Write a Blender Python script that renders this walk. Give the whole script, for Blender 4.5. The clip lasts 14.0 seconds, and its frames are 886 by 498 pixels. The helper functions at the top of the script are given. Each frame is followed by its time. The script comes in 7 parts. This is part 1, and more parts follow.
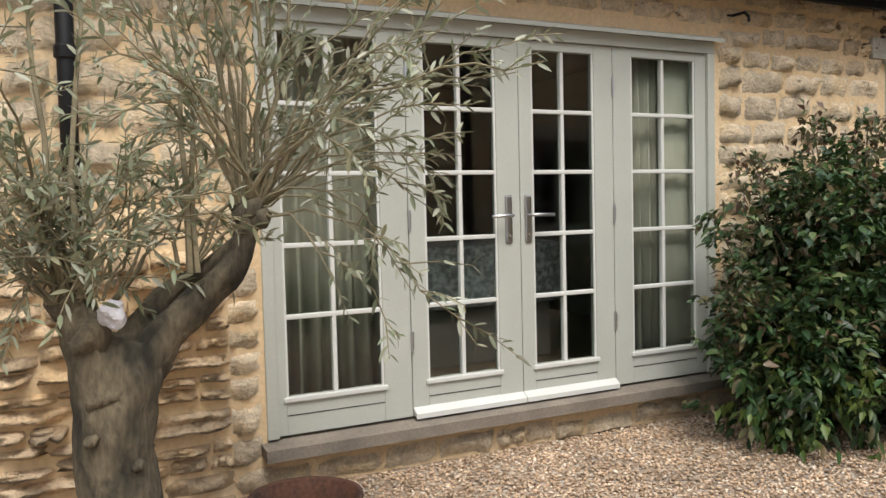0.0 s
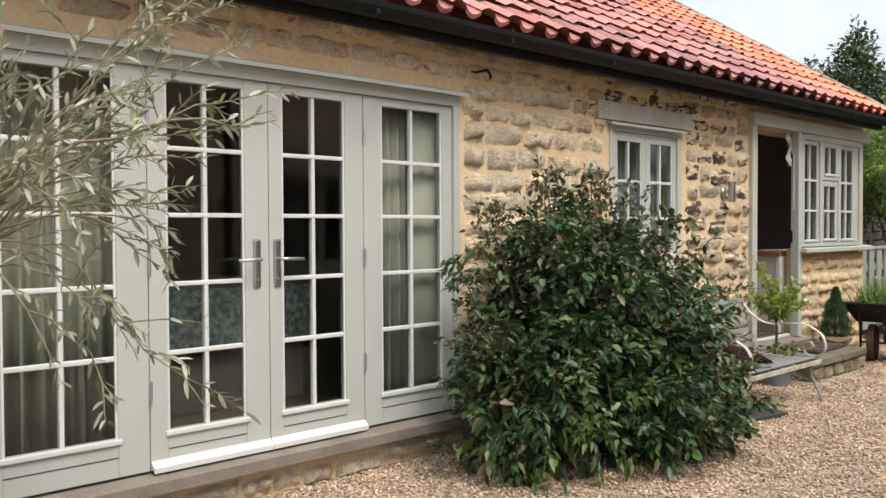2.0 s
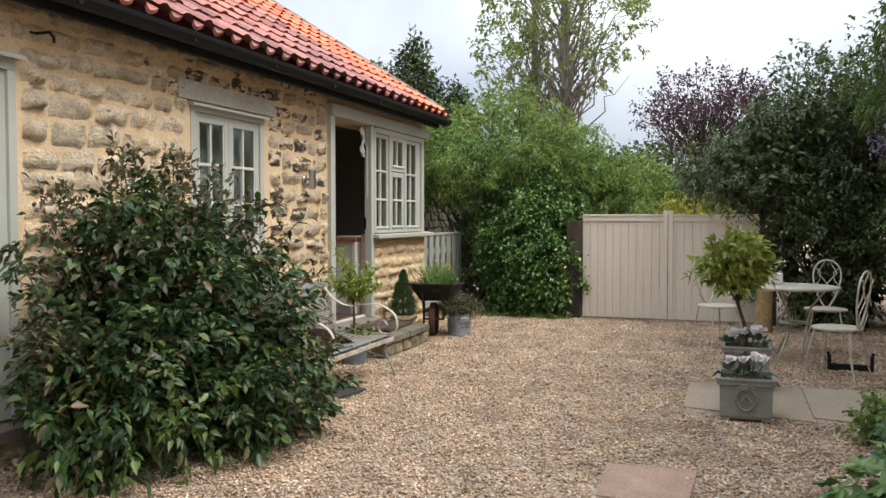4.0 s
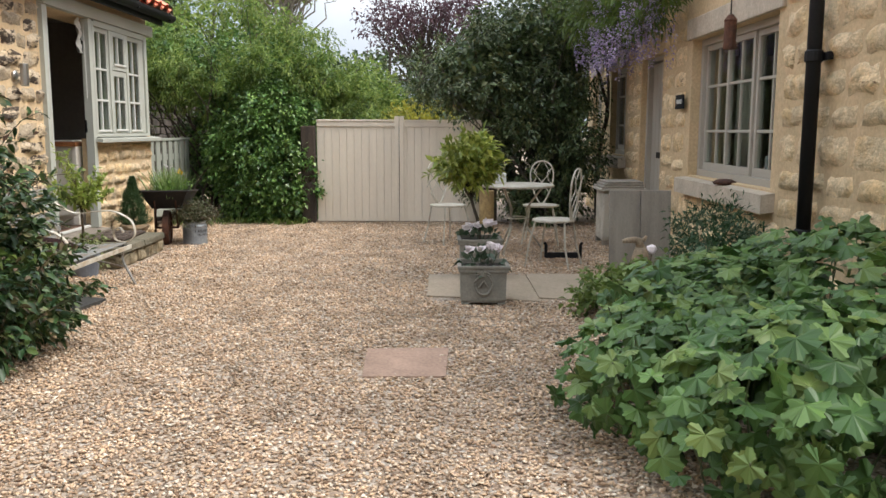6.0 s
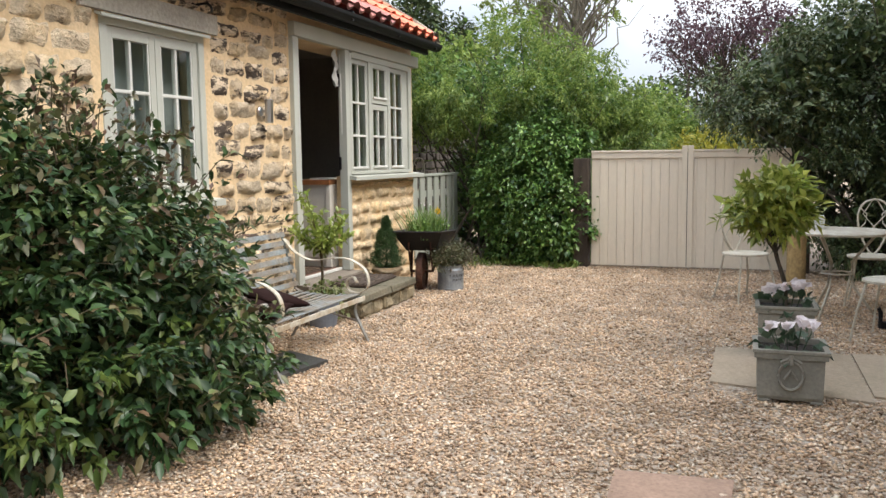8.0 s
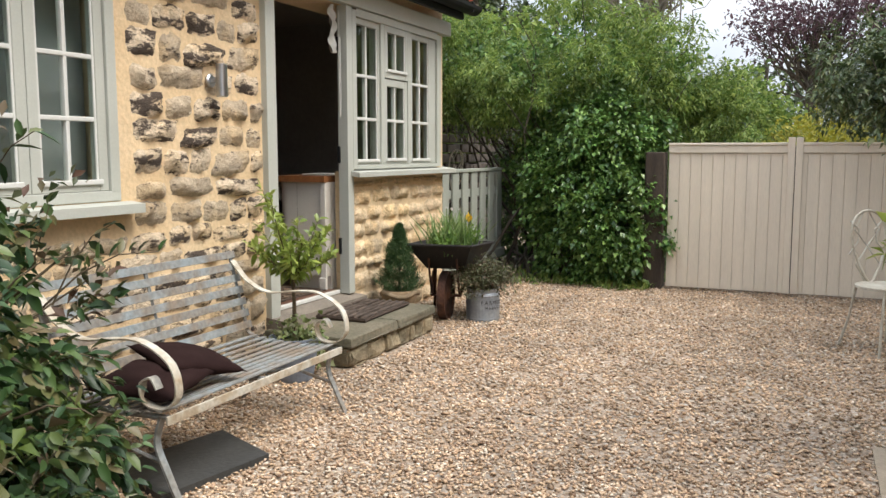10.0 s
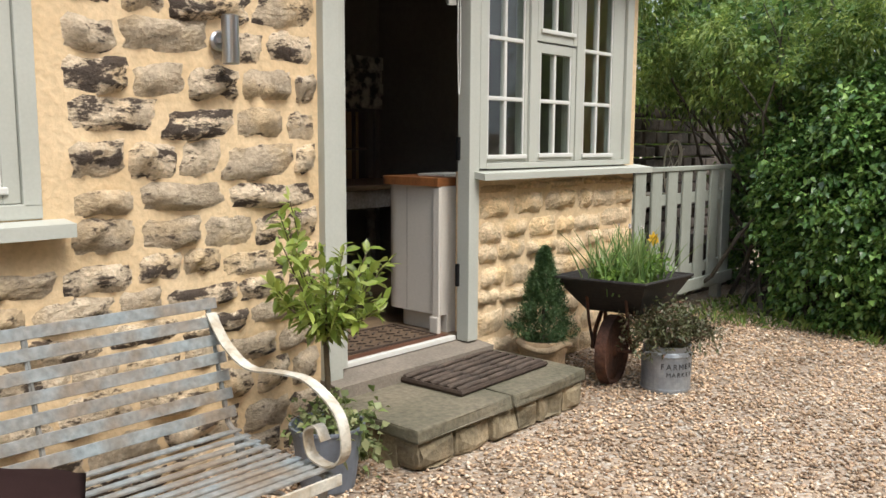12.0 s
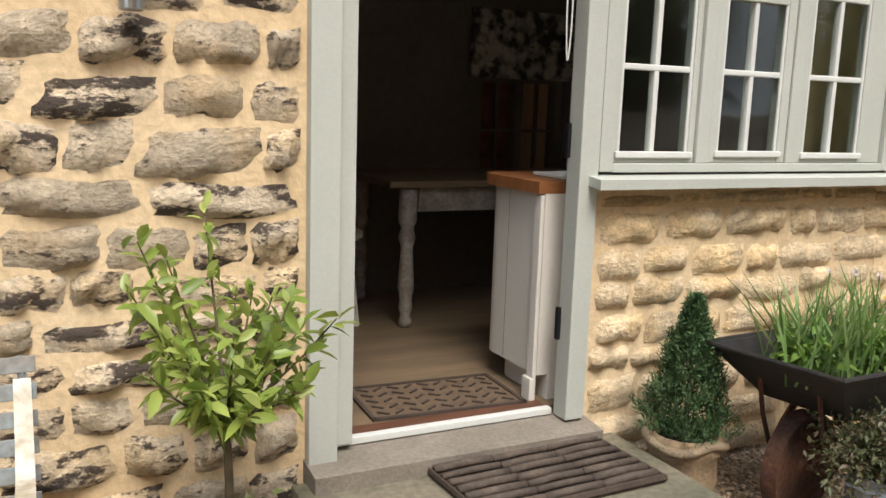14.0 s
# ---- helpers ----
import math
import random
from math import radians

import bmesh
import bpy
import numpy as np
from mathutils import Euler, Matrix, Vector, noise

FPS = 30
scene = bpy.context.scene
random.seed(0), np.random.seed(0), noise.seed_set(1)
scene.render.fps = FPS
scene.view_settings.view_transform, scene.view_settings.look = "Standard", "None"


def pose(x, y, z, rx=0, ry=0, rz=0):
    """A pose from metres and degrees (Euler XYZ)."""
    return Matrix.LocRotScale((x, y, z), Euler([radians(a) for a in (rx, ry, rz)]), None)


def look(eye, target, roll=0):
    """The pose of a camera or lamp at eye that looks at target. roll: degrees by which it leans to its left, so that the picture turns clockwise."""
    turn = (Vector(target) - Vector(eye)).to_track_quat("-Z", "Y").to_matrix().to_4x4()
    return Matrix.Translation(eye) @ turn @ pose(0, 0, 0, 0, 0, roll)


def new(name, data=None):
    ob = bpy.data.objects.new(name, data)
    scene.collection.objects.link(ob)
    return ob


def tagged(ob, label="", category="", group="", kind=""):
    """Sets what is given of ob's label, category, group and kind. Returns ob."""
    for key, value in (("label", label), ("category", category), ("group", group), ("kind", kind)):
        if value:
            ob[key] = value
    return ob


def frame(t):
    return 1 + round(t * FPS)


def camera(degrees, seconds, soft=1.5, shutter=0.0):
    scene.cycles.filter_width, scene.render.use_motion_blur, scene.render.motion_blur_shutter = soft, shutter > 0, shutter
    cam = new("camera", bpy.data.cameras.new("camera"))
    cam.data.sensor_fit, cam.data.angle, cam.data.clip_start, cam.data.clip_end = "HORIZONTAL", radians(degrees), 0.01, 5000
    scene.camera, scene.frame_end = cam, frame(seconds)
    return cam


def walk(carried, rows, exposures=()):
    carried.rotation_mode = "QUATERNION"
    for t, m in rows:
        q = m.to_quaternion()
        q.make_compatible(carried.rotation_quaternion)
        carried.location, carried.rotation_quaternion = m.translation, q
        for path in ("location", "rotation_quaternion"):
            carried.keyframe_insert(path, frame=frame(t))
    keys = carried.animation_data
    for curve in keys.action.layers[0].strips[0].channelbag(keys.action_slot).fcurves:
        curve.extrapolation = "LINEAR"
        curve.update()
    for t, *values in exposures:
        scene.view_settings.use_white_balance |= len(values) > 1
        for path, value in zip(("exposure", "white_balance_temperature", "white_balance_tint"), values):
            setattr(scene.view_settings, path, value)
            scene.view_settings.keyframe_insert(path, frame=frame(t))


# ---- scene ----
cam = camera(55.4, 14.0)
PATH = [
    (0, (1.511, -0.055, 1.301), (2.432, 1.717, 1.191), -1.4),
    (0.5, (1.486, -0.081, 1.349), (2.382, 1.705, 1.264), 0.1),
    (1, (1.506, -0.114, 1.388), (2.514, 1.613, 1.324), 0.5),
    (1.5, (1.547, -0.138, 1.411), (2.745, 1.463, 1.364), 0.5),
    (2, (1.587, -0.131, 1.378), (2.952, 1.33, 1.33), -0.3),
    (2.5, (1.607, -0.128, 1.367), (3.088, 1.214, 1.308), -0.7),
    (3, (1.709, -0.119, 1.394), (3.283, 1.113, 1.322), 0.0),
    (3.5, (1.756, -0.037, 1.359), (3.486, 0.964, 1.302), -0.2),
    (4, (1.663, -0.022, 1.346), (3.555, 0.623, 1.271), -0.0),
    (4.2, (1.661, 0.065, 1.397), (3.602, 0.535, 1.298), 1.2),
    (6.3, (1.517, 0.173, 1.244), (3.497, 0.166, 0.961), 0.1),
    (6.5, (1.605, 0.163, 1.24), (3.578, 0.295, 0.94), -0.0),
    (7, (1.965, 0.097, 1.274), (3.902, 0.498, 0.98), -0.5),
    (7.5, (2.408, 0.158, 1.298), (4.322, 0.686, 1.058), -0.2),
    (8, (2.816, 0.116, 1.301), (4.688, 0.787, 1.091), -0.7),
    (8.2, (2.979, 0.119, 1.312), (4.83, 0.849, 1.104), -0.9),
    (10.3, (5.032, 0.576, 1.29), (6.833, 1.415, 1.055), 0.4),
    (10.5, (5.233, 0.56, 1.293), (6.996, 1.475, 1.062), -0.0),
    (11, (5.716, 0.637, 1.283), (7.416, 1.666, 1.057), -0.1),
    (11.5, (6.157, 0.739, 1.306), (7.783, 1.88, 1.071), 1.1),
    (12, (6.687, 0.857, 1.323), (8.17, 2.175, 1.067), 0.3),
    (12.5, (7.153, 1.004, 1.341), (8.548, 2.411, 1.068), -0.8),
    (13, (7.576, 1.003, 1.351), (8.791, 2.566, 1.066), -0.7),
    (13.5, (7.943, 1.112, 1.348), (9.056, 2.748, 1.059), 1.3),
    (14, (8.297, 1.23, 1.385), (9.178, 2.994, 1.051), 1.9),
]
walk(cam, [(t, look(eye, target, roll)) for t, eye, target, roll in PATH], exposures=[(0.0, 0.44), (1.0, 0.60), (3.4, 0.62), (4.2, 0.52), (6.3, 0.80), (7.5, 0.84), (10.3, 0.76), (14.0, 0.82)])

# ---- light ----
world = bpy.data.worlds.new("world")
scene.world = world
world.use_nodes = True
wn = world.node_tree
bg = wn.nodes["Background"]
sky = wn.nodes.new("ShaderNodeTexSky")
sky.sky_type = "NISHITA"
sky.sun_disc = False
sky.sun_elevation, sky.sun_rotation = radians(58), radians(188)
sky.air_density, sky.dust_density, sky.ozone_density = 1.0, 4.0, 1.0
cloud = wn.nodes.new("ShaderNodeTexNoise")
cloud.inputs["Scale"].default_value, cloud.inputs["Detail"].default_value = 2.2, 6
ramp = wn.nodes.new("ShaderNodeValToRGB")
ramp.color_ramp.elements[0].position, ramp.color_ramp.elements[0].color = 0.35, (4.6, 5.5, 7.0, 1)
ramp.color_ramp.elements[1].position, ramp.color_ramp.elements[1].color = 0.65, (11.0, 11.3, 11.8, 1)
mixw = wn.nodes.new("ShaderNodeMix")
mixw.data_type = "RGBA"
mixw.inputs[0].default_value = 0.85
wn.links.new(cloud.outputs["Fac"], ramp.inputs["Fac"])
wn.links.new(sky.outputs["Color"], mixw.inputs[6])
wn.links.new(ramp.outputs["Color"], mixw.inputs[7])
# an overcast sky is brighter overhead than at the horizon
way = wn.nodes.new("ShaderNodeTexCoord")
height = wn.nodes.new("ShaderNodeSeparateXYZ")
wn.links.new(way.outputs["Generated"], height.inputs[0])
grade = wn.nodes.new("ShaderNodeMapRange")
grade.inputs[1].default_value, grade.inputs[2].default_value = 0.0, 0.9
grade.inputs[3].default_value, grade.inputs[4].default_value = 0.52, 1.38
wn.links.new(height.outputs["Z"], grade.inputs[0])
shade = wn.nodes.new("ShaderNodeMix")
shade.data_type, shade.blend_type = "RGBA", "MULTIPLY"
shade.inputs[0].default_value = 1.0
wn.links.new(mixw.outputs[2], shade.inputs[6])
wn.links.new(grade.outputs[0], shade.inputs[7])
wn.links.new(shade.outputs[2], bg.inputs["Color"])
bg.inputs["Strength"].default_value = 0.12
sun = new("sun", bpy.data.lights.new("sun", "SUN"))
sun.data.energy, sun.data.angle, sun.data.color = 2.3, radians(25), (1.0, 0.95, 0.885)
sun.matrix_world = look((2.5, -6, 13), (4, 2, 0))


# ---- materials ----
def mat(name, base, rough=0.8, metal=0.0, var=0.25, scale=6.0, fine=60.0, bump=0.3, second=None, spread=0.5,
        per_object=0.0, stretch=(1, 1, 1), trans=0.0, island=False, spec=0.5):
    """A node material: two scales of variation, relief, and an own shade for each piece."""
    m = bpy.data.materials.new(name)
    m.use_nodes = True
    nt = m.node_tree
    N, L = nt.nodes, nt.links
    p = N["Principled BSDF"]
    p.inputs["Roughness"].default_value, p.inputs["Metallic"].default_value = rough, metal
    p.inputs["Specular IOR Level"].default_value = spec
    co = N.new("ShaderNodeTexCoord")
    geo = N.new("ShaderNodeNewGeometry")
    mp = N.new("ShaderNodeMapping")
    mp.inputs["Scale"].default_value = stretch
    L.new(geo.outputs["Position"], mp.inputs["Vector"])
    n1 = N.new("ShaderNodeTexNoise")
    n1.inputs["Scale"].default_value, n1.inputs["Detail"].default_value = scale, 5
    n2 = N.new("ShaderNodeTexNoise")
    n2.inputs["Scale"].default_value, n2.inputs["Detail"].default_value = fine, 4
    L.new(mp.outputs[0], n1.inputs["Vector"])
    L.new(mp.outputs[0], n2.inputs["Vector"])
    r1 = N.new("ShaderNodeValToRGB")
    sec = second or tuple(c * (1 - 1.6 * var) for c in base)
    e = r1.color_ramp.elements
    e[0].position, e[0].color = 0.5 - spread * 0.35, (*sec, 1)
    e[1].position, e[1].color = 0.5 + spread * 0.35, (*base, 1)
    L.new(n1.outputs["Fac"], r1.inputs["Fac"])
    hsv = N.new("ShaderNodeHueSaturation")
    L.new(r1.outputs["Color"], hsv.inputs["Color"])
    mul = N.new("ShaderNodeMapRange")
    mul.inputs[3].default_value, mul.inputs[4].default_value = 1 - var, 1 + var
    mul.inputs[1].default_value, mul.inputs[2].default_value = 0.25, 0.75
    L.new(n2.outputs["Fac"], mul.inputs[0])
    last = mul.outputs[0]
    if per_object:
        oi = N.new("ShaderNodeObjectInfo")
        src = geo.outputs["Random Per Island"] if island else oi.outputs["Random"]
        mr = N.new("ShaderNodeMapRange")
        mr.inputs[3].default_value, mr.inputs[4].default_value = 1 - per_object, 1 + per_object
        L.new(src, mr.inputs[0])
        mm = N.new("ShaderNodeMath")
        mm.operation = "MULTIPLY"
        L.new(last, mm.inputs[0])
        L.new(mr.outputs[0], mm.inputs[1])
        last = mm.outputs[0]
    L.new(last, hsv.inputs["Value"])
    L.new(hsv.outputs["Color"], p.inputs["Base Color"])
    if bump:
        b = N.new("ShaderNodeBump")
        b.inputs["Strength"].default_value, b.inputs["Distance"].default_value = bump, 0.01
        L.new(n2.outputs["Fac"], b.inputs["Height"])
        L.new(b.outputs[0], p.inputs["Normal"])
    if trans:
        tl = N.new("ShaderNodeBsdfTranslucent")
        L.new(hsv.outputs["Color"], tl.inputs["Color"])
        ms = N.new("ShaderNodeMixShader")
        ms.inputs[0].default_value = trans
        L.new(p.outputs[0], ms.inputs[1])
        L.new(tl.outputs[0], ms.inputs[2])
        L.new(ms.outputs[0], N["Material Output"].inputs["Surface"])
    return m


def glass_mat(name, tint=(0.9, 0.95, 0.93)):
    m = bpy.data.materials.new(name)
    m.use_nodes = True
    N, L = m.node_tree.nodes, m.node_tree.links
    t = N.new("ShaderNodeBsdfTransparent")
    t.inputs["Color"].default_value = (*tint, 1)
    g = N.new("ShaderNodeBsdfGlossy")
    g.inputs["Roughness"].default_value = 0.02
    lw = N.new("ShaderNodeLayerWeight")
    lw.inputs["Blend"].default_value = 0.5
    pw = N.new("ShaderNodeMath")
    pw.operation = "POWER"
    pw.inputs[1].default_value = 4.5
    L.new(lw.outputs["Facing"], pw.inputs[0])
    f = N.new("ShaderNodeMath")
    f.operation = "MULTIPLY_ADD"
    f.inputs[1].default_value, f.inputs[2].default_value = 0.9, 0.045
    L.new(pw.outputs[0], f.inputs[0])
    x = N.new("ShaderNodeMixShader")
    L.new(f.outputs[0], x.inputs[0])
    L.new(t.outputs[0], x.inputs[1])
    L.new(g.outputs[0], x.inputs[2])
    L.new(x.outputs[0], N["Material Output"].inputs["Surface"])
    return m


MORTAR = mat("sandy_mortar", (0.68, 0.52, 0.325), 0.95, var=0.12, scale=3.5, fine=45, bump=0.5, second=(0.60, 0.44, 0.255))
SAGE = mat("sage_grey_paint", (0.44, 0.45, 0.40), 0.55, var=0.04, scale=3, fine=90, bump=0.05, second=(0.41, 0.42, 0.37))
WHITE_BEAD = mat("pale_bead_paint", (0.60, 0.60, 0.56), 0.5, var=0.04, scale=4, fine=90, bump=0.04)
SILL_GREY = mat("weathered_sill", (0.23, 0.195, 0.155), 0.8, var=0.2, scale=5, fine=70, bump=0.3)
GLASS = glass_mat("window_glass")
BLACK = mat("black_plastic", (0.010, 0.010, 0.011), 0.6, var=0.2, scale=3, fine=50, bump=0.05, spec=0.25)
CREAM = mat("cream_gate_paint", (0.70, 0.62, 0.50), 0.6, var=0.06, scale=2.0, fine=40, bump=0.08, stretch=(1, 4, 0.4))
CHROME = mat("brushed_steel", (0.55, 0.55, 0.56), 0.3, metal=1.0, var=0.05, scale=5, fine=100, bump=0.02)
CURTAIN = mat("curtain_cloth", (0.42, 0.38, 0.31), 0.95, var=0.1, scale=12, fine=200, bump=0.1)
# indoor surfaces: the gloom of the rooms is part of this colour
ROOM_SHADE = mat("room_shade_plaster", (0.16, 0.145, 0.13), 0.9, var=0.1, scale=2, fine=30, bump=0.1)
FLOORBOARD = mat("oak_floor", (0.20, 0.14, 0.085), 0.55, var=0.18, scale=3, fine=25, bump=0.1, stretch=(0.3, 3, 1))


def gravel_mat():
    """Gravel as a bed: each pebble a cell with its own shade, rounded by relief."""
    m = bpy.data.materials.new("gravel")
    m.use_nodes = True
    N, L = m.node_tree.nodes, m.node_tree.links
    p = N["Principled BSDF"]
    p.inputs["Roughness"].default_value = 0.9
    g = N.new("ShaderNodeNewGeometry")
    v = N.new("ShaderNodeTexVoronoi")
    v.inputs["Scale"].default_value = 52
    L.new(g.outputs["Position"], v.inputs["Vector"])
    sep = N.new("ShaderNodeSeparateColor")
    L.new(v.outputs["Color"], sep.inputs[0])
    r = N.new("ShaderNodeValToRGB")
    cols = [(0.17, 0.11, 0.07), (0.35, 0.25, 0.165), (0.45, 0.335, 0.225), (0.50, 0.375, 0.26), (0.58, 0.47, 0.36), (0.38, 0.265, 0.18), (0.66, 0.59, 0.49), (0.24, 0.175, 0.12)]
    e = r.color_ramp.elements
    e[0].color, e[1].color = (*cols[0], 1), (*cols[-1], 1)
    for k, c in enumerate(cols[1:-1], 1):
        e.new(k / (len(cols) - 1)).color = (*c, 1)
    L.new(sep.outputs[0], r.inputs["Fac"])
    n = N.new("ShaderNodeTexNoise")
    n.inputs["Scale"].default_value, n.inputs["Detail"].default_value = 0.9, 6
    L.new(g.outputs["Position"], n.inputs["Vector"])
    mr = N.new("ShaderNodeMapRange")
    mr.inputs[1].default_value, mr.inputs[2].default_value, mr.inputs[3].default_value, mr.inputs[4].default_value = 0.3, 0.7, 0.55, 0.85
    L.new(n.outputs["Fac"], mr.inputs[0])
    h = N.new("ShaderNodeHueSaturation")
    L.new(r.outputs["Color"], h.inputs["Color"])
    L.new(mr.outputs[0], h.inputs["Value"])
    L.new(h.outputs["Color"], p.inputs["Base Color"])
    b = N.new("ShaderNodeBump")
    b.invert = True
    b.inputs["Strength"].default_value, b.inputs["Distance"].default_value = 0.9, 0.012
    L.new(v.outputs["Distance"], b.inputs["Height"])
    L.new(b.outputs[0], p.inputs["Normal"])
    return m


GRAVEL = gravel_mat()


# ---- building blocks ----
def bm_box(bm, x0, x1, y0, y1, z0, z1, bevel=0.0):
    m = Matrix.Translation(((x0 + x1) / 2, (y0 + y1) / 2, (z0 + z1) / 2)) @ Matrix.Diagonal((abs(x1 - x0), abs(y1 - y0), abs(z1 - z0), 1))
    r = bmesh.ops.create_cube(bm, size=1, matrix=m)
    if bevel:
        es = list({e for v in r["verts"] for e in v.link_edges})
        bmesh.ops.bevel(bm, geom=es, offset=bevel, segments=2, profile=0.6, affect="EDGES")
    return bm


def box(*a, bevel=0.0):
    return bm_box(bmesh.new(), *a, bevel=bevel)


def thing(name, label, category, at=(0, 0, 0), rz=0.0, group="", kind=""):
    ob = new(name)
    ob.empty_display_size = 0.1
    ob.matrix_world = pose(*at, 0, 0, rz)
    return tagged(ob, label, category, group, kind)


def part(name, bm, material, parent=None, label="", smooth=False):
    me = bpy.data.meshes.new(name)
    bm.to_mesh(me)
    bm.free()
    me.materials.append(material)
    if smooth:
        for f in me.polygons:
            f.use_smooth = True
    ob = new(name, me)
    if parent:
        ob.parent = parent
    if label:
        ob["label"] = label
    return ob


def structure(name, bm, material, label):
    return tagged(part(name, bm, material), label, "structure", kind="structure")


def raw(name, verts, faces, material, parent=None, smooth=False):
    me = bpy.data.meshes.new(name)
    me.from_pydata(verts, [], faces)
    me.materials.append(material)
    if smooth:
        for f in me.polygons:
            f.use_smooth = True
    ob = new(name, me)
    if parent:
        ob.parent = parent
    return ob


def tube(bm, points, radius, segments=8, radius2=None, closed=False):
    """A tube along points, tapering from radius to radius2."""
    pts = [Vector(p) for p in points]
    n = len(pts)
    r2 = radius if radius2 is None else radius2
    rings = []
    for i, p in enumerate(pts):
        a, b = (pts[i - 1], pts[(i + 1) % n]) if closed else (pts[max(i - 1, 0)], pts[min(i + 1, n - 1)])
        d = (b - a).normalized()
        up = Vector((0, 0, 1)) if abs(d.z) < 0.95 else Vector((1, 0, 0))
        u = d.cross(up).normalized()
        v = u.cross(d)
        r = radius + (r2 - radius) * i / max(n - 1, 1)
        rings.append([bm.verts.new(p + (u * math.cos(2 * math.pi * k / segments) + v * math.sin(2 * math.pi * k / segments)) * r) for k in range(segments)])
    for i in range(n if closed else n - 1):
        a, b = rings[i], rings[(i + 1) % n]
        for k in range(segments):
            bm.faces.new((a[k], a[(k + 1) % segments], b[(k + 1) % segments], b[k]))
    if not closed:
        bm.faces.new(rings[0][::-1])
        bm.faces.new(rings[-1])
    return bm


def lathe(profile, segments=28, bm=None, at=(0, 0, 0)):
    """A turned shape from (radius, height) pairs."""
    bm = bm or bmesh.new()
    rings = [[bm.verts.new((at[0] + r * math.cos(2 * math.pi * k / segments), at[1] + r * math.sin(2 * math.pi * k / segments), at[2] + z)) for k in range(segments)] for r, z in profile]
    for a, b in zip(rings, rings[1:]):
        for k in range(segments):
            bm.faces.new((a[k], a[(k + 1) % segments], b[(k + 1) % segments], b[k]))
    bm.faces.new(rings[0][::-1])
    bm.faces.new(rings[-1])
    return bm


def smooth_path(points, n=6):
    pts = [Vector(p) for p in points]
    out = []
    for i in range(len(pts) - 1):
        p0, p1, p2, p3 = pts[max(i - 1, 0)], pts[i], pts[i + 1], pts[min(i + 2, len(pts) - 1)]
        for k in range(n):
            t = k / n
            out.append(0.5 * ((2 * p1) + (p2 - p0) * t + (2 * p0 - 5 * p1 + 4 * p2 - p3) * t * t + (3 * p1 - p0 - 3 * p2 + p3) * t * t * t))
    return out + [pts[-1]]


def wall_with_holes(name, x0, x1, y0, y1, z0, z1, holes, material, label):
    """A wall along x with rectangular openings (x0, x1, z0, z1), in order of x."""
    bm = bmesh.new()
    xs = sorted({x0, x1, *(h[0] for h in holes), *(h[1] for h in holes)})
    for a, b in zip(xs, xs[1:]):
        cuts = sorted((h[2], h[3]) for h in holes if h[0] < b - 1e-6 and h[1] > a + 1e-6)
        z = z0
        for c, d in cuts:
            if c > z + 1e-6:
                bm_box(bm, a, b, y0, y1, z, c)
            z = d
        if z < z1 - 1e-6:
            bm_box(bm, a, b, y0, y1, z, z1)
    return structure(name, bm, material, label)


# ---- the large structure ----
WY = 3.67
FRENCH = (2.53, 5.29, 0.20, 2.22)
WINDOW = (6.87, 7.88, 1.06, 2.18)
DOOR = (9.07, 10.10, 0.18, 2.33)
BAY = (10.10, 11.66, 1.16, 2.33)
OPEN_BAY = (10.10, 11.66, -0.1, 2.33)
wall_with_holes("wall_barn", -3.0, 11.78, WY + 0.012, WY + 0.34, -0.1, 2.60, [FRENCH, WINDOW, DOOR, OPEN_BAY], MORTAR, "coursed yellow limestone barn wall with sandy mortar")
structure("wall_barn_end", box(11.44, 11.78, WY + 0.345, 9.0, -0.1, 2.6), MORTAR, "plain stone end wall of the barn")
structure("wall_bay", box(10.10, 11.658, WY + 0.0125, WY + 0.13, -0.1, 1.158), MORTAR, "low limestone wall under the kitchen window")
structure("wall_low", box(-3.0, 2.30, 3.36, WY + 0.008, -0.1, 1.20), MORTAR, "low rough limestone wall that stands before the barn")

# barn roof: boards under the tiles, gutter, verge
TILE_RED = mat("clay_pantile", (0.55, 0.20, 0.15), 0.85, var=0.25, scale=0.9, fine=30, bump=0.3, second=(0.27, 0.14, 0.13), spread=0.5, per_object=0.32)
TILE_JOINED = mat("clay_pantile_far", (0.55, 0.20, 0.15), 0.85, var=0.25, scale=0.9, fine=30, bump=0.3, second=(0.27, 0.14, 0.13), spread=0.5, per_object=0.32, island=True)
TILE_NEW = mat("new_clay_pantile", (0.80, 0.25, 0.14), 0.85, var=0.22, scale=1.2, fine=30, bump=0.3, second=(0.56, 0.16, 0.10), spread=0.5, per_object=0.25, island=True)
LICHEN = mat("lichened_mortar", (0.34, 0.31, 0.25), 0.95, var=0.3, scale=6, fine=40, bump=0.6, second=(0.16, 0.14, 0.10))
EAVE_Y, EAVE_Z, SLOPE, RIDGE_Y = 3.40, 2.615, 0.64, 6.6


def slab(points, thick, bm=None):
    bm = bm or bmesh.new()
    top = [bm.verts.new(p) for p in points]
    low = [bm.verts.new((p[0], p[1], p[2] - thick)) for p in points]
    bm.faces.new(top)
    bm.faces.new(low[::-1])
    for k in range(len(points)):
        j = (k + 1) % len(points)
        bm.faces.new((top[k], low[k], low[j], top[j]))
    bmesh.ops.recalc_face_normals(bm, faces=bm.faces)
    return bm


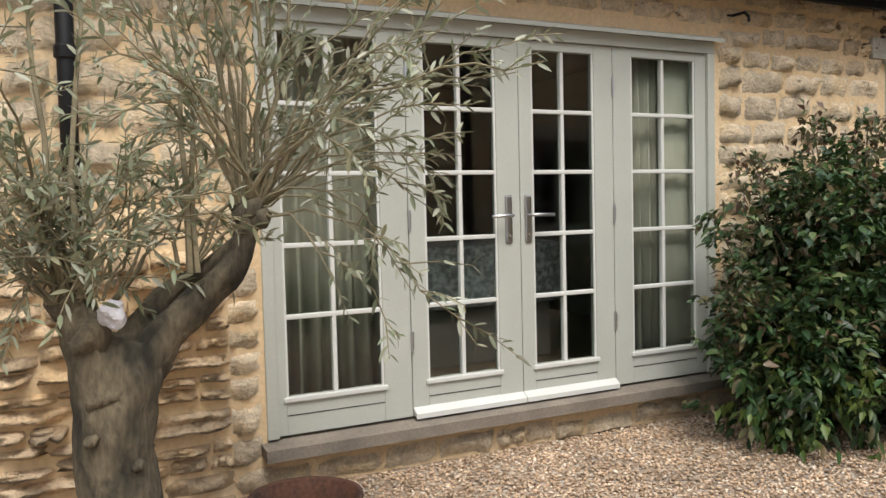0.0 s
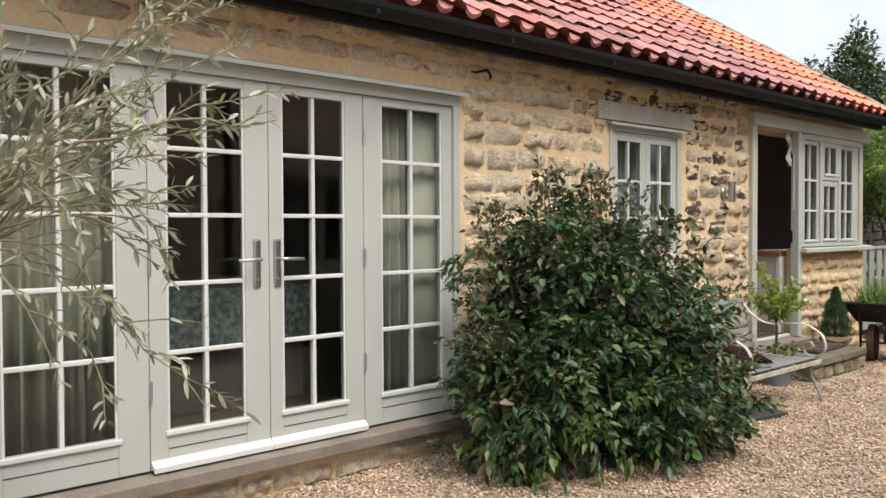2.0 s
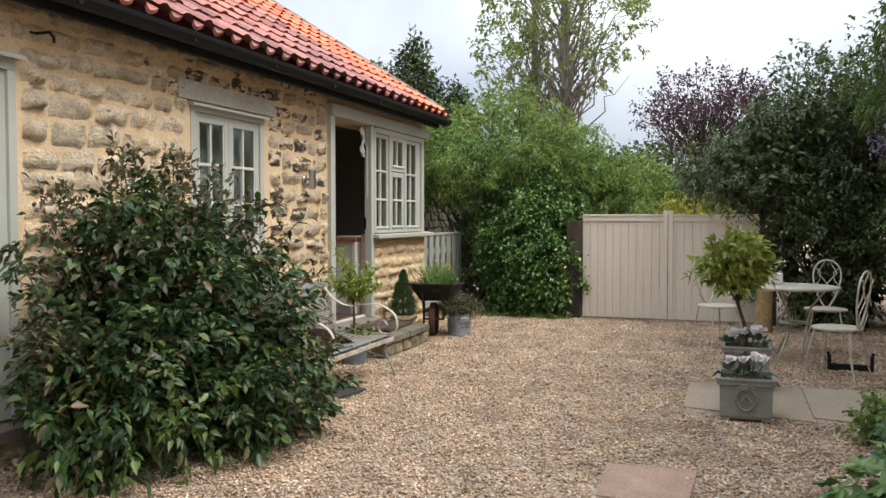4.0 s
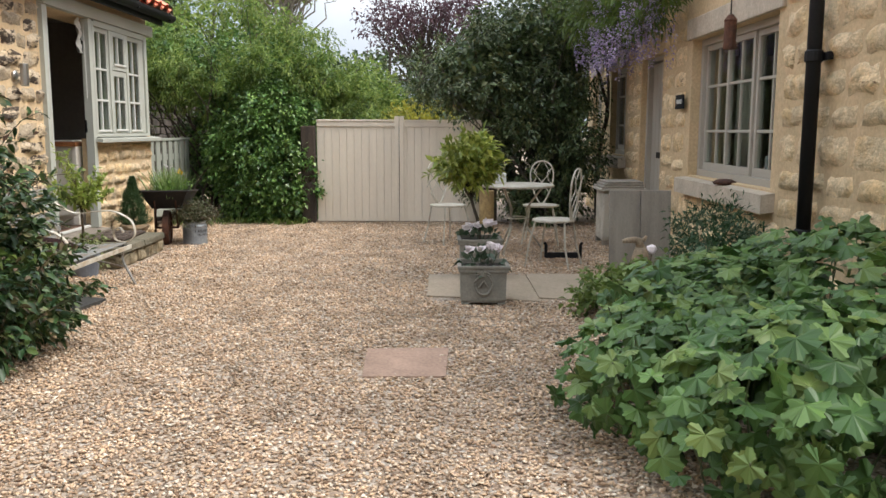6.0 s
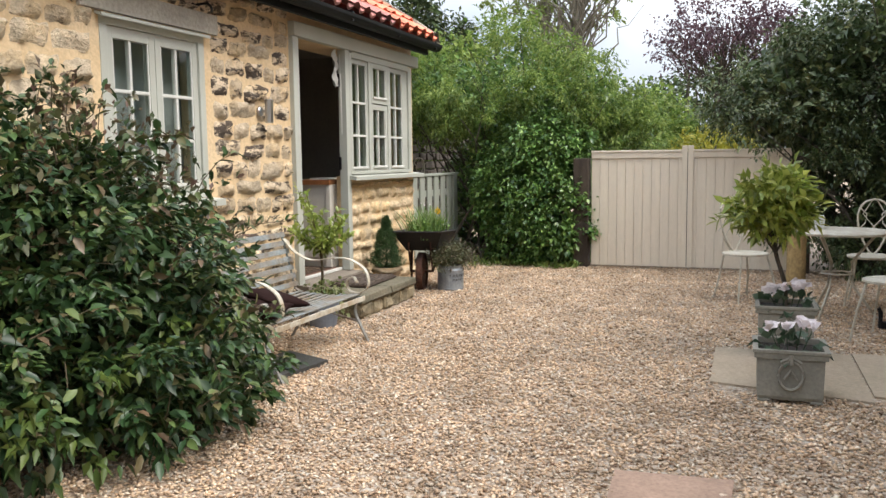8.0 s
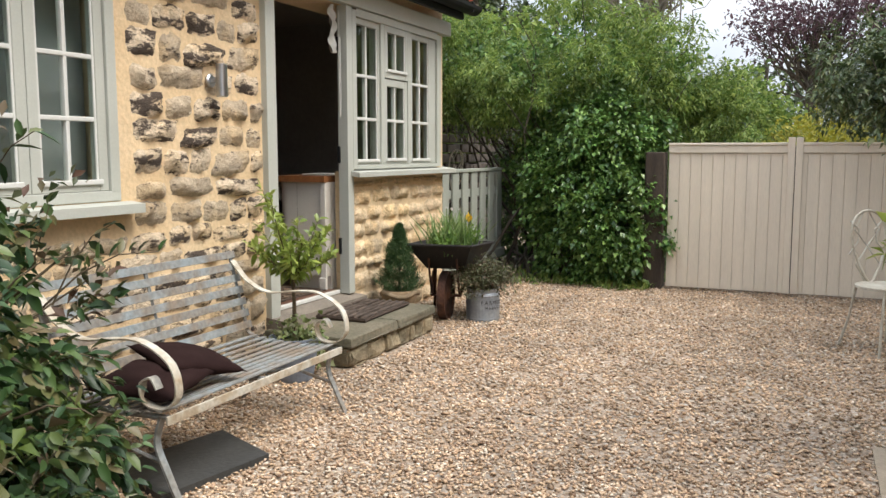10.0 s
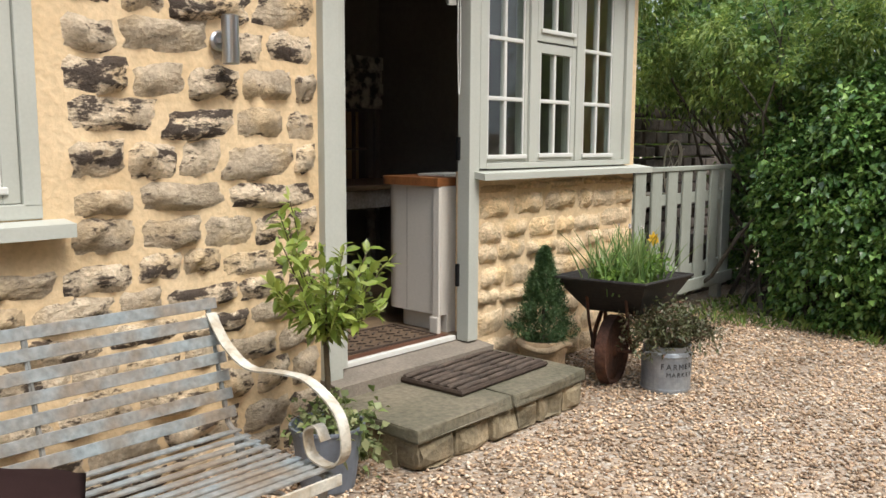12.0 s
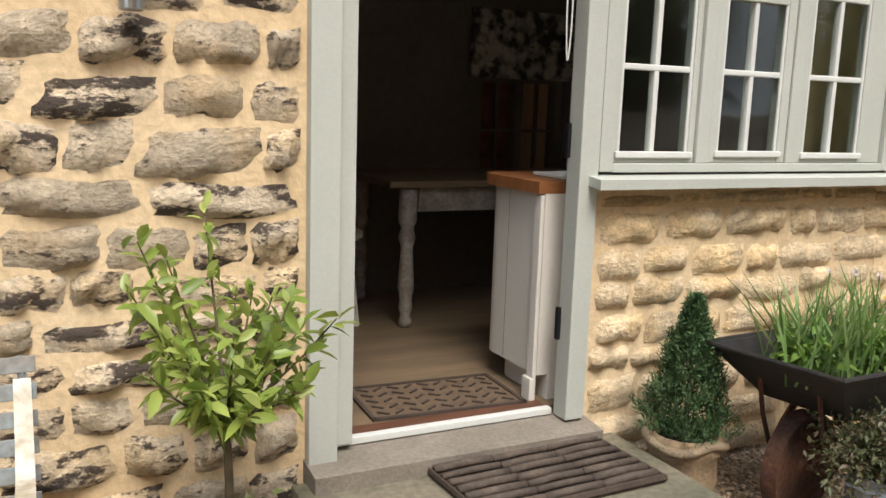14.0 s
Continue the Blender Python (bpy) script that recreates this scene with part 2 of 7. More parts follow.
RZ = EAVE_Z + SLOPE * (RIDGE_Y - EAVE_Y)
bm = slab([(-3, EAVE_Y + 0.06, EAVE_Z - 0.02), (11.80, EAVE_Y + 0.06, EAVE_Z - 0.02), (11.80, RIDGE_Y, RZ - 0.06), (-3, RIDGE_Y, RZ - 0.06)], 0.05)
slab([(-3, 9.8, EAVE_Z), (11.80, 9.8, EAVE_Z), (11.80, RIDGE_Y, RZ - 0.06), (-3, RIDGE_Y, RZ - 0.06)][::-1], 0.05, bm)
roof = structure("roof", bm, TILE_JOINED, "red clay pantile roof of the barn, darker with soot and lichen")
bm = bmesh.new()
bm_box(bm, -3, 11.82, 3.49, 3.53, 2.47, 2.60)
part("fascia", bm, BLACK, roof, "black painted fascia board")
gutter = bmesh.new()
prof = [(math.cos(a) * 0.068, math.sin(a) * 0.068) for a in [math.pi * (1 + k / 8) for k in range(9)]]
for o, s in ((0, 1), ):
    for (a, b), (c, d) in zip(prof, prof[1:]):
        v = [gutter.verts.new(p) for p in ((-3, 3.425 + a, 2.58 + b), (11.92, 3.425 + a, 2.58 + b), (11.92, 3.425 + c, 2.58 + d), (-3, 3.425 + c, 2.58 + d))]
        gutter.faces.new(v)
bmesh.ops.remove_doubles(gutter, verts=gutter.verts, dist=0.0005)
bmesh.ops.solidify(gutter, geom=gutter.faces[:], thickness=0.005)
gut = tagged(part("gutter", gutter, BLACK), "black half-round gutter along the eaves of the barn", "gutter")
for gx in [0.2 + 1.05 * k for k in range(12)]:
    b = bmesh.new()
    bm_box(b, gx - 0.014, gx + 0.014, 3.375, 3.50, 2.515, 2.527, bevel=0.003)
    bm_box(b, gx - 0.014, gx + 0.014, 3.365, 3.379, 2.515, 2.60, bevel=0.003)
    part("bracket", b, BLACK, gut)
for gx in (5.42, 7.78):
    b = bmesh.new()
    tube(b, [(gx, 3.66, 2.37), (gx, 3.56, 2.37), (gx, 3.53, 2.34), (gx, 3.53, 2.31)], 0.009, 6)
    tube(b, [(gx - 0.04, 3.655, 2.37), (gx + 0.04, 3.655, 2.37)], 0.007, 6)
    tagged(part("iron_hook", b, BLACK), "small black iron hook fixed in the barn wall", "hook")
bm = bmesh.new()
n = 26
rows = []
for k in range(n + 1):
    t = k / n
    y = EAVE_Y - 0.02 + (RIDGE_Y - EAVE_Y) * t
    z = EAVE_Z + SLOPE * (y - EAVE_Y) + 0.05
    j = 0.012 * noise.noise((y * 9, 3, 1))
    rows.append([bm.verts.new(p) for p in ((11.70, y, z + j - 0.02), (11.73, y, z + 0.05 + j), (11.86, y, z + 0.045 + j), (11.90, y, z - 0.05), (11.86, y, z - 0.12))])
for a, b in zip(rows, rows[1:]):
    for k in range(4):
        bm.faces.new((a[k], a[k + 1], b[k + 1], b[k]))
bmesh.ops.recalc_face_normals(bm, faces=bm.faces)
part("verge", bm, LICHEN, roof, "grey lichened mortar verge")
bm = bmesh.new()
for k in range(33):
    x = -3 + 0.45 * k
    tube(bm, [(x, RIDGE_Y, RZ - 0.02), (min(x + 0.46, 11.82), RIDGE_Y, RZ - 0.02)], 0.11, 10)
part("ridge", bm, TILE_JOINED, roof)


# windows and doors of the barn
def glazed(parent, x0, x1, z0, z1, cols, bars, y, bar=0.022, face=SAGE, bead=WHITE_BEAD, sign=-1, sub="glazing_bar"):
    """Panes between x0..x1 and z0..z1, divided by uprights and bars; the bars stand on the yard's side (sign -1: towards -y)."""
    edges_x = [x0 + (x1 - x0) * k / cols for k in range(cols + 1)]
    edges_z = [z0, *bars, z1]
    f = sign * 0.016
    for x in edges_x[1:-1]:
        part(sub, box(x - bar / 2, x + bar / 2, min(y + f, y - f), max(y + f, y - f), z0, z1, bevel=0.005), bead, parent)
    for z in bars:
        part(sub, box(x0, x1, min(y + f * 1.12, y - f), max(y + f * 1.12, y - f), z - bar / 2, z + bar / 2, bevel=0.005), bead, parent)
    for a, b in zip(edges_x, edges_x[1:]):
        for c, d in zip(edges_z, edges_z[1:]):
            p = part("pane", box(a + 0.004, b - 0.004, y - 0.003, y + 0.003, c + 0.004, d - 0.004), GLASS, parent)
            p.visible_shadow = False


def sash(parent, name, x0, x1, z0, z1, px0, px1, pz0, pz1, cols, bars, y, thick=0.05, bead=WHITE_BEAD, face=SAGE):
    """A painted leaf with stiles and rails round its panes; a raised bead runs along the bottom."""
    b = bmesh.new()
    y0, y1 = y - thick / 2, y + thick / 2
    bm_box(b, x0, px0, y0, y1, z0, z1, bevel=0.004)
    bm_box(b, px1, x1, y0, y1, z0, z1, bevel=0.004)
    bm_box(b, px0, px1, y0 + 0.001, y1 - 0.001, z0, pz0, bevel=0.003)
    bm_box(b, px0, px1, y0 + 0.001, y1 - 0.001, pz1, z1, bevel=0.003)
    leaf = part(name, b, face, parent)
    part("bead", box(px0 - 0.015, px1 + 0.015, y0 - 0.012, y0 + 0.01, pz0 - 0.022, pz0 + 0.002, bevel=0.005), bead, leaf)
    for xx in (px0, px1 - 0.012):
        part("bead", box(xx, xx + 0.012, y0 + 0.004, y0 + 0.014, pz0, pz1, bevel=0.003), bead, leaf)
    glazed(leaf, px0, px1, pz0, pz1, cols, bars, y, bead=bead, face=face)
    return leaf


fy = WY + 0.045
fd = thing("door_1", "sage-grey painted timber french doors with glazed side panels", "french doors", kind="structure")
b = bmesh.new()
bm_box(b, 2.53, 2.585, fy - 0.045, fy + 0.06, 0.24, 2.14, bevel=0.004)
bm_box(b, 5.235, 5.29, fy - 0.045, fy + 0.06, 0.24, 2.14, bevel=0.004)
bm_box(b, 2.53, 5.29, fy - 0.045, fy + 0.06, 2.14, 2.21, bevel=0.004)
part("frame", b, SAGE, fd)
part("drip_board", slab([(2.48, WY - 0.05, 2.222), (5.32, WY - 0.05, 2.222), (5.32, WY + 0.02, 2.245), (2.48, WY + 0.02, 2.245)], 0.022), SAGE, fd)
part("door_sill", slab([(2.50, WY - 0.085, 0.215), (5.33, WY - 0.085, 0.215), (5.33, WY + 0.1, 0.24), (2.50, WY + 0.1, 0.24)], 0.055), SILL_GREY, fd, "weathered grey timber sill")
BARS = (0.79, 1.12, 1.45, 1.77)
leaves4 = [("side_panel", 2.586, 3.268, 2.63, 3.12), ("door_leaf", 3.272, 3.918, 3.36, 3.78), ("door_leaf", 3.922, 4.538, 4.00, 4.41), ("side_panel", 4.542, 5.234, 4.67, 5.15)]
for nm, a, c, p0, p1 in leaves4:
    leaf = sash(fd, nm, a, c, 0.245, 2.138, p0, p1, 0.42, 2.09, 2, BARS, fy)
    part("groove", box(p0, p1, fy - 0.0262, fy - 0.0245, 0.335, 0.3385), BLACK, leaf)
    if nm == "door_leaf":
        part("weather_bar", slab([(a, fy - 0.062, 0.262), (c, fy - 0.062, 0.262), (c, fy - 0.024, 0.29), (a, fy - 0.024, 0.29)], 0.024), WHITE_BEAD, leaf, "pale painted weather bar")
        hx, d = (3.845, -1) if a < 3.5 else (3.965, 1)
        part("handle_plate", box(hx - 0.02, hx + 0.02, fy - 0.036, fy - 0.024, 1.08, 1.33, bevel=0.009), CHROME, leaf, "steel handle plate")
        h = bmesh.new()
        tube(h, [(hx, fy - 0.03, 1.225), (hx, fy - 0.075, 1.225), (hx + 0.03 * d, fy - 0.085, 1.226), (hx + 0.13 * d, fy - 0.083, 1.223)], 0.009, 8)
        part("lever", h, CHROME, leaf, "steel lever handle", smooth=True)
        lathe_k = lathe([(0.008, 0), (0.008, 0.01)], 10)
        bmesh.ops.transform(lathe_k, matrix=pose(hx, fy - 0.034, 1.12, 90), verts=lathe_k.verts)
        part("lock", lathe_k, SILL_GREY, leaf)
        ex = 3.272 if a < 3.5 else 4.538
        for hz in (0.62, 1.22, 1.92):
            h = bmesh.new()
            tube(h, [(ex, fy - 0.032, hz - 0.05), (ex, fy - 0.032, hz + 0.05)], 0.008, 8)
            part("hinge", h, CHROME, leaf)
BLIND_LACE = mat("grey_patterned_linen", (0.46, 0.46, 0.46), 0.9, var=0.3, scale=32, fine=120, bump=0.1, second=(0.19, 0.19, 0.195), spread=0.3)


def curtain(x0, x1, y, z0, z1, folds, name="curtain", deep=0.035):
    n = folds * 8
    verts, faces = [], []
    for k in range(n + 1):
        x = x0 + (x1 - x0) * k / n
        for z in (z0, (z0 + z1) / 2, z1):
            dy = deep * math.sin(2 * math.pi * k / 8 + 0.4 * math.sin(k)) * (1.0 if z < z1 else 0.7)
            verts.append((x + 0.006 * math.sin(k * 3 + z), y + dy, z))
    for k in range(n):
        for j in range(2):
            a = k * 3 + j
            faces.append((a, a + 3, a + 4, a + 1))
    ob = raw(name, verts, faces, CURTAIN, smooth=True)
    m = ob.modifiers.new("cloth", "SOLIDIFY")
    m.thickness = 0.004
    return tagged(ob, "long beige curtain hanging in folds behind the french doors", "curtain", group="curtains behind the french doors")


curtain(2.62, 3.34, WY + 0.28, 0.27, 2.2, 8)
curtain(4.70, 4.955, WY + 0.145, 0.27, 2.2, 4)
# added flat sheet: gives the right-hand panes the grey of the reveal
curtain(4.93, 5.232, WY + 0.096, 0.27, 2.2, 2, deep=0.005)["label"] = "flat grey-beige sheet added behind the french door panel in place of its grey reveal"
structure("reveal_lining", box(5.262, 5.288, WY + 0.115, WY + 0.34, 0.25, 2.2), WHITE_BEAD, "pale plaster lining beside the french doors")

# window of the barn
wy = WY + 0.05
wb = thing("window_1", "sage-grey two-light casement window with white glazing bars", "window", kind="structure")
b = bmesh.new()
for q in ((6.87, 6.93, 1.10, 2.12), (7.82, 7.88, 1.10, 2.12), (6.87, 7.88, 2.12, 2.17), (6.87, 7.88, 1.06, 1.11)):
    bm_box(b, q[0], q[1], wy - 0.045, wy + 0.05, q[2], q[3], bevel=0.004)
part("window_frame", b, SAGE, wb)
for a, c in ((6.932, 7.374), (7.378, 7.818)):
    sash(wb, "casement", a, c, 1.112, 2.118, a + 0.055, c - 0.055, 1.165, 2.05, 2, (1.45, 1.74), wy - 0.005)
part("window_sill", slab([(6.80, WY - 0.08, 1.045), (7.95, WY - 0.08, 1.045), (7.95, WY + 0.05, 1.06), (6.80, WY + 0.05, 1.06)], 0.045), SAGE, wb)
part("drip_board", slab([(6.84, WY - 0.04, 2.175), (7.90, WY - 0.04, 2.175), (7.90, WY + 0.02, 2.19), (6.84, WY + 0.02, 2.19)], 0.02), SAGE, wb)
part("lintel", box(6.70, 8.02, WY - 0.02, WY + 0.011, 2.192, 2.33, bevel=0.006), mat("pale_lintel_stone", (0.42, 0.39, 0.33), 0.9, var=0.2, scale=4, fine=40, bump=0.4), wb, "pale grey stone lintel")

# added sheet: its grey stands in for sky and house reflected in the glass
nb = bmesh.new()
bm_box(nb, 6.9, 7.86, WY + 0.2, WY + 0.206, 1.08, 2.2)
tagged(part("roller_blind", nb, mat("pane_reflection_grey", (0.30, 0.31, 0.31), 0.9, var=0.1, scale=2, fine=100, bump=0.05)), "plain grey sheet added behind the casement window for the reflection in its panes", "blind")
orc = thing("orchid", "pink orchid on a thin stem inside the window", "flower", at=(7.42, WY + 0.15, 1.10))
part("stem", tube(bmesh.new(), smooth_path([(0, 0, 0), (0.01, -0.01, 0.12), (0.04, -0.02, 0.22), (0.1, -0.02, 0.27)]), 0.003, 5), BLACK, orc)
PINK = mat("pink_petal", (0.6, 0.10, 0.16), 0.6, var=0.15, scale=30, fine=90, bump=0.05)
for px, pz in ((0.03, 0.22), (0.06, 0.25), (0.09, 0.265), (0.045, 0.2)):
    fl_ = bmesh.new()
    for a in range(5):
        c, s_ = math.cos(a * 1.257), math.sin(a * 1.257)
        v_ = [fl_.verts.new((px, -0.025, pz)), fl_.verts.new((px + 0.018 * c - 0.008 * s_, -0.03, pz + 0.018 * s_ + 0.008 * c)), fl_.verts.new((px + 0.024 * c, -0.027, pz + 0.024 * s_)), fl_.verts.new((px + 0.018 * c + 0.008 * s_, -0.03, pz + 0.018 * s_ - 0.008 * c))]
        fl_.faces.new(v_)
    part("bloom", fl_, PINK, orc)

# kitchen door opening and bay window
dr = thing("door_2", "sage-grey kitchen doorway standing open, with a pale threshold", "doorway", kind="structure")
b = bmesh.new()
bm_box(b, 9.055, 9.15, WY - 0.03, WY + 0.11, 0.25, 2.33, bevel=0.004)
bm_box(b, 9.15, 9.215, WY + 0.012, WY + 0.12, 0.29, 2.33, bevel=0.004)
bm_box(b, 10.02, 10.10, WY - 0.03, WY + 0.05, 0.27, 2.33, bevel=0.004)
part("door_frame", b, SAGE, dr)
part("threshold", slab([(9.05, WY - 0.115, 0.25), (10.13, WY - 0.115, 0.25), (10.13, WY + 0.079, 0.27), (9.05, WY + 0.079, 0.27)], 0.075), SILL_GREY, dr, "weathered timber threshold")
part("threshold_strip", box(9.15, 10.01, WY + 0.045, WY + 0.078, 0.271, 0.296, bevel=0.004), WHITE_BEAD, dr, "pale metal threshold strip")
part("inner_threshold", box(9.22, 10.01, WY + 0.081, WY + 0.15, 0.271, 0.293, bevel=0.004), mat("red_brown_timber", (0.13, 0.055, 0.03), 0.6, var=0.2, scale=6, fine=60, bump=0.1, stretch=(0.5, 4, 4)), dr, "red-brown timber strip")
for hz in (0.62, 1.28, 2.05):
    part("hinge", box(10.005, 10.019, WY + 0.03, WY + 0.05, hz - 0.06, hz + 0.06, bevel=0.003), BLACK, dr)
part("fascia_lintel", box(9.055, 11.84, WY - 0.05, WY + 0.03, 2.332, 2.45, bevel=0.006), SAGE, dr, "sage-grey lintel board over door and window")
bw = thing("window_2", "sage-grey three-light casement window with a small top vent", "window", kind="structure")
b = bmesh.new()
by = WY + 0.02
for q in ((10.102, 10.16, 1.175, 2.315), (11.58, 11.66, 1.175, 2.315), (10.16, 11.58, 2.27, 2.328), (10.16, 11.58, 1.172, 1.205)):
    bm_box(b, q[0], q[1], by - 0.05, by + 0.06, q[2], q[3], bevel=0.004)
for x in (10.575, 11.04):
    bm_box(b, x - 0.03, x + 0.03, by - 0.045, by + 0.06, 1.205, 2.27, bevel=0.004)
part("window_frame", b, SAGE, bw)
sash(bw, "casement", 10.162, 10.543, 1.207, 2.268, 10.19, 10.515, 1.245, 2.225, 2, (1.545, 1.86), by - 0.005)
sash(bw, "casement", 10.607, 11.008, 1.207, 1.865, 10.65, 10.965, 1.25, 1.81, 2, (1.545,), by - 0.012)
sash(bw, "top_vent", 10.607, 11.008, 1.872, 2.268, 10.65, 10.965, 1.94, 2.22, 2, (), by - 0.02)
sash(bw, "casement", 11.072, 11.578, 1.207, 2.268, 11.115, 11.44, 1.245, 2.225, 2, (1.545, 1.86), by - 0.005)
part("window_sill", slab([(10.06, WY - 0.10, 1.153), (11.84, WY - 0.10, 1.153), (11.84, WY + 0.05, 1.1715), (10.06, WY + 0.05, 1.1715)], 0.035), SAGE, bw)

# rooms of the barn behind the openings; indoor gloom is put into the wall colour
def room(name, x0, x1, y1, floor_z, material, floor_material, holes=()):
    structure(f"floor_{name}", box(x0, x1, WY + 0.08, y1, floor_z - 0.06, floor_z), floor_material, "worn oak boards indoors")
    structure(f"ceiling_{name}", box(x0, x1, WY + 0.345, y1, 2.45, 2.5), material, "plain ceiling, its colour darkened for the dim room")
    structure(f"wall_{name}_west", box(x0 - 0.1, x0, WY + 0.345, y1, -0.05, 2.5), material, "plain wall, its colour darkened for the dim room")
    structure(f"wall_{name}_east", box(x1, x1 + 0.1, WY + 0.345, y1, -0.05, 2.5), material, "plain wall, its colour darkened for the dim room")
    wall_with_holes(f"wall_{name}_back", x0, x1, y1, y1 + 0.2, -0.05, 2.5, holes, material, "plain back wall of the room, its colour darkened for dim light")


room("bedroom", 0.5, 6.2, 7.6, 0.24, ROOM_SHADE, FLOORBOARD)
room("study", 6.4, 8.4, 7.6, 0.24, ROOM_SHADE, FLOORBOARD)
room("kitchen", 8.6, 11.42, 5.75, 0.29, ROOM_SHADE, FLOORBOARD, holes=[(10.75, 11.38, 0.92, 1.58)])
BRICK_RED = mat("red_brick_far", (0.33, 0.13, 0.09), 0.9, var=0.3, scale=6, fine=30, bump=0.3)
structure("wall_garden_back", box(9.6, 12.6, 6.5, 6.6, 0, 1.75), BRICK_RED, "red brick garden wall behind the barn")
kw = thing("window_3", "dark small-paned window in the back wall of the kitchen", "window", kind="structure")
b = bmesh.new()
for q in ((10.75, 10.80, 0.92, 1.58), (11.33, 11.38, 0.92, 1.58), (10.8, 11.33, 1.54, 1.58), (10.8, 11.33, 0.92, 0.96), (11.04, 11.09, 0.96, 1.54)):
    bm_box(b, q[0], q[1], 5.78, 5.86, q[2], q[3], bevel=0.003)
part("window_frame", b, ROOM_SHADE, kw)
for a, c in ((10.8, 11.04), (11.09, 11.33)):
    glazed(kw, a, c, 0.96, 1.54, 2, (1.25,), 5.82, bar=0.018, bead=ROOM_SHADE)
PATTERN = mat("floral_blind_cloth", (0.42, 0.40, 0.35), 0.95, var=0.25, scale=14, fine=40, bump=0.1, second=(0.05, 0.05, 0.05), spread=0.25)
rb = thing("roman_blind", "dark flowered roman blind over the kitchen window", "blind")
for k in range(4):
    part("fold", box(10.68, 11.41, 5.70 - 0.012 * (k % 2), 5.73, 1.56 + 0.10 * k, 1.56 + 0.10 * (k + 1), bevel=0.01), PATTERN, rb)

# bed seen through the french doors
bed = thing("bed", "bed with grey patterned cover behind the french doors", "bed", at=(4.28, 4.75, 0.24))
part("mattress", box(-0.55, 0.55, -0.1, 1.9, 0.40, 0.74, bevel=0.05), mat("white_sheet", (0.5, 0.5, 0.5), 0.9, var=0.05), bed)
part("cover", box(-0.58, 0.58, -0.14, 1.6, 0.38, 0.79, bevel=0.06), BLIND_LACE, bed, "grey patterned bed cover")
# the shadow below the cover is given by this dark base
part("base", box(-0.52, 0.52, -0.05, 1.9, 0.0, 0.38, bevel=0.02), ROOM_SHADE, bed)

# kitchen unit by the door
CREAM_UNIT = mat("cream_cupboard_paint", (0.62, 0.58, 0.52), 0.5, var=0.04, scale=3, fine=60, bump=0.03)
OAK_TOP = mat("oiled_wood_worktop", (0.30, 0.12, 0.045), 0.4, var=0.2, scale=5, fine=40, bump=0.1, stretch=(0.4, 4, 2))
ku = thing("kitchen_unit", "cream tongue-and-groove kitchen unit with rounded corner", "cabinet", at=(10.0, 3.815, 0.29))
b = bmesh.new()
RC = 0.09
corner = [(0.0, 0.0), (0.0, 0.43 - RC)] + [(RC - RC * math.cos(a), 0.43 - RC + RC * math.sin(a)) for a in [math.pi / 2 * k / 6 for k in range(1, 7)]] + [(1.2, 0.43), (1.2, 0.0)]
for zz0, zz1, ins in ((0.10, 0.79, 0.0), (0.0, 0.10, 0.05)):
    lo = [b.verts.new((x + (ins if x < 1 else 0), y - (ins if y > 0.2 else 0), zz0)) for x, y in corner]
    hi = [b.verts.new((x + (ins if x < 1 else 0), y - (ins if y > 0.2 else 0), zz1)) for x, y in corner]
    for k in range(len(corner)):
        m = (k + 1) % len(corner)
        b.faces.new((lo[k], lo[m], hi[m], hi[k]))
    b.faces.new(hi)
    b.faces.new(lo[::-1])
bmesh.ops.recalc_face_normals(b, faces=b.faces)
part("body", b, CREAM_UNIT, ku)
part("groove", box(-0.0015, 0.001, 0.25, 0.252, 0.11, 0.785), SILL_GREY, ku)
part("pilaster", box(-0.018, -0.001, 0.0, 0.045, 0.0, 0.785, bevel=0.004), CREAM_UNIT, ku)
part("skirting", box(-0.028, -0.001, -0.002, 0.06, 0.0, 0.09, bevel=0.006), CREAM_UNIT, ku)
wt = bmesh.new()
slab([(10.0 + x - (0.03 if x < 0.5 else 0), 3.815 + y + (0.03 if y > 0.2 else 0), 1.125) for x, y in corner][::-1], 0.044, wt)
tagged(part("worktop", wt, OAK_TOP), "oiled reddish wood worktop on the kitchen unit", "worktop")
b = box(10.12, 10.38, 3.90, 4.10, 1.126, 1.14, bevel=0.004)
tagged(part("magazine", b, WHITE_BEAD), "white papers lying on the kitchen worktop", "papers")
# worn cream paint of the table, lowered in tone for the kitchen's dimness
DIM_CREAM = mat("dim_worn_cream_paint", (0.36, 0.33, 0.29), 0.7, var=0.3, scale=9, fine=50, bump=0.2, second=(0.2, 0.17, 0.14))
kt = thing("kitchen_table", "white painted kitchen table with turned legs", "table", at=(10.35, 5.42, 0.29))
part("tabletop", box(-0.5, 0.95, -0.5, 0.28, 0.70, 0.735, bevel=0.008), FLOORBOARD, kt, "worn bare wood table top")
part("apron", box(-0.33, 0.80, -0.46, -0.435, 0.58, 0.699, bevel=0.003), DIM_CREAM, kt)
leg_prof = [(0.028, 0), (0.036, 0.03), (0.024, 0.06), (0.036, 0.10), (0.03, 0.14), (0.042, 0.20), (0.034, 0.34), (0.028, 0.40), (0.044, 0.45), (0.03, 0.50), (0.045, 0.53), (0.045, 0.70)]
for lx, ly in ((-0.38, -0.44), (0.85, -0.44), (-0.38, 0.2), (0.85, 0.2)):
    part("leg", lathe(leg_prof, 16, at=(lx, ly, 0)), DIM_CREAM, kt, smooth=True)
ch = thing("dining_chair", "pale painted dining chair with a round seat", "chair", at=(9.62, 5.2, 0.29))
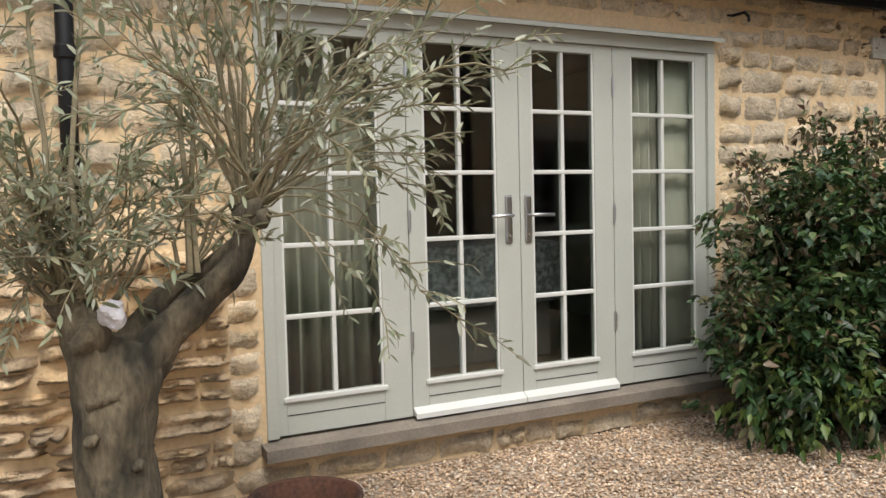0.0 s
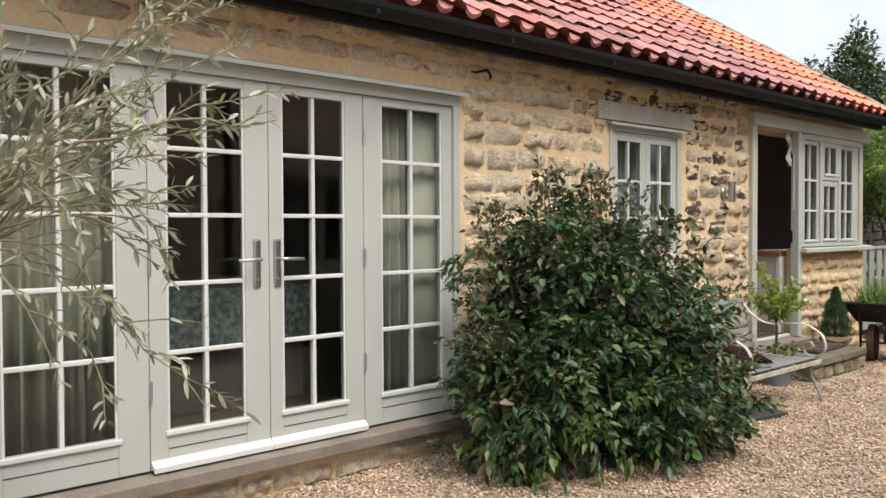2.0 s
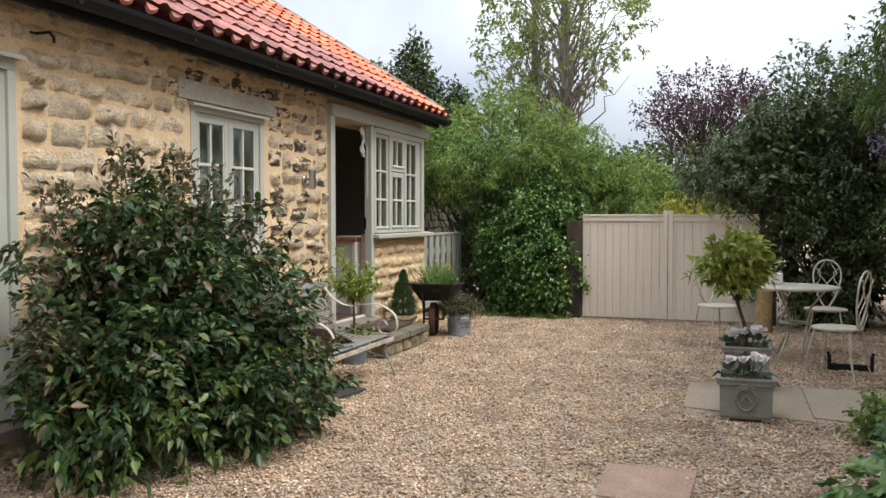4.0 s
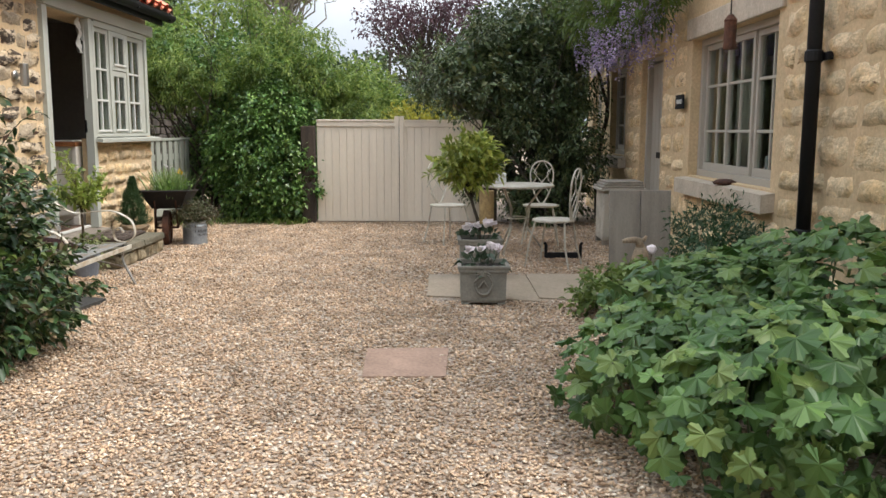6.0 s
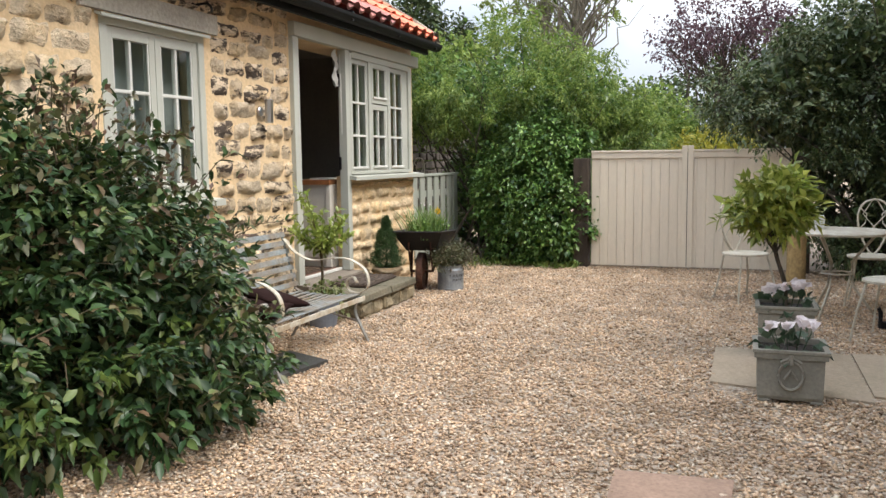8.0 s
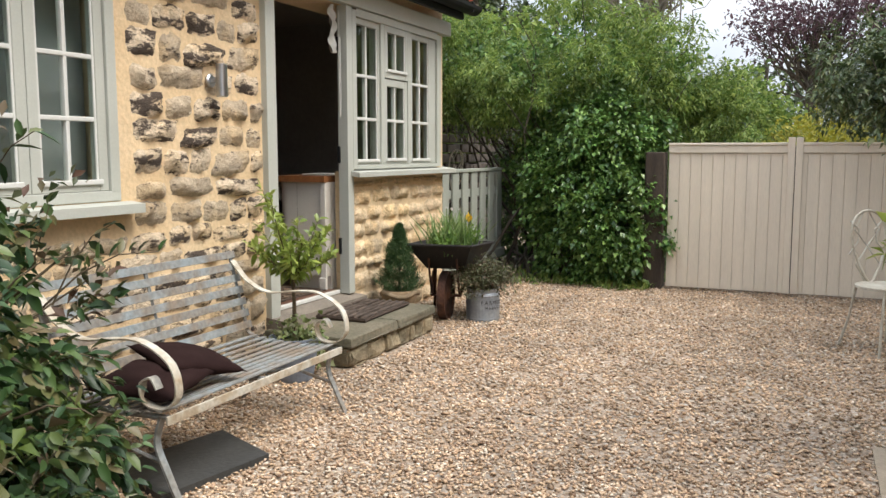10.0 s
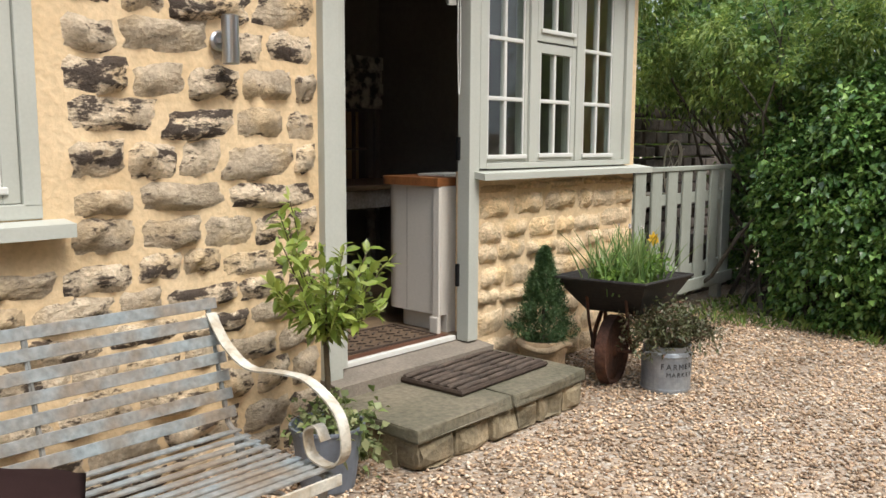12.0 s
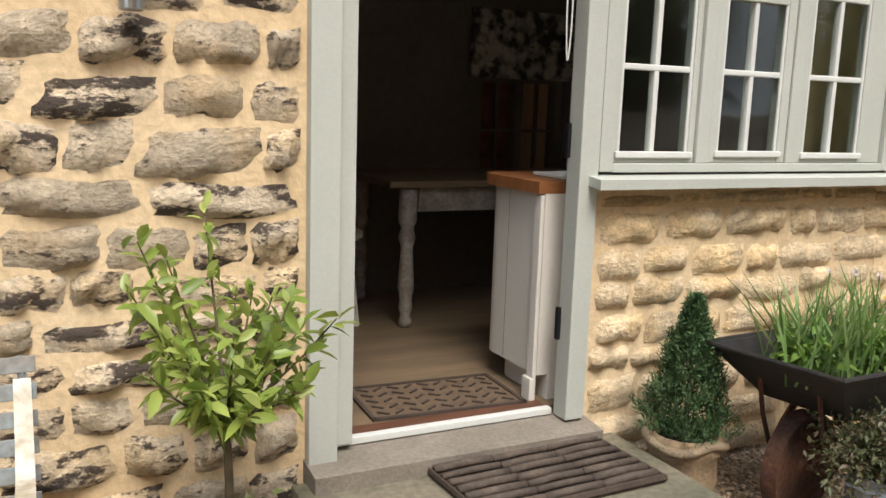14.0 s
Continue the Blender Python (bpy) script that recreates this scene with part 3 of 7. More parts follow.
part("seat", lathe([(0.17, 0.43), (0.19, 0.44), (0.19, 0.465), (0.17, 0.475)], 24), CREAM_UNIT, ch, smooth=True)
for a in (45, 135, 225, 315):
    tb = bmesh.new()
    tube(tb, [(0.13 * math.cos(radians(a)), 0.13 * math.sin(radians(a)), 0.43), (0.18 * math.cos(radians(a)), 0.18 * math.sin(radians(a)), 0)], 0.016, 8)
    part("leg", tb, CREAM_UNIT, ch)
RUBBER = mat("brown_rubber_mat", (0.06, 0.04, 0.028), 0.9, var=0.2, scale=10, fine=80, bump=0.3)
im = thing("door_mat", "brown rubber doormat with a herringbone grid indoors", "mat", at=(9.66, 3.99, 0.29), rz=-3)
part("backing", box(-0.29, 0.29, -0.16, 0.16, 0.0, 0.007, bevel=0.002), mat("brown_mat_cloth", (0.13, 0.085, 0.05), 0.95, var=0.2, scale=20, fine=150, bump=0.3), im)
for k in range(9):
    for j in range(5):
        b = box(-0.024, 0.024, -0.005, 0.005, 0.0075, 0.014, bevel=0.0015)
        bmesh.ops.transform(b, matrix=pose(-0.25 + 0.0625 * k, -0.125 + 0.0625 * j, 0, 0, 0, 40 if k % 2 else -40), verts=b.verts)
        part("rib", b, RUBBER, im)
b = bmesh.new()
for q in ((-0.30, 0.30, -0.175, -0.16), (-0.30, 0.30, 0.16, 0.175), (-0.305, -0.29, -0.175, 0.175), (0.29, 0.305, -0.175, 0.175)):
    bm_box(b, *q, 0, 0.012)
part("border", b, RUBBER, im)

# stone step, sheet of ground, patio, paver
STEP = mat("mossy_step_stone", (0.17, 0.145, 0.10), 0.9, var=0.3, scale=3.5, fine=40, bump=0.5, second=(0.09, 0.085, 0.055))
STEP_SIDE = mat("step_rubble", (0.30, 0.24, 0.15), 0.95, var=0.3, scale=7, fine=50, bump=0.6, second=(0.13, 0.11, 0.07), per_object=0.2)
st = thing("doorstep", "mossy stone doorstep of two slabs on rubble", "step", at=(9.0, 3.06, 0))
for a, c in ((0.0, 0.62), (0.63, 1.24)):
    b = box(a, c, -0.02, 0.60, 0.135, 0.195, bevel=0.012)
    bmesh.ops.subdivide_edges(b, edges=b.edges[:], cuts=1)
    for v in b.verts:
        v.co += Vector((0.012 * noise.noise(v.co * 7), 0.032 * noise.noise(v.co * 6 + Vector((4, 0, 0))), 0.008 * noise.noise(v.co * 5)))
    part("slab", b, STEP, st)
x = 0.02
while x < 1.2:
    w = random.uniform(0.14, 0.26)
    b = box(x, min(x + w - 0.008, 1.23), 0.0, 0.14, 0.0, 0.134, bevel=0.03)
    bmesh.ops.subdivide_edges(b, edges=b.edges[:], cuts=1)
    for v in b.verts:
        v.co += Vector((0.02 * noise.noise(v.co * 11), 0.035 * noise.noise(v.co * 12), 0.01 * noise.noise(v.co * 15)))
        v.co.z = max(0.0, min(v.co.z, 0.134))
    part("stone", b, STEP_SIDE, st)
    x += w
part("core", box(0.02, 1.21, 0.12, 0.58, 0.0, 0.13), STEP_SIDE, st)
part("stone", box(1.14, 1.235, 0.15, 0.58, 0.0, 0.133, bevel=0.015), STEP_SIDE, st)
om = thing("stick_mat", "dark outdoor doormat of wooden rods on the doorstep", "mat", at=(9.78, 3.42, 0.197), rz=2)
ROD = mat("dark_wet_wood", (0.095, 0.068, 0.05), 0.8, var=0.3, scale=12, fine=60, bump=0.4)
for k in range(8):
    y = -0.182 + 0.052 * k
    for a, c in ((-0.33, -0.115), (-0.108, 0.105), (0.112, 0.33)):
        b = bmesh.new()
        dz, dy = random.uniform(0, 0.006), random.uniform(-0.004, 0.004)
        tube(b, [(a, y + dy, 0.019 + dz), ((a + c) / 2, y + random.uniform(-0.004, 0.004), 0.022 + dz), (c, y, 0.019 + dz)], random.uniform(0.011, 0.015), 8)
        part("rod", b, ROD, om, smooth=True)
for x in (-0.32, 0.0, 0.32):
    part("strip", box(x - 0.012, x + 0.012, -0.2, 0.2, 0.0, 0.010), RUBBER, om)
# dark sheet added under the rods, so the gaps read as shaded
part("backing", box(-0.33, 0.33, -0.2, 0.2, 0.0, 0.004), RUBBER, om)
part("edge_rope", tube(bmesh.new(), [(-0.34, -0.21, 0.014), (0.34, -0.21, 0.014), (0.34, 0.21, 0.014), (-0.34, 0.21, 0.014)], 0.014, 6, closed=True), RUBBER, om)

ground = structure("ground", box(-150, 250, -150, 250, -0.4, 0.0), GRAVEL, "buff and pinkish gravel yard")
CONCRETE = mat("worn_concrete", (0.34, 0.27, 0.195), 0.9, var=0.15, scale=2.2, fine=45, bump=0.3, second=(0.28, 0.23, 0.16))
pv = thing("patio", "worn buff concrete paving with joints by the house", "paving", kind="structure")
for q in ((7.62, 8.75, -0.55, 0.28), (7.55, 8.8, -1.36, -0.565), (7.60, 8.8, -2.2, -1.375)):
    b = slab([(q[0], q[2], 0.012), (q[1], q[2], 0.012), (q[1], q[3], 0.012), (q[0] + 0.2, q[3], 0.012)], 0.03)
    part("slab", b, CONCRETE, pv)
PAVER = mat("pink_sandstone", (0.37, 0.245, 0.175), 0.9, var=0.2, scale=4, fine=60, bump=0.3)
b = slab([(5.71, 0.15, 0.010), (6.28, 0.13, 0.010), (6.25, 0.60, 0.010), (5.70, 0.575, 0.010)], 0.03)
tagged(part("paver", b, PAVER), "flat pink sandstone slab set in the gravel", "paver")
SLATE = mat("dark_slate", (0.045, 0.045, 0.042), 0.7, var=0.2, scale=5, fine=50, bump=0.3)
b = slab([(7.05, 2.72, 0.03), (7.58, 2.62, 0.03), (7.75, 3.0, 0.03), (7.2, 3.12, 0.03)], 0.03)
tagged(part("slate_slab", b, SLATE), "dark slate slab lying under the bench", "slab")

# gate, posts and picket fence
gt = thing("gate_1", "pair of cream boarded timber driveway gates, closed", "gate", kind="structure")
for y0, y1 in ((0.745, 1.84), (-0.36, 0.735)):
    leafe = part("gate_leaf", box(12.915, 12.945, y0, y1, 0.04, 1.36), CREAM, gt)
    nb = 11
    for k in range(nb):
        w = (y1 - y0) / nb
        part("board", box(12.893, 12.916, y0 + w * k + 0.001, y0 + w * (k + 1) - 0.001, 0.03, 1.29, bevel=0.004), CREAM, leafe)
    part("top_rail", box(12.878, 12.93, y0, y1, 1.292, 1.36, bevel=0.006), CREAM, leafe)
    part("capping", box(12.868, 12.95, y0, y1, 1.361, 1.385, bevel=0.006), CREAM, leafe)
part("meeting_stile", box(12.88, 12.95, 0.736, 0.744, 0.03, 1.36), BLACK, gt)
for y0 in (0.743, 0.677):
    part("stile", box(12.866, 12.89, y0, y0 + 0.06, 0.03, 1.43, bevel=0.006), CREAM, gt)
OLDWOOD = mat("old_brown_post", (0.075, 0.055, 0.04), 0.9, var=0.3, scale=4, fine=60, bump=0.4, stretch=(3, 3, 0.4))
for y in (1.96, -0.48):
    p = thing("gate_post", "weathered brown timber gate post", "post", at=(12.93, y, 0), group="gate posts")
    part("post", box(-0.09, 0.09, -0.09, 0.09, 0, 1.30, bevel=0.012), OLDWOOD, p)
FENCE = mat("grey_green_fence_paint", (0.34, 0.36, 0.31), 0.7, var=0.1, scale=3, fine=50, bump=0.2, stretch=(2, 2, 0.5))
fn = thing("picket_fence", "grey-green painted picket fence beside the barn", "fence", at=(11.95, 3.78, 0.0), kind="")
for k in range(7):
    part("slat", box(0.02 + 0.245 * k, 0.17 + 0.245 * k, -0.02, 0.0, 0.14, 1.10, bevel=0.005), FENCE, fn)
part("top_rail", box(0.0, 1.68, -0.03, 0.03, 1.102, 1.135, bevel=0.005), FENCE, fn)
part("rail", box(0.0, 1.68, 0.002, 0.04, 0.85, 0.93, bevel=0.004), FENCE, fn)
part("rail", box(0.0, 1.68, 0.002, 0.04, 0.28, 0.36, bevel=0.004), FENCE, fn)
part("rail", box(0.0, 1.68, -0.045, -0.021, 0.16, 0.25, bevel=0.004), FENCE, fn)
for x in (0.04, 1.64):
    part("post", box(x - 0.04, x + 0.04, 0.042, 0.12, 0, 1.09, bevel=0.006), FENCE, fn)
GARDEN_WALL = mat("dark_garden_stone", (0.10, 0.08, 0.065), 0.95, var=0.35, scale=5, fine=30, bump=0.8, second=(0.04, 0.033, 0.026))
b = bmesh.new()
for r in range(13):
    x = 11.8 + random.uniform(-0.1, 0)
    while x < 18.5:
        w = random.uniform(0.12, 0.34)
        bm_box(b, x, x + w - 0.012, 4.9 + random.uniform(-0.03, 0.03), 5.15, 0.13 * r, 0.13 * r + random.uniform(0.10, 0.122), bevel=0.02)
        x += w
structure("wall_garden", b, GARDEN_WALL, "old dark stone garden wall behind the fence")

# ---- the house across the yard ----
HY = -2.25
HOUSE_MORTAR = mat("house_mortar", (0.56, 0.42, 0.25), 0.95, var=0.15, scale=3, fine=40, bump=0.5, second=(0.5, 0.38, 0.22))
HOUSE_WOOD = mat("taupe_window_paint", (0.38, 0.35, 0.29), 0.6, var=0.05, scale=3, fine=60, bump=0.05)
PALE_STONE = mat("pale_sill_stone", (0.50, 0.43, 0.33), 0.9, var=0.15, scale=6, fine=45, bump=0.4)
H_HOLES = [(7.78, 9.90, 0.82, 2.12), (10.98, 11.98, 0.05, 2.10), (12.84, 13.86, 0.92, 2.1), (14.55, 15.3, 0.85, 2.1)]
wall_with_holes("wall_house", 4.2, 15.7, HY - 0.40, HY - 0.012, -0.1, 5.0, H_HOLES, HOUSE_MORTAR, "golden limestone front wall of the house")
structure("wall_house_back", box(4.2, 15.7, -7.2, -6.9, -0.1, 5.0), HOUSE_MORTAR, "plain back wall of the house")
structure("wall_house_west", box(4.2, 4.5, -6.895, HY - 0.405, -0.1, 5.0), HOUSE_MORTAR, "plain end wall of the house")
structure("wall_house_east", box(15.4, 15.7, -6.895, HY - 0.405, -0.1, 5.0), HOUSE_MORTAR, "plain end wall of the house")
structure("floor_house", box(4.5, 15.4, -6.895, HY - 0.405, -0.02, 0.06), FLOORBOARD, "dark boards inside the house")
structure("ceiling_house", box(4.5, 15.4, -6.895, HY - 0.405, 2.45, 2.55), ROOM_SHADE, "plain ceiling of the house")
bm = slab([(4.0, HY + 0.25, 4.95), (15.9, HY + 0.25, 4.95), (15.9, -4.7, 7.0), (4.0, -4.7, 7.0)], 0.1)
slab([(4.0, -7.4, 4.95), (15.9, -7.4, 4.95), (15.9, -4.7, 7.0), (4.0, -4.7, 7.0)][::-1], 0.1, bm)
structure("roof_house", bm, TILE_JOINED, "red pantile roof of the house")


def house_window(name, x0, x1, z0, z1, lights, bars, label):
    w = thing(name, label, "window", kind="structure")
    y = HY - 0.16
    b = bmesh.new()
    for q in ((x0, x0 + 0.07, z0 + 0.06, z1 - 0.06), (x1 - 0.07, x1, z0 + 0.06, z1 - 0.06), (x0, x1, z1 - 0.06, z1), (x0, x1, z0, z0 + 0.06)):
        bm_box(b, q[0], q[1], y - 0.06, y + 0.06, q[2], q[3], bevel=0.004)
    part("window_frame", b, HOUSE_WOOD, w)
    n = lights
    ww = (x1 - x0 - 0.14) / n
    for k in range(n):
        a, c = x0 + 0.07 + ww * k + 0.002, x0 + 0.07 + ww * (k + 1) - 0.002
        b = bmesh.new()
        yy = y + (0.02 if k % 2 else 0.0)
        for q in ((a, a + 0.045, z0 + 0.062, z1 - 0.062), (c - 0.045, c, z0 + 0.062, z1 - 0.062), (a + 0.045, c - 0.045, z0 + 0.062, z0 + 0.13), (a + 0.045, c - 0.045, z1 - 0.11, z1 - 0.062)):
            bm_box(b, q[0], q[1], yy - 0.02, yy + 0.025, q[2], q[3], bevel=0.003)
        lf = part("casement", b, HOUSE_WOOD, w)
        glazed(lf, a + 0.045, c - 0.045, z0 + 0.13, z1 - 0.11, 1 if ww < 0.5 else 2, bars, yy, bar=0.025, bead=HOUSE_WOOD, sign=1)
    part("window_sill", slab([(x0 - 0.1, HY - 0.05, z0 - 0.01), (x1 + 0.1, HY - 0.05, z0 - 0.01), (x1 + 0.1, HY + 0.09, z0 - 0.03), (x0 - 0.1, HY + 0.09, z0 - 0.03)][::-1], 0.14), PALE_STONE, w, "pale worn stone sill")
    part("lintel", box(x0 - 0.12, x1 + 0.12, HY - 0.10, HY + 0.02, z1 + 0.004, z1 + 0.20, bevel=0.012), PALE_STONE, w, "pale stone lintel")
    return w


house_window("window_4", 7.78, 9.90, 0.82, 2.12, 3, (1.25, 1.67), "large taupe timber window with curtains in the stone house")
house_window("window_5", 12.84, 13.86, 0.92, 2.1, 2, (1.32, 1.72), "narrow taupe timber window in the stone house")
house_window("window_6", 14.55, 15.3, 0.85, 2.1, 2, (1.32, 1.72), "far taupe timber window in the stone house")
for x0, x1 in ((7.82, 8.30), (9.15, 9.86)):
    c = curtain(x0, x1, HY - 0.46, 0.8, 2.2, 5)
    c["label"] = "pale curtain gathered at the side of the house window"
    c["group"] = "curtains of the house window"
# ornaments behind the glass: a swan-like shape and a lantern
orn = lathe([(0.04, 0), (0.07, 0.03), (0.065, 0.08), (0.03, 0.11), (0.02, 0.18), (0.028, 0.2), (0.01, 0.23)], 14, at=(8.6, HY - 0.30, 0.82))
structure("inner_sill_house", box(7.78, 9.9, HY - 0.40, HY - 0.24, 0.78, 0.818), HOUSE_WOOD, "painted inner window board")
tagged(part("ornament", orn, WHITE_BEAD, smooth=True), "small white ornament standing on the window board", "ornament")
hd = thing("door_3", "taupe boarded front door of the house with letter plate", "door", kind="structure")
b = bmesh.new()
for q in ((10.98, 11.05, 0.05, 2.05), (11.91, 11.98, 0.05, 2.05), (10.98, 11.98, 2.05, 2.10)):
    bm_box(b, q[0], q[1], HY - 0.2, HY - 0.08, q[2], q[3], bevel=0.004)
part("door_frame", b, HOUSE_WOOD, hd)
lf = part("door_leaf", box(11.052, 11.908, HY - 0.19, HY - 0.15, 0.06, 2.045, bevel=0.004), HOUSE_WOOD, hd)
for k in range(5):
    part("board", box(11.056 + 0.170 * k, 11.222 + 0.170 * k, HY - 0.152, HY - 0.138, 0.08, 2.03, bevel=0.005), HOUSE_WOOD, lf)
part("letter_plate", box(11.40, 11.62, HY - 0.137, HY - 0.125, 0.93, 1.0, bevel=0.004), BLACK, lf, "black letter plate")
part("knob", lathe([(0.012, 0), (0.02, 0.015), (0.022, 0.03), (0.012, 0.04)], 12, at=(0, 0, 0)), CHROME, lf, smooth=True).matrix_world = pose(11.12, HY - 0.136, 1.2, -90)
structure("threshold_house", box(10.92, 12.05, HY - 0.2, HY + 0.12, 0.0, 0.05, bevel=0.01), PALE_STONE, "pale stone threshold")
sg = thing("house_sign", "small black rectangular name plate on the house wall", "sign", at=(10.11, HY + 0.035, 1.54))
part("plate", box(-0.14, 0.14, -0.008, 0.008, -0.07, 0.07, bevel=0.006), BLACK, sg)
for x0, x1 in ((-0.09, -0.055), (-0.04, -0.012), (0.0, 0.03), (0.045, 0.085)):
    part("letter_bar", box(x0, x1, 0.0085, 0.0115, -0.022, 0.022), WHITE_BEAD, sg)
dp = thing("drainpipe", "black cast iron drainpipe on the house wall", "pipe", at=(6.93, HY + 0.09, 0))
part("pipe", tube(bmesh.new(), [(0, 0, 0.05), (0, 0, 4.8)], 0.045, 16), BLACK, dp, smooth=True)
for z in (0.55, 1.68, 2.9):
    part("collar", lathe([(0.046, 0), (0.056, 0.01), (0.056, 0.07), (0.046, 0.08)], 16, at=(0, 0, z)), BLACK, dp)
    part("lug", box(-0.09, 0.09, -0.085, -0.05, z + 0.015, z + 0.065, bevel=0.006), BLACK, dp)
part("shoe", tube(bmesh.new(), [(0, 0, 0.06), (0, 0.06, 0.02)], 0.045, 12), BLACK, dp)
RUST = mat("rusted_iron", (0.13, 0.055, 0.03), 0.85, metal=0.3, var=0.35, scale=7, fine=60, bump=0.4, second=(0.05, 0.03, 0.025))
TERRA = mat("terracotta", (0.36, 0.17, 0.10), 0.85, var=0.2, scale=6, fine=50, bump=0.2)
bf = thing("bird_feeder", "rusty hanging lantern in front of the house window", "lantern", at=(7.9, HY + 0.30, 1.85))
part("body", lathe([(0.045, 0), (0.05, 0.02), (0.045, 0.05), (0.045, 0.2), (0.05, 0.21), (0.02, 0.25)], 12), RUST, bf)
part("hanger", tube(bmesh.new(), [(0, 0, 0.25), (0, 0, 0.55), (0, -0.2, 0.6), (0, -0.32, 0.6)], 0.006, 6), BLACK, bf)
sdl = lathe([(0.02, 0), (0.09, 0.01), (0.10, 0.03), (0.06, 0.05), (0.02, 0.055)], 14, at=(8.7, HY + 0.02, 0.796))
tagged(part("sill_dish", sdl, RUST, smooth=True), "small dark dish on the stone window sill", "dish")

# leaning boards, cabinet, statue by the house
GREYWOOD = mat("silvered_wood", (0.29, 0.26, 0.215), 0.9, var=0.15, scale=3, fine=60, bump=0.3, stretch=(4, 4, 0.5))
bd = thing("wooden_board", "two grey weathered boards leaning by the house", "board", at=(8.96, -1.32, 0))
for k in range(2):
    b = box(-0.02, 0.02, -0.27 - 0.275 * k, -0.003 - 0.275 * k, 0, 0.73, bevel=0.006)
    bmesh.ops.transform(b, matrix=pose(0, 0, 0, 0, 5, 0), verts=b.verts)
    part("plank", b, GREYWOOD, bd)
cb = thing("garden_cabinet", "low pale weathered cabinet with stacked slats on top", "cabinet", at=(10.9, -1.80, 0))
part("body", box(-0.22, 0.22, -0.21, 0.21, 0.06, 0.60, bevel=0.006), mat("grey_cream_paint", (0.48, 0.44, 0.36), 0.8, var=0.2, scale=5, fine=50, bump=0.2), cb)
for y in (-0.105, 0.105):
    part("door", box(-0.24, -0.221, y - 0.10, y + 0.10, 0.09, 0.57, bevel=0.006), HOUSE_WOOD, cb)
part("top", box(-0.26, 0.26, -0.25, 0.25, 0.601, 0.63, bevel=0.006), HOUSE_WOOD, cb)
for k in range(3):
    part("slat", box(-0.25 + 0.02 * k, 0.24, -0.22, 0.24 - 0.03 * k, 0.631 + 0.025 * k, 0.653 + 0.025 * k, bevel=0.004), GREYWOOD, cb)
for x in (-0.19, 0.19):
    for y in (-0.18, 0.18):
        part("foot", box(x - 0.03, x + 0.03, y - 0.03, y + 0.03, 0, 0.06), GREYWOOD, cb)
sta = lathe([(0.085, 0), (0.095, 0.03), (0.085, 0.08), (0.078, 0.15), (0.06, 0.22), (0.045, 0.26)], 16, at=(8.62, -1.52, 0.012))
tube(sta, smooth_path([(8.62, -1.52, 0.24), (8.62, -1.51, 0.30), (8.61, -1.48, 0.335), (8.60, -1.41, 0.335), (8.60, -1.36, 0.325)]), 0.044, 10, 0.016)
tube(sta, [(8.63, -1.54, 0.33), (8.63, -1.57, 0.37)], 0.022, 8, 0.010)
tagged(part("animal_statue", sta, mat("old_carved_stone", (0.36, 0.28, 0.19), 0.95, var=0.25, scale=12, fine=60, bump=0.5), smooth=True), "small weathered stone animal statue among the plants", "statue")

# planters with the clipped tree
LEAD = mat("lead_grey_planter", (0.24, 0.225, 0.185), 0.75, var=0.15, scale=5, fine=50, bump=0.25)
SOIL = mat("dark_soil", (0.03, 0.022, 0.016), 0.95, var=0.4, scale=20, fine=90, bump=0.8)


def square_planter(at, w, h, label):
    p = thing("planter", label, "planter", at=at, group="square lead-grey planters")
    b = bmesh.new()
    t, o = w * 0.42, w * 0.5
    rings = [(t, 0), (t + 0.01, 0.02), (o - 0.015, h - 0.05), (o, h - 0.045), (o, h - 0.02), (o + 0.008, h - 0.015), (o + 0.008, h), (o - 0.02, h), (o - 0.025, h - 0.05)]
    vs = [[b.verts.new((sx * r, sy * r, z)) for sx, sy in ((-1, -1), (1, -1), (1, 1), (-1, 1))] for r, z in rings]
    for a, c in zip(vs, vs[1:]):
        for k in range(4):
            b.faces.new((a[k], a[(k + 1) % 4], c[(k + 1) % 4], c[k]))
    b.faces.new(vs[0][::-1])
    part("box", b, LEAD, p)
    part("soil", box(-o + 0.03, o - 0.03, -o + 0.03, o - 0.03, h - 0.06, h - 0.03), SOIL, p)
    for side in (-1, 1):
        r = bmesh.new()
        tube(r, [(-o * 0.985 + 0.004, 0.06 * math.cos(a), h * 0.5 + 0.075 * math.sin(a)) for a in [2 * math.pi * k / 16 for k in range(16)]], 0.009, 6, closed=True)
        if side < 0:
            part("wreath", r, LEAD, p)
            s = bmesh.new()
            tube(s, [(-o * 0.98, 0, h * 0.5 + 0.06), (-o * 0.97, 0, h * 0.5 + 0.11)], 0.014, 6)
            tube(s, [(-o * 0.98, -0.05, h * 0.5 + 0.07), (-o * 0.975, 0, h * 0.5 + 0.10), (-o * 0.98, 0.05, h * 0.5 + 0.07)], 0.009, 6)
            tube(s, [(-o * 0.96, -0.03, h * 0.5 - 0.02), (-o * 0.975, 0, h * 0.5 + 0.03), (-o * 0.96, 0.03, h * 0.5 - 0.02)], 0.010, 6)
            part("relief", s, LEAD, p)
        else:
            r.free()
    for sx in (-1, 1):
        for sy in (-1, 1):
            part("foot", box(sx * t * 0.85 - 0.03, sx * t * 0.85 + 0.03, sy * t * 0.85 - 0.03, sy * t * 0.85 + 0.03, -0.012, 0.001, bevel=0.004), LEAD, p)
    return p


square_planter((7.64, -0.13, 0.024), 0.36, 0.27, "square lead-grey planter with a raised emblem and white cyclamen")
square_planter((8.68, -0.15, 0.024), 0.36, 0.325, "square lead-grey planter holding a clipped standard tree")

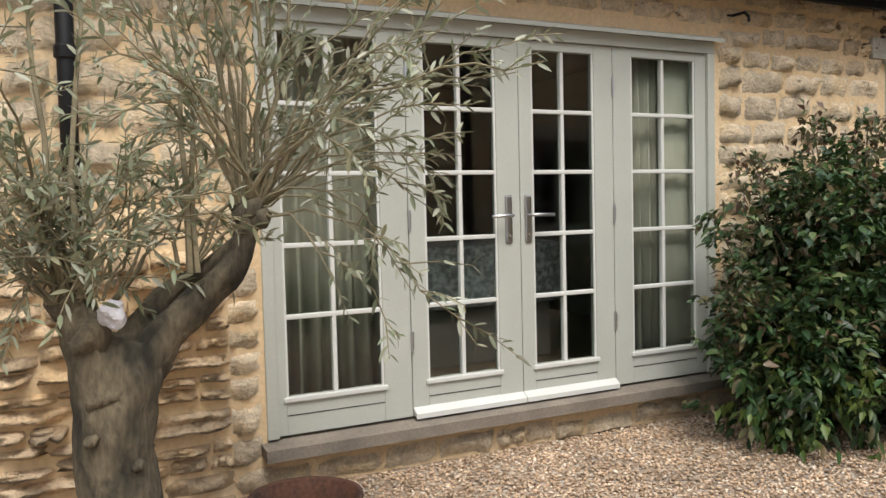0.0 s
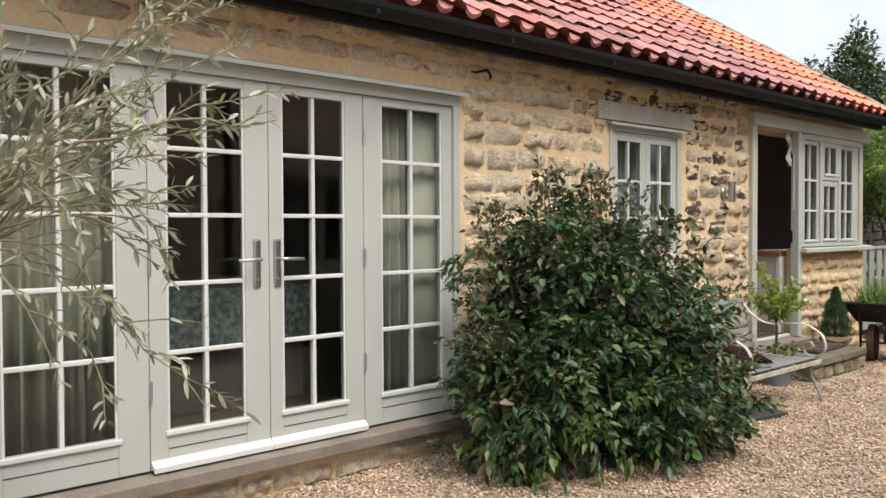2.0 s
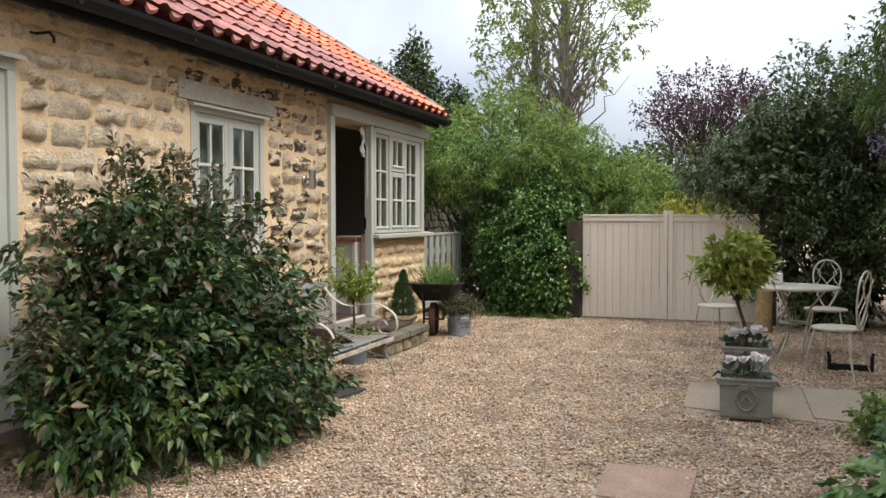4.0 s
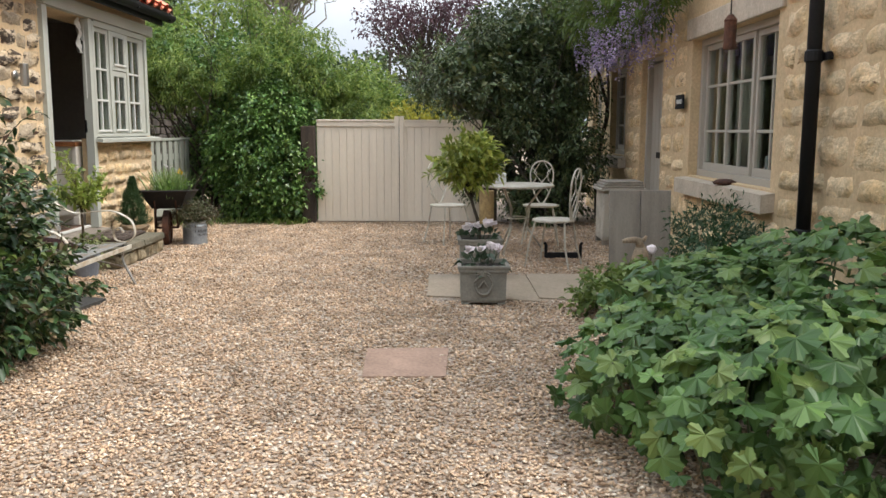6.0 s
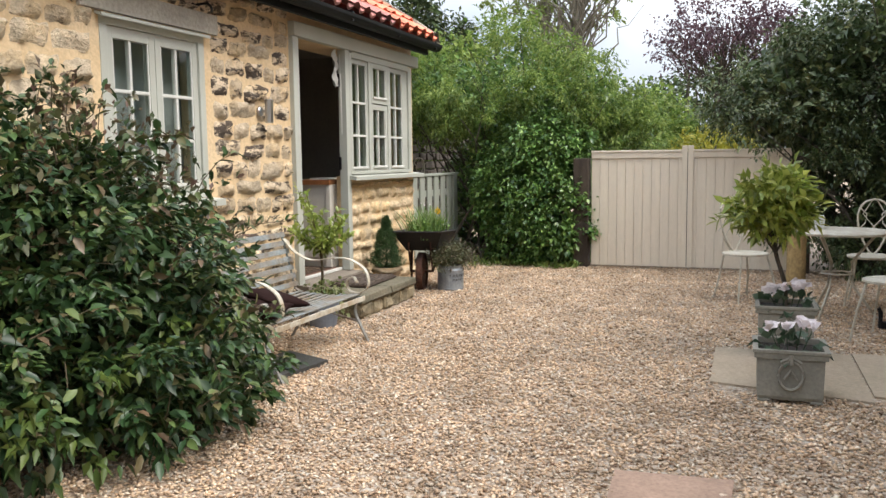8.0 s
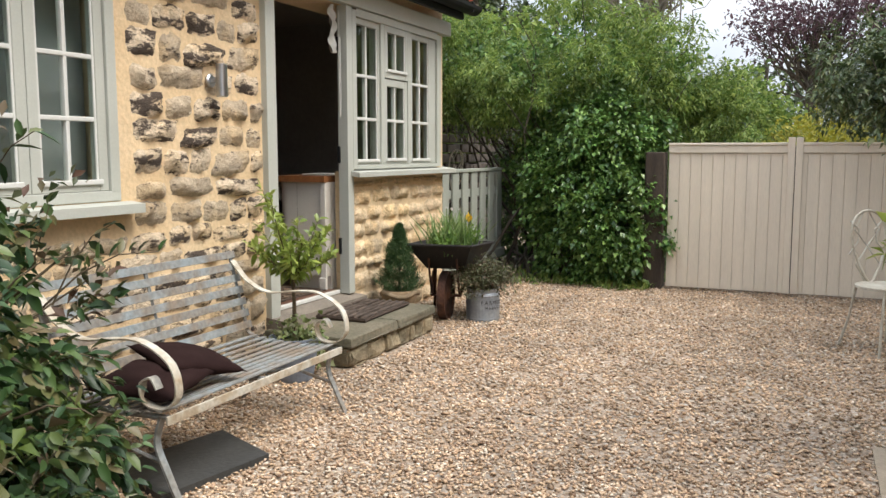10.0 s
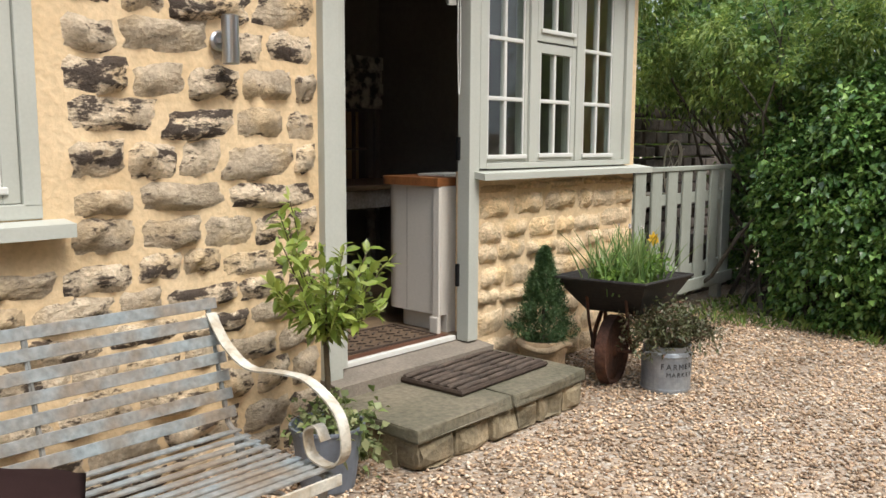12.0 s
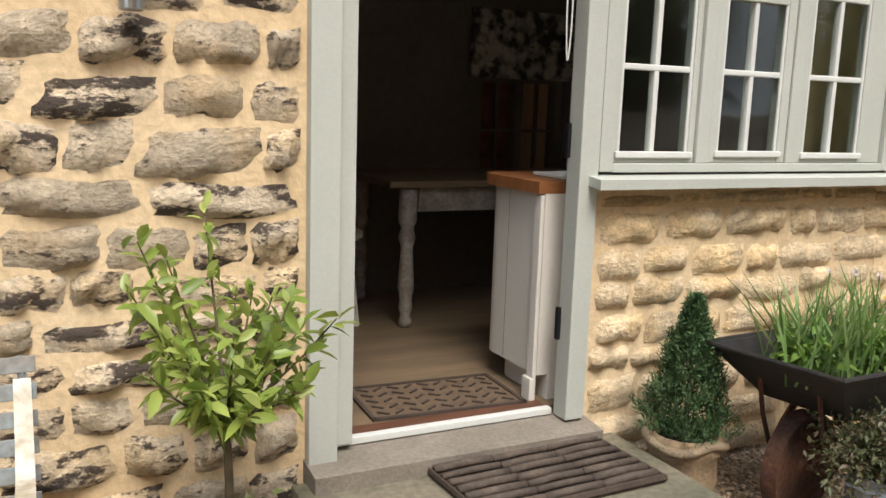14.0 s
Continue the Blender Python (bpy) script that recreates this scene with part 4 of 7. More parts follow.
# bistro table and chairs
IRON = mat("cream_painted_iron", (0.52, 0.50, 0.42), 0.5, var=0.15, scale=12, fine=70, bump=0.15, second=(0.38, 0.33, 0.25))
tb_ = thing("bistro_table", "round cream painted iron bistro table", "table", at=(10.22, -0.60, 0))
part("tabletop", lathe([(0.36, 0.675), (0.385, 0.68), (0.39, 0.695), (0.38, 0.703), (0.30, 0.703)], 36), IRON, tb_, smooth=False)
for k in range(3):
    a = 2 * math.pi * k / 3 + 0.5
    c, s = math.cos(a), math.sin(a)
    part("leg", tube(bmesh.new(), [(0.27 * c, 0.27 * s, 0.675), (0.10 * c, 0.10 * s, 0.45), (0.12 * c, 0.12 * s, 0.25), (0.30 * c, 0.30 * s, 0.0)], 0.011, 8), IRON, tb_, smooth=True)
part("ring", tube(bmesh.new(), [(0.12 * math.cos(a), 0.12 * math.sin(a), 0.36) for a in [2 * math.pi * k / 20 for k in range(20)]], 0.007, 6, closed=True), IRON, tb_)
tin = box(10.30, 10.46, -0.50, -0.36, 0.704, 0.81, bevel=0.008)
tagged(part("table_box", tin, WHITE_BEAD), "small pale box standing on the bistro table", "box")


def bistro_chair(at, rz, label):
    c = thing("bistro_chair", label, "chair", at=at, rz=rz, group="bistro chairs round the table")
    part("seat", lathe([(0.18, 0.415), (0.2, 0.42), (0.2, 0.435), (0.185, 0.44), (0.10, 0.432)], 28), IRON, c)
    for sx in (-1, 1):
        part("leg", tube(bmesh.new(), [(0.13, 0.13 * sx, 0.42), (0.17, 0.17 * sx, 0.22), (0.2, 0.2 * sx, 0)], 0.009, 8), IRON, c)
        part("leg", tube(bmesh.new(), [(-0.15, 0.12 * sx, 0.42), (-0.17, 0.15 * sx, 0.2), (-0.22, 0.18 * sx, 0)], 0.009, 8), IRON, c)
    loop = [(-0.17 - 0.12 * (z - 0.42), y, z) for y, z in [(0.12 * math.cos(t) * (1 + 0.45 * math.sin(t)) , 0.67 + 0.24 * math.sin(t)) for t in [2 * math.pi * k / 28 for k in range(28)]]]
    part("back_hoop", tube(bmesh.new(), loop, 0.009, 8, closed=True), IRON, c)
    for s in (-1, 1):
        pts = [(-0.19 - 0.12 * (z - 0.42), s * y, z) for y, z in ((0.03, 0.44), (0.09, 0.55), (0.0, 0.67), (-0.09, 0.78), (-0.02, 0.9))]
        part("scroll", tube(bmesh.new(), pts, 0.006, 6), IRON, c)
        pts = [(-0.19 - 0.12 * (z - 0.42), s * y, z) for y, z in ((0.14, 0.62), (0.07, 0.70), (0.06, 0.78), (0.12, 0.84))]
        part("scroll", tube(bmesh.new(), pts, 0.006, 6), IRON, c)
    return c


bistro_chair((9.33, -0.87, 0.0), 62, "cream iron bistro chair with a looped back by the table")
bistro_chair((10.86, -0.93, 0.0), 172, "cream iron bistro chair turned towards the table")
bistro_chair((10.85, 0.10, 0.0), 215, "cream iron bistro chair standing before the gate")
for q in ((12.9, 4.45, 25), (13.6, 4.5, 150)):
    c = bistro_chair((q[0], q[1], 0.42), q[2], "cream iron chair seen over the picket fence")
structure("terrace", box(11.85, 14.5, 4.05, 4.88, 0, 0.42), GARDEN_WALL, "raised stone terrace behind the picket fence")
bt = thing("boot_scraper", "black iron boot scraper on the gravel", "boot scraper", at=(9.77, -1.03, 0))
part("blade", box(-0.02, 0.02, -0.17, 0.17, 0.0, 0.06, bevel=0.006), BLACK, bt)
for y in (-0.17, 0.17):
    part("upright", tube(bmesh.new(), [(0, y, 0), (0, y, 0.13), (0, y * 1.1, 0.16)], 0.016, 8), BLACK, bt)
LOGW = mat("pale_log_wood", (0.36, 0.25, 0.11), 0.85, var=0.25, scale=5, fine=40, bump=0.3)
bx = thing("log", "yellowish split log standing by the gate", "log", at=(12.2, -0.40, 0))
b = lathe([(0.098, 0), (0.10, 0.02), (0.094, 0.26), (0.098, 0.49), (0.08, 0.50), (0.02, 0.502)], 14)
for v in b.verts:
    v.co += Vector((0.012 * noise.noise(v.co * 9), 0.012 * noise.noise(v.co * 9 + Vector((3, 0, 0))), 0))
part("body", b, LOGW, bx)

# ---- garden bench ----
BENCH = mat("chipped_grey_blue_paint", (0.215, 0.245, 0.25), 0.6, var=0.3, scale=7, fine=45, bump=0.25, second=(0.20, 0.16, 0.12), spread=0.42)
BENCH_WHITE = mat("chipped_white_paint", (0.52, 0.50, 0.43), 0.6, var=0.2, scale=14, fine=60, bump=0.25, second=(0.36, 0.29, 0.20), spread=0.4)
bn = thing("garden_bench", "old iron garden bench with chipped grey-blue slats and scrolled arms", "bench", at=(7.07, 2.70, 0))
BW = 1.18
for k in range(10):
    y = 0.02 + 0.053 * k
    part("seat_slat", box(-0.02, BW + 0.04, y - 0.014, y + 0.014, 0.345 + 0.02 * math.sin(k / 9 * math.pi) * -1, 0.353 - 0.02 * math.sin(k / 9 * math.pi), bevel=0.002), BENCH, bn)
part("front_rail", box(-0.02, BW + 0.04, -0.022, -0.012, 0.30, 0.335, bevel=0.003), BENCH_WHITE, bn)
for k in range(7):
    z, y = 0.405 + 0.060 * k, 0.535 + 0.0165 * k
    b = box(-0.02, BW + 0.05, -0.005, 0.004, -0.019, 0.019, bevel=0.002)
    bmesh.ops.transform(b, matrix=pose(0, y, z, -15), verts=b.verts)
    part("back_slat", b, BENCH, bn)
for x in (0.0, BW * 0.5, BW + 0.02):
    b = bmesh.new()
    tube(b, [(x, -0.01, 0.325), (x, 0.26, 0.318), (x, 0.48, 0.335), (x, 0.535, 0.37), (x, 0.645, 0.785)], 0.011, 6)
    part("rib", b, BENCH, bn)


def strip(points, width, thick=0.006):
    """A flat iron strip along points in a plane of constant x."""
    b = bmesh.new()
    rings = []
    pts = [Vector(p) for p in points]
    for i, p in enumerate(pts):
        d = (pts[min(i + 1, len(pts) - 1)] - pts[max(i - 1, 0)]).normalized()
        u = Vector((0, -d.z, d.y)) * thick / 2
        w = Vector((width / 2, 0, 0))
        rings.append([b.verts.new(q) for q in (p - w - u, p + w - u, p + w + u, p - w + u)])
    for a, c in zip(rings, rings[1:]):
        for k in range(4):
            b.faces.new((a[k], a[(k + 1) % 4], c[(k + 1) % 4], c[k]))
    b.faces.new(rings[0][::-1])
    b.faces.new(rings[-1])
    bmesh.ops.recalc_face_normals(b, faces=b.faces)
    return b


for x in (0.0, BW + 0.02):
    arm = smooth_path([(x, 0.62, 0.735), (x, 0.53, 0.64), (x, 0.40, 0.585), (x, 0.24, 0.60), (x, 0.10, 0.60), (x, -0.03, 0.53), (x, -0.06, 0.42), (x, 0.0, 0.36), (x, 0.09, 0.37), (x, 0.11, 0.44), (x, 0.06, 0.47), (x, 0.03, 0.43)])
    part("arm", strip(arm, 0.038), BENCH_WHITE, bn, "white painted scrolled iron arm")
    part("leg", strip(smooth_path([(x, 0.02, 0.33), (x, 0.05, 0.22), (x, 0.0, 0.10), (x, -0.05, 0.0)]), 0.03, 0.01), BENCH, bn, "rusty iron leg")
    part("leg", strip(smooth_path([(x, 0.48, 0.335), (x, 0.46, 0.22), (x, 0.52, 0.1), (x, 0.58, 0.0)]), 0.03, 0.01), BENCH, bn, "rusty iron leg")
    part("stretcher", tube(bmesh.new(), [(x, 0.03, 0.15), (x, 0.25, 0.2), (x, 0.48, 0.15)], 0.008, 6), BENCH, bn)
CUSH = mat("dark_brown_cloth", (0.026, 0.014, 0.013), 0.95, var=0.15, scale=10, fine=180, bump=0.2, spec=0.05)


def cushion(at, rx, ry, rz, label):
    b = bmesh.new()
    bmesh.ops.create_grid(b, x_segments=14, y_segments=14, size=0.185)
    top = list(b.verts)
    geo = bmesh.ops.duplicate(b, geom=b.verts[:] + b.faces[:])
    low = [v for v in geo["geom"] if isinstance(v, bmesh.types.BMVert)]
    for vs, s in ((top, 1), (low, -1)):
        for v in vs:
            u, w = v.co.x / 0.185, v.co.y / 0.185
            bulge = max(0.0, (1 - u * u) * (1 - w * w)) ** 0.45
            pull = 1 - 0.10 * (1 - abs(u)) * abs(w) - 0.10 * (1 - abs(w)) * abs(u)
            v.co = Vector((v.co.x * pull, v.co.y * pull, s * 0.048 * bulge + 0.006 * noise.noise(v.co * 14)))
    bmesh.ops.remove_doubles(b, verts=b.verts, dist=0.0008)
    bmesh.ops.recalc_face_normals(b, faces=b.faces)
    ob = tagged(part("cushion", b, CUSH, smooth=True), label, "cushion", group="cushions on the bench")
    ob.matrix_world = pose(*at, rx, ry, rz)
    return ob


cushion((7.22, 2.90, 0.41), 4, -4, 12, "dark brown cushion lying flat on the garden bench")
cushion((7.45, 2.93, 0.44), 6, 12, -20, "dark brown cushion lying over another on the bench")

# wall lamp
lp = thing("wall_lamp", "brushed steel cylinder wall lamp on the barn", "lamp", at=(8.56, WY - 0.085, 1.60))
part("cylinder", lathe([(0.028, 0), (0.032, 0.004), (0.032, 0.176), (0.028, 0.18), (0.02, 0.18)], 20), CHROME, lp, smooth=False)
b = lathe([(0.035, 0), (0.038, 0.012), (0.03, 0.02)], 18)
bmesh.ops.transform(b, matrix=pose(0, 0.085, 0.09, 90), verts=b.verts)
part("wall_plate", b, CHROME, lp)
part("bracket", box(-0.012, 0.012, 0.02, 0.075, 0.08, 0.10, bevel=0.003), CHROME, lp)

# wheelbarrow, bucket, pots
TUB = mat("black_rusted_steel", (0.012, 0.011, 0.011), 0.75, var=0.35, scale=6, fine=50, bump=0.3, second=(0.022, 0.017, 0.014))
wbw = thing("wheelbarrow", "old black wheelbarrow with a rusty iron wheel, planted with daffodils", "wheelbarrow", at=(10.49, 3.13, 0), rz=10)
b = bmesh.new()
outer = [(-0.05, -0.25), (0.72, -0.28), (0.72, 0.28), (-0.05, 0.25)]
inner = [(0.18, -0.15), (0.56, -0.17), (0.56, 0.17), (0.18, 0.15)]
zt = [0.605, 0.56, 0.56, 0.605]
zb = [0.40, 0.37, 0.37, 0.40]
r0 = [b.verts.new((x, y, z)) for (x, y), z in zip(outer, zt)]
r1 = [b.verts.new((x, y, z)) for (x, y), z in zip(inner, zb)]
r2 = [b.verts.new((x * 0.96 + 0.016, y * 0.95, z - 0.004)) for (x, y), z in zip(outer, zt)]
r3 = [b.verts.new((x, y * 0.95, z + 0.012)) for (x, y), z in zip(inner, zb)]
for a, c in ((r1, r0), (r0, r2), (r2, r3)):
    for k in range(4):
        b.faces.new((a[k], a[(k + 1) % 4], c[(k + 1) % 4], c[k]))
b.faces.new(r1[::-1])
b.faces.new(r3)
bmesh.ops.recalc_face_normals(b, faces=b.faces)
part("tub", b, TUB, wbw)
part("rim", tube(bmesh.new(), [(x, y, z) for (x, y), z in zip(outer, zt)], 0.009, 6, closed=True), TUB, wbw)
part("soil", box(0.09, 0.61, -0.17, 0.17, 0.475, 0.525, bevel=0.02), SOIL, wbw)
wl = lathe([(0.03, -0.03), (0.05, -0.02), (0.165, -0.012), (0.175, -0.03), (0.19, -0.03), (0.19, 0.03), (0.175, 0.03), (0.165, 0.012), (0.05, 0.02), (0.03, 0.03)], 32)
bmesh.ops.transform(wl, matrix=pose(0.20, 0, 0.19, 90), verts=wl.verts)
whl = part("wheel", wl, RUST, wbw, "rusty solid iron wheel")
part("axle", tube(bmesh.new(), [(0.20, -0.12, 0.19), (0.20, 0.12, 0.19)], 0.012, 8), RUST, whl)
for s in (-1, 1):
    part("handle", tube(bmesh.new(), smooth_path([(0.19, 0.11 * s, 0.19), (0.28, 0.13 * s, 0.27), (0.46, 0.16 * s, 0.35), (0.68, 0.18 * s, 0.37), (0.86, 0.19 * s, 0.37)]), 0.014, 8), RUST, wbw, "rusty iron handle")
    part("stay", tube(bmesh.new(), [(0.08, 0.11 * s, 0.50), (0.12, 0.11 * s, 0.36), (0.20, 0.11 * s, 0.19)], 0.009, 6), RUST, wbw)
    part("leg", tube(bmesh.new(), [(0.52, 0.165 * s, 0.36), (0.58, 0.19 * s, 0.0)], 0.012, 6), RUST, wbw)
ZINC = mat("galvanised_zinc", (0.36, 0.39, 0.42), 0.42, metal=0.55, var=0.15, scale=9, fine=50, bump=0.1, second=(0.28, 0.31, 0.34))
bk = thing("zinc_bucket", "galvanised zinc bucket with dark lettering and a trailing plant", "bucket", at=(10.80, 2.90, 0))
part("body", lathe([(0.125, 0), (0.13, 0.008), (0.132, 0.02), (0.13, 0.028), (0.132, 0.19), (0.135, 0.2), (0.128, 0.215), (0.122, 0.22), (0.125, 0.24), (0.13, 0.25), (0.122, 0.25), (0.118, 0.2)], 32), ZINC, bk, smooth=False)
for s in (-1, 1):
    part("handle", tube(bmesh.new(), [(0.13 * s, -0.04, 0.215), (0.165 * s, -0.035, 0.225), (0.165 * s, 0.035, 0.225), (0.13 * s, 0.04, 0.215)], 0.006, 6), ZINC, bk)
part("soil", lathe([(0.117, 0.20), (0.10, 0.225), (0.02, 0.23)], 20), SOIL, bk)
INK = mat("dark_ink", (0.03, 0.03, 0.035), 0.7, var=0.1)
for word, z, size in (("FARMERS", 0.135, 0.042), ("MARKET", 0.095, 0.034)):
    for i, chr_ in enumerate(word):
        cu = bpy.data.curves.new("letter", "FONT")
        cu.body, cu.size, cu.align_x, cu.extrude = chr_, size, "CENTER", 0.0006
        a = radians(-118) + (i - (len(word) - 1) / 2) * size * 0.80 / 0.1335
        o = new("letter", cu)
        o.parent = bk
        o.matrix_local = pose(0.1335 * math.cos(a), 0.1335 * math.sin(a), z, 90, 0, math.degrees(a) + 90)
        cu.materials.append(INK)
pt = thing("clay_pot", "buff clay pot tied with sacking, holding a dwarf conifer", "pot", at=(10.39, 3.42, 0))
part("body", lathe([(0.10, 0), (0.115, 0.02), (0.125, 0.10), (0.12, 0.18), (0.135, 0.2), (0.14, 0.25), (0.13, 0.265), (0.115, 0.26), (0.11, 0.22)], 20), mat("sacking_clay", (0.38, 0.27, 0.16), 0.95, var=0.2, scale=9, fine=60, bump=0.5), pt, smooth=True)
part("soil", lathe([(0.11, 0.2), (0.09, 0.235), (0.02, 0.24)], 16), SOIL, pt)
part("cloth_rim", tube(bmesh.new(), [(0.135 * math.cos(a) * (1 + 0.05 * math.sin(5 * a)), 0.135 * math.sin(a) * (1 + 0.05 * math.sin(5 * a)), 0.235 + 0.014 * math.sin(3 * a)) for a in [2 * math.pi * k / 24 for k in range(24)]], 0.02, 6, closed=True), mat("sacking", (0.33, 0.25, 0.16), 0.95, var=0.2, scale=20, fine=150, bump=0.5), pt, smooth=True)
BLUEZ = mat("blue_grey_bucket", (0.20, 0.23, 0.28), 0.5, metal=0.3, var=0.12, scale=6, fine=40, bump=0.1)
bp = thing("grey_bucket", "blue-grey metal bucket holding a young bay tree", "bucket", at=(8.72, 3.25, 0))
part("body", lathe([(0.10, 0), (0.105, 0.01), (0.138, 0.235), (0.146, 0.24), (0.146, 0.252), (0.136, 0.252), (0.13, 0.22)], 28), BLUEZ, bp, smooth=False)
part("soil", lathe([(0.13, 0.20), (0.1, 0.225), (0.02, 0.23)], 18), SOIL, bp)
rb_ = thing("fire_bowl", "rusty brown iron bowl on the gravel", "bowl", at=(2.50, 3.05, 0))
part("bowl", lathe([(0.12, 0), (0.16, 0.02), (0.20, 0.10), (0.215, 0.165), (0.225, 0.172), (0.222, 0.185), (0.205, 0.18), (0.19, 0.11), (0.15, 0.05), (0.05, 0.04)], 32), RUST, rb_, smooth=True)
# draped cord and cloth at the door
cd = smooth_path([(9.95, 3.66, 2.28), (9.945, 3.66, 2.0), (9.94, 3.655, 1.72), (9.955, 3.66, 1.55), (9.965, 3.66, 1.7), (9.96, 3.66, 2.1)])
dc = thing("blind_cord", "white cord and cloth hanging in the kitchen doorway", "cord")
part("cord", tube(bmesh.new(), cd, 0.003, 5), WHITE_BEAD, dc)
clo = bmesh.new()
prev = None
for k in range(12):
    z = 2.32 - 0.03 * k
    w = 0.02 + 0.02 * abs(math.sin(k * 0.9))
    row = [clo.verts.new((9.93 + w * math.cos(a), 3.70 + 0.02 * math.sin(a * 2 + k), z)) for a in (math.pi, math.pi * 0.7, math.pi * 0.3, 0)]
    if prev:
        for j in range(3):
            clo.faces.new((prev[j], prev[j + 1], row[j + 1], row[j]))
    prev = row
part("cloth", clo, WHITE_BEAD, dc, smooth=True)

dpb = thing("downpipe", "black downpipe on the barn wall behind the olive tree", "pipe", at=(1.76, WY - 0.06, 0))
part("pipe", tube(bmesh.new(), [(0, 0, 1.2), (0, 0, 2.45)], 0.035, 12), BLACK, dpb, smooth=True)
part("collar", lathe([(0.036, 0), (0.044, 0.008), (0.044, 0.05), (0.036, 0.06)], 12, at=(0, 0, 1.9)), BLACK, dpb)

# ---- plants ----
def leaf_mat(name, colours, rough=0.45, trans=0.3, spec=0.4):
    """Leaves: each takes one of the colours by chance; a fine mottling over it."""
    m = bpy.data.materials.new(name)
    m.use_nodes = True
    N, L = m.node_tree.nodes, m.node_tree.links
    p = N["Principled BSDF"]
    p.inputs["Roughness"].default_value = rough
    p.inputs["Specular IOR Level"].default_value = spec
    g = N.new("ShaderNodeNewGeometry")
    r = N.new("ShaderNodeValToRGB")
    e = r.color_ramp.elements
    n = len(colours)
    e[0].position, e[0].color = 0.0, (*colours[0], 1)
    e[1].position, e[1].color = 1.0, (*colours[-1], 1)
    for k, c in enumerate(colours[1:-1], 1):
        x = e.new(k / (n - 1))
        x.color = (*c, 1)
    L.new(g.outputs["Random Per Island"], r.inputs["Fac"])
    t = N.new("ShaderNodeTexNoise")
    t.inputs["Scale"].default_value = 3.0
    t.inputs["Detail"].default_value = 5
    L.new(g.outputs["Position"], t.inputs["Vector"])
    mr = N.new("ShaderNodeMapRange")
    mr.inputs[1].default_value, mr.inputs[2].default_value = 0.3, 0.7
    mr.inputs[3].default_value, mr.inputs[4].default_value = 0.7, 1.3
    L.new(t.outputs["Fac"], mr.inputs[0])
    h = N.new("ShaderNodeHueSaturation")
    L.new(r.outputs["Color"], h.inputs["Color"])
    L.new(mr.outputs[0], h.inputs["Value"])
    L.new(h.outputs["Color"], p.inputs["Base Color"])
    tl = N.new("ShaderNodeBsdfTranslucent")
    L.new(h.outputs["Color"], tl.inputs["Color"])
    ms = N.new("ShaderNodeMixShader")
    ms.inputs[0].default_value = trans
    L.new(p.outputs[0], ms.inputs[1])
    L.new(tl.outputs[0], ms.inputs[2])
    L.new(ms.outputs[0], N["Material Output"].inputs["Surface"])
    return m


rng = np.random.default_rng(5)


def unit(v):
    return v / np.maximum(np.linalg.norm(v, axis=-1, keepdims=True), 1e-9)


def leaf_mesh(name, base, way, length, width, material, parent=None, fold=0.18, droop=0.15, kind="", fine=False):
    """One mesh of many folded leaves: base points, directions, lengths and widths (arrays); fine leaves are rounder and curl."""
    n = len(base)
    way = unit(way)
    side = unit(np.cross(way, rng.normal(size=(n, 3)) * 0.5 + np.array([0, 0, 1.0])))
    up = np.cross(side, way)
    L, W = length[:, None], width[:, None]
    mid = base + way * L * 0.45
    down = np.array([0, 0, -1.0]) * L * droop
    if fine:
        m1, m2 = base + way * L * 0.28 + down * 0.05, base + way * L * 0.66 + down * 0.40
        e1, e2 = up * W * fold, up * W * fold * 0.9
        v = np.stack([base, m1, m2, base + way * L + down, m1 + side * W * 0.44 + e1, m2 + side * W * 0.42 + e2, m1 - side * W * 0.44 + e1, m2 - side * W * 0.42 + e2], 1).reshape(-1, 3)
        o = np.arange(n)[:, None, None] * 8
        f = (o + np.array([[0, 1, 4], [0, 6, 1], [1, 2, 5], [1, 5, 4], [1, 6, 7], [1, 7, 2], [2, 3, 5], [2, 7, 3]])[None]).reshape(-1, 3)
    else:
        v = np.stack([base, mid + side * W * 0.5 + up * W * fold, base + way * L + down, mid - side * W * 0.5 + up * W * fold, mid + down * 0.2], 1).reshape(-1, 3)
        o = np.arange(n)[:, None, None] * 5
        f = (o + np.array([[0, 4, 1], [1, 4, 2], [2, 4, 3], [3, 4, 0]])[None]).reshape(-1, 3)
    me = bpy.data.meshes.new(name)
    me.vertices.add(len(v))
    me.vertices.foreach_set("co", v.astype(np.float32).ravel())
    me.loops.add(f.size)
    me.loops.foreach_set("vertex_index", f.astype(np.int32).ravel())
    me.polygons.add(len(f))
    me.polygons.foreach_set("loop_start", np.arange(0, f.size, 3, dtype=np.int32))
    me.materials.append(material)
    me.update()
    me.validate()
    ob = new(name, me)
    if parent:
        ob.parent = parent
    if kind:
        ob["kind"] = kind
    return ob


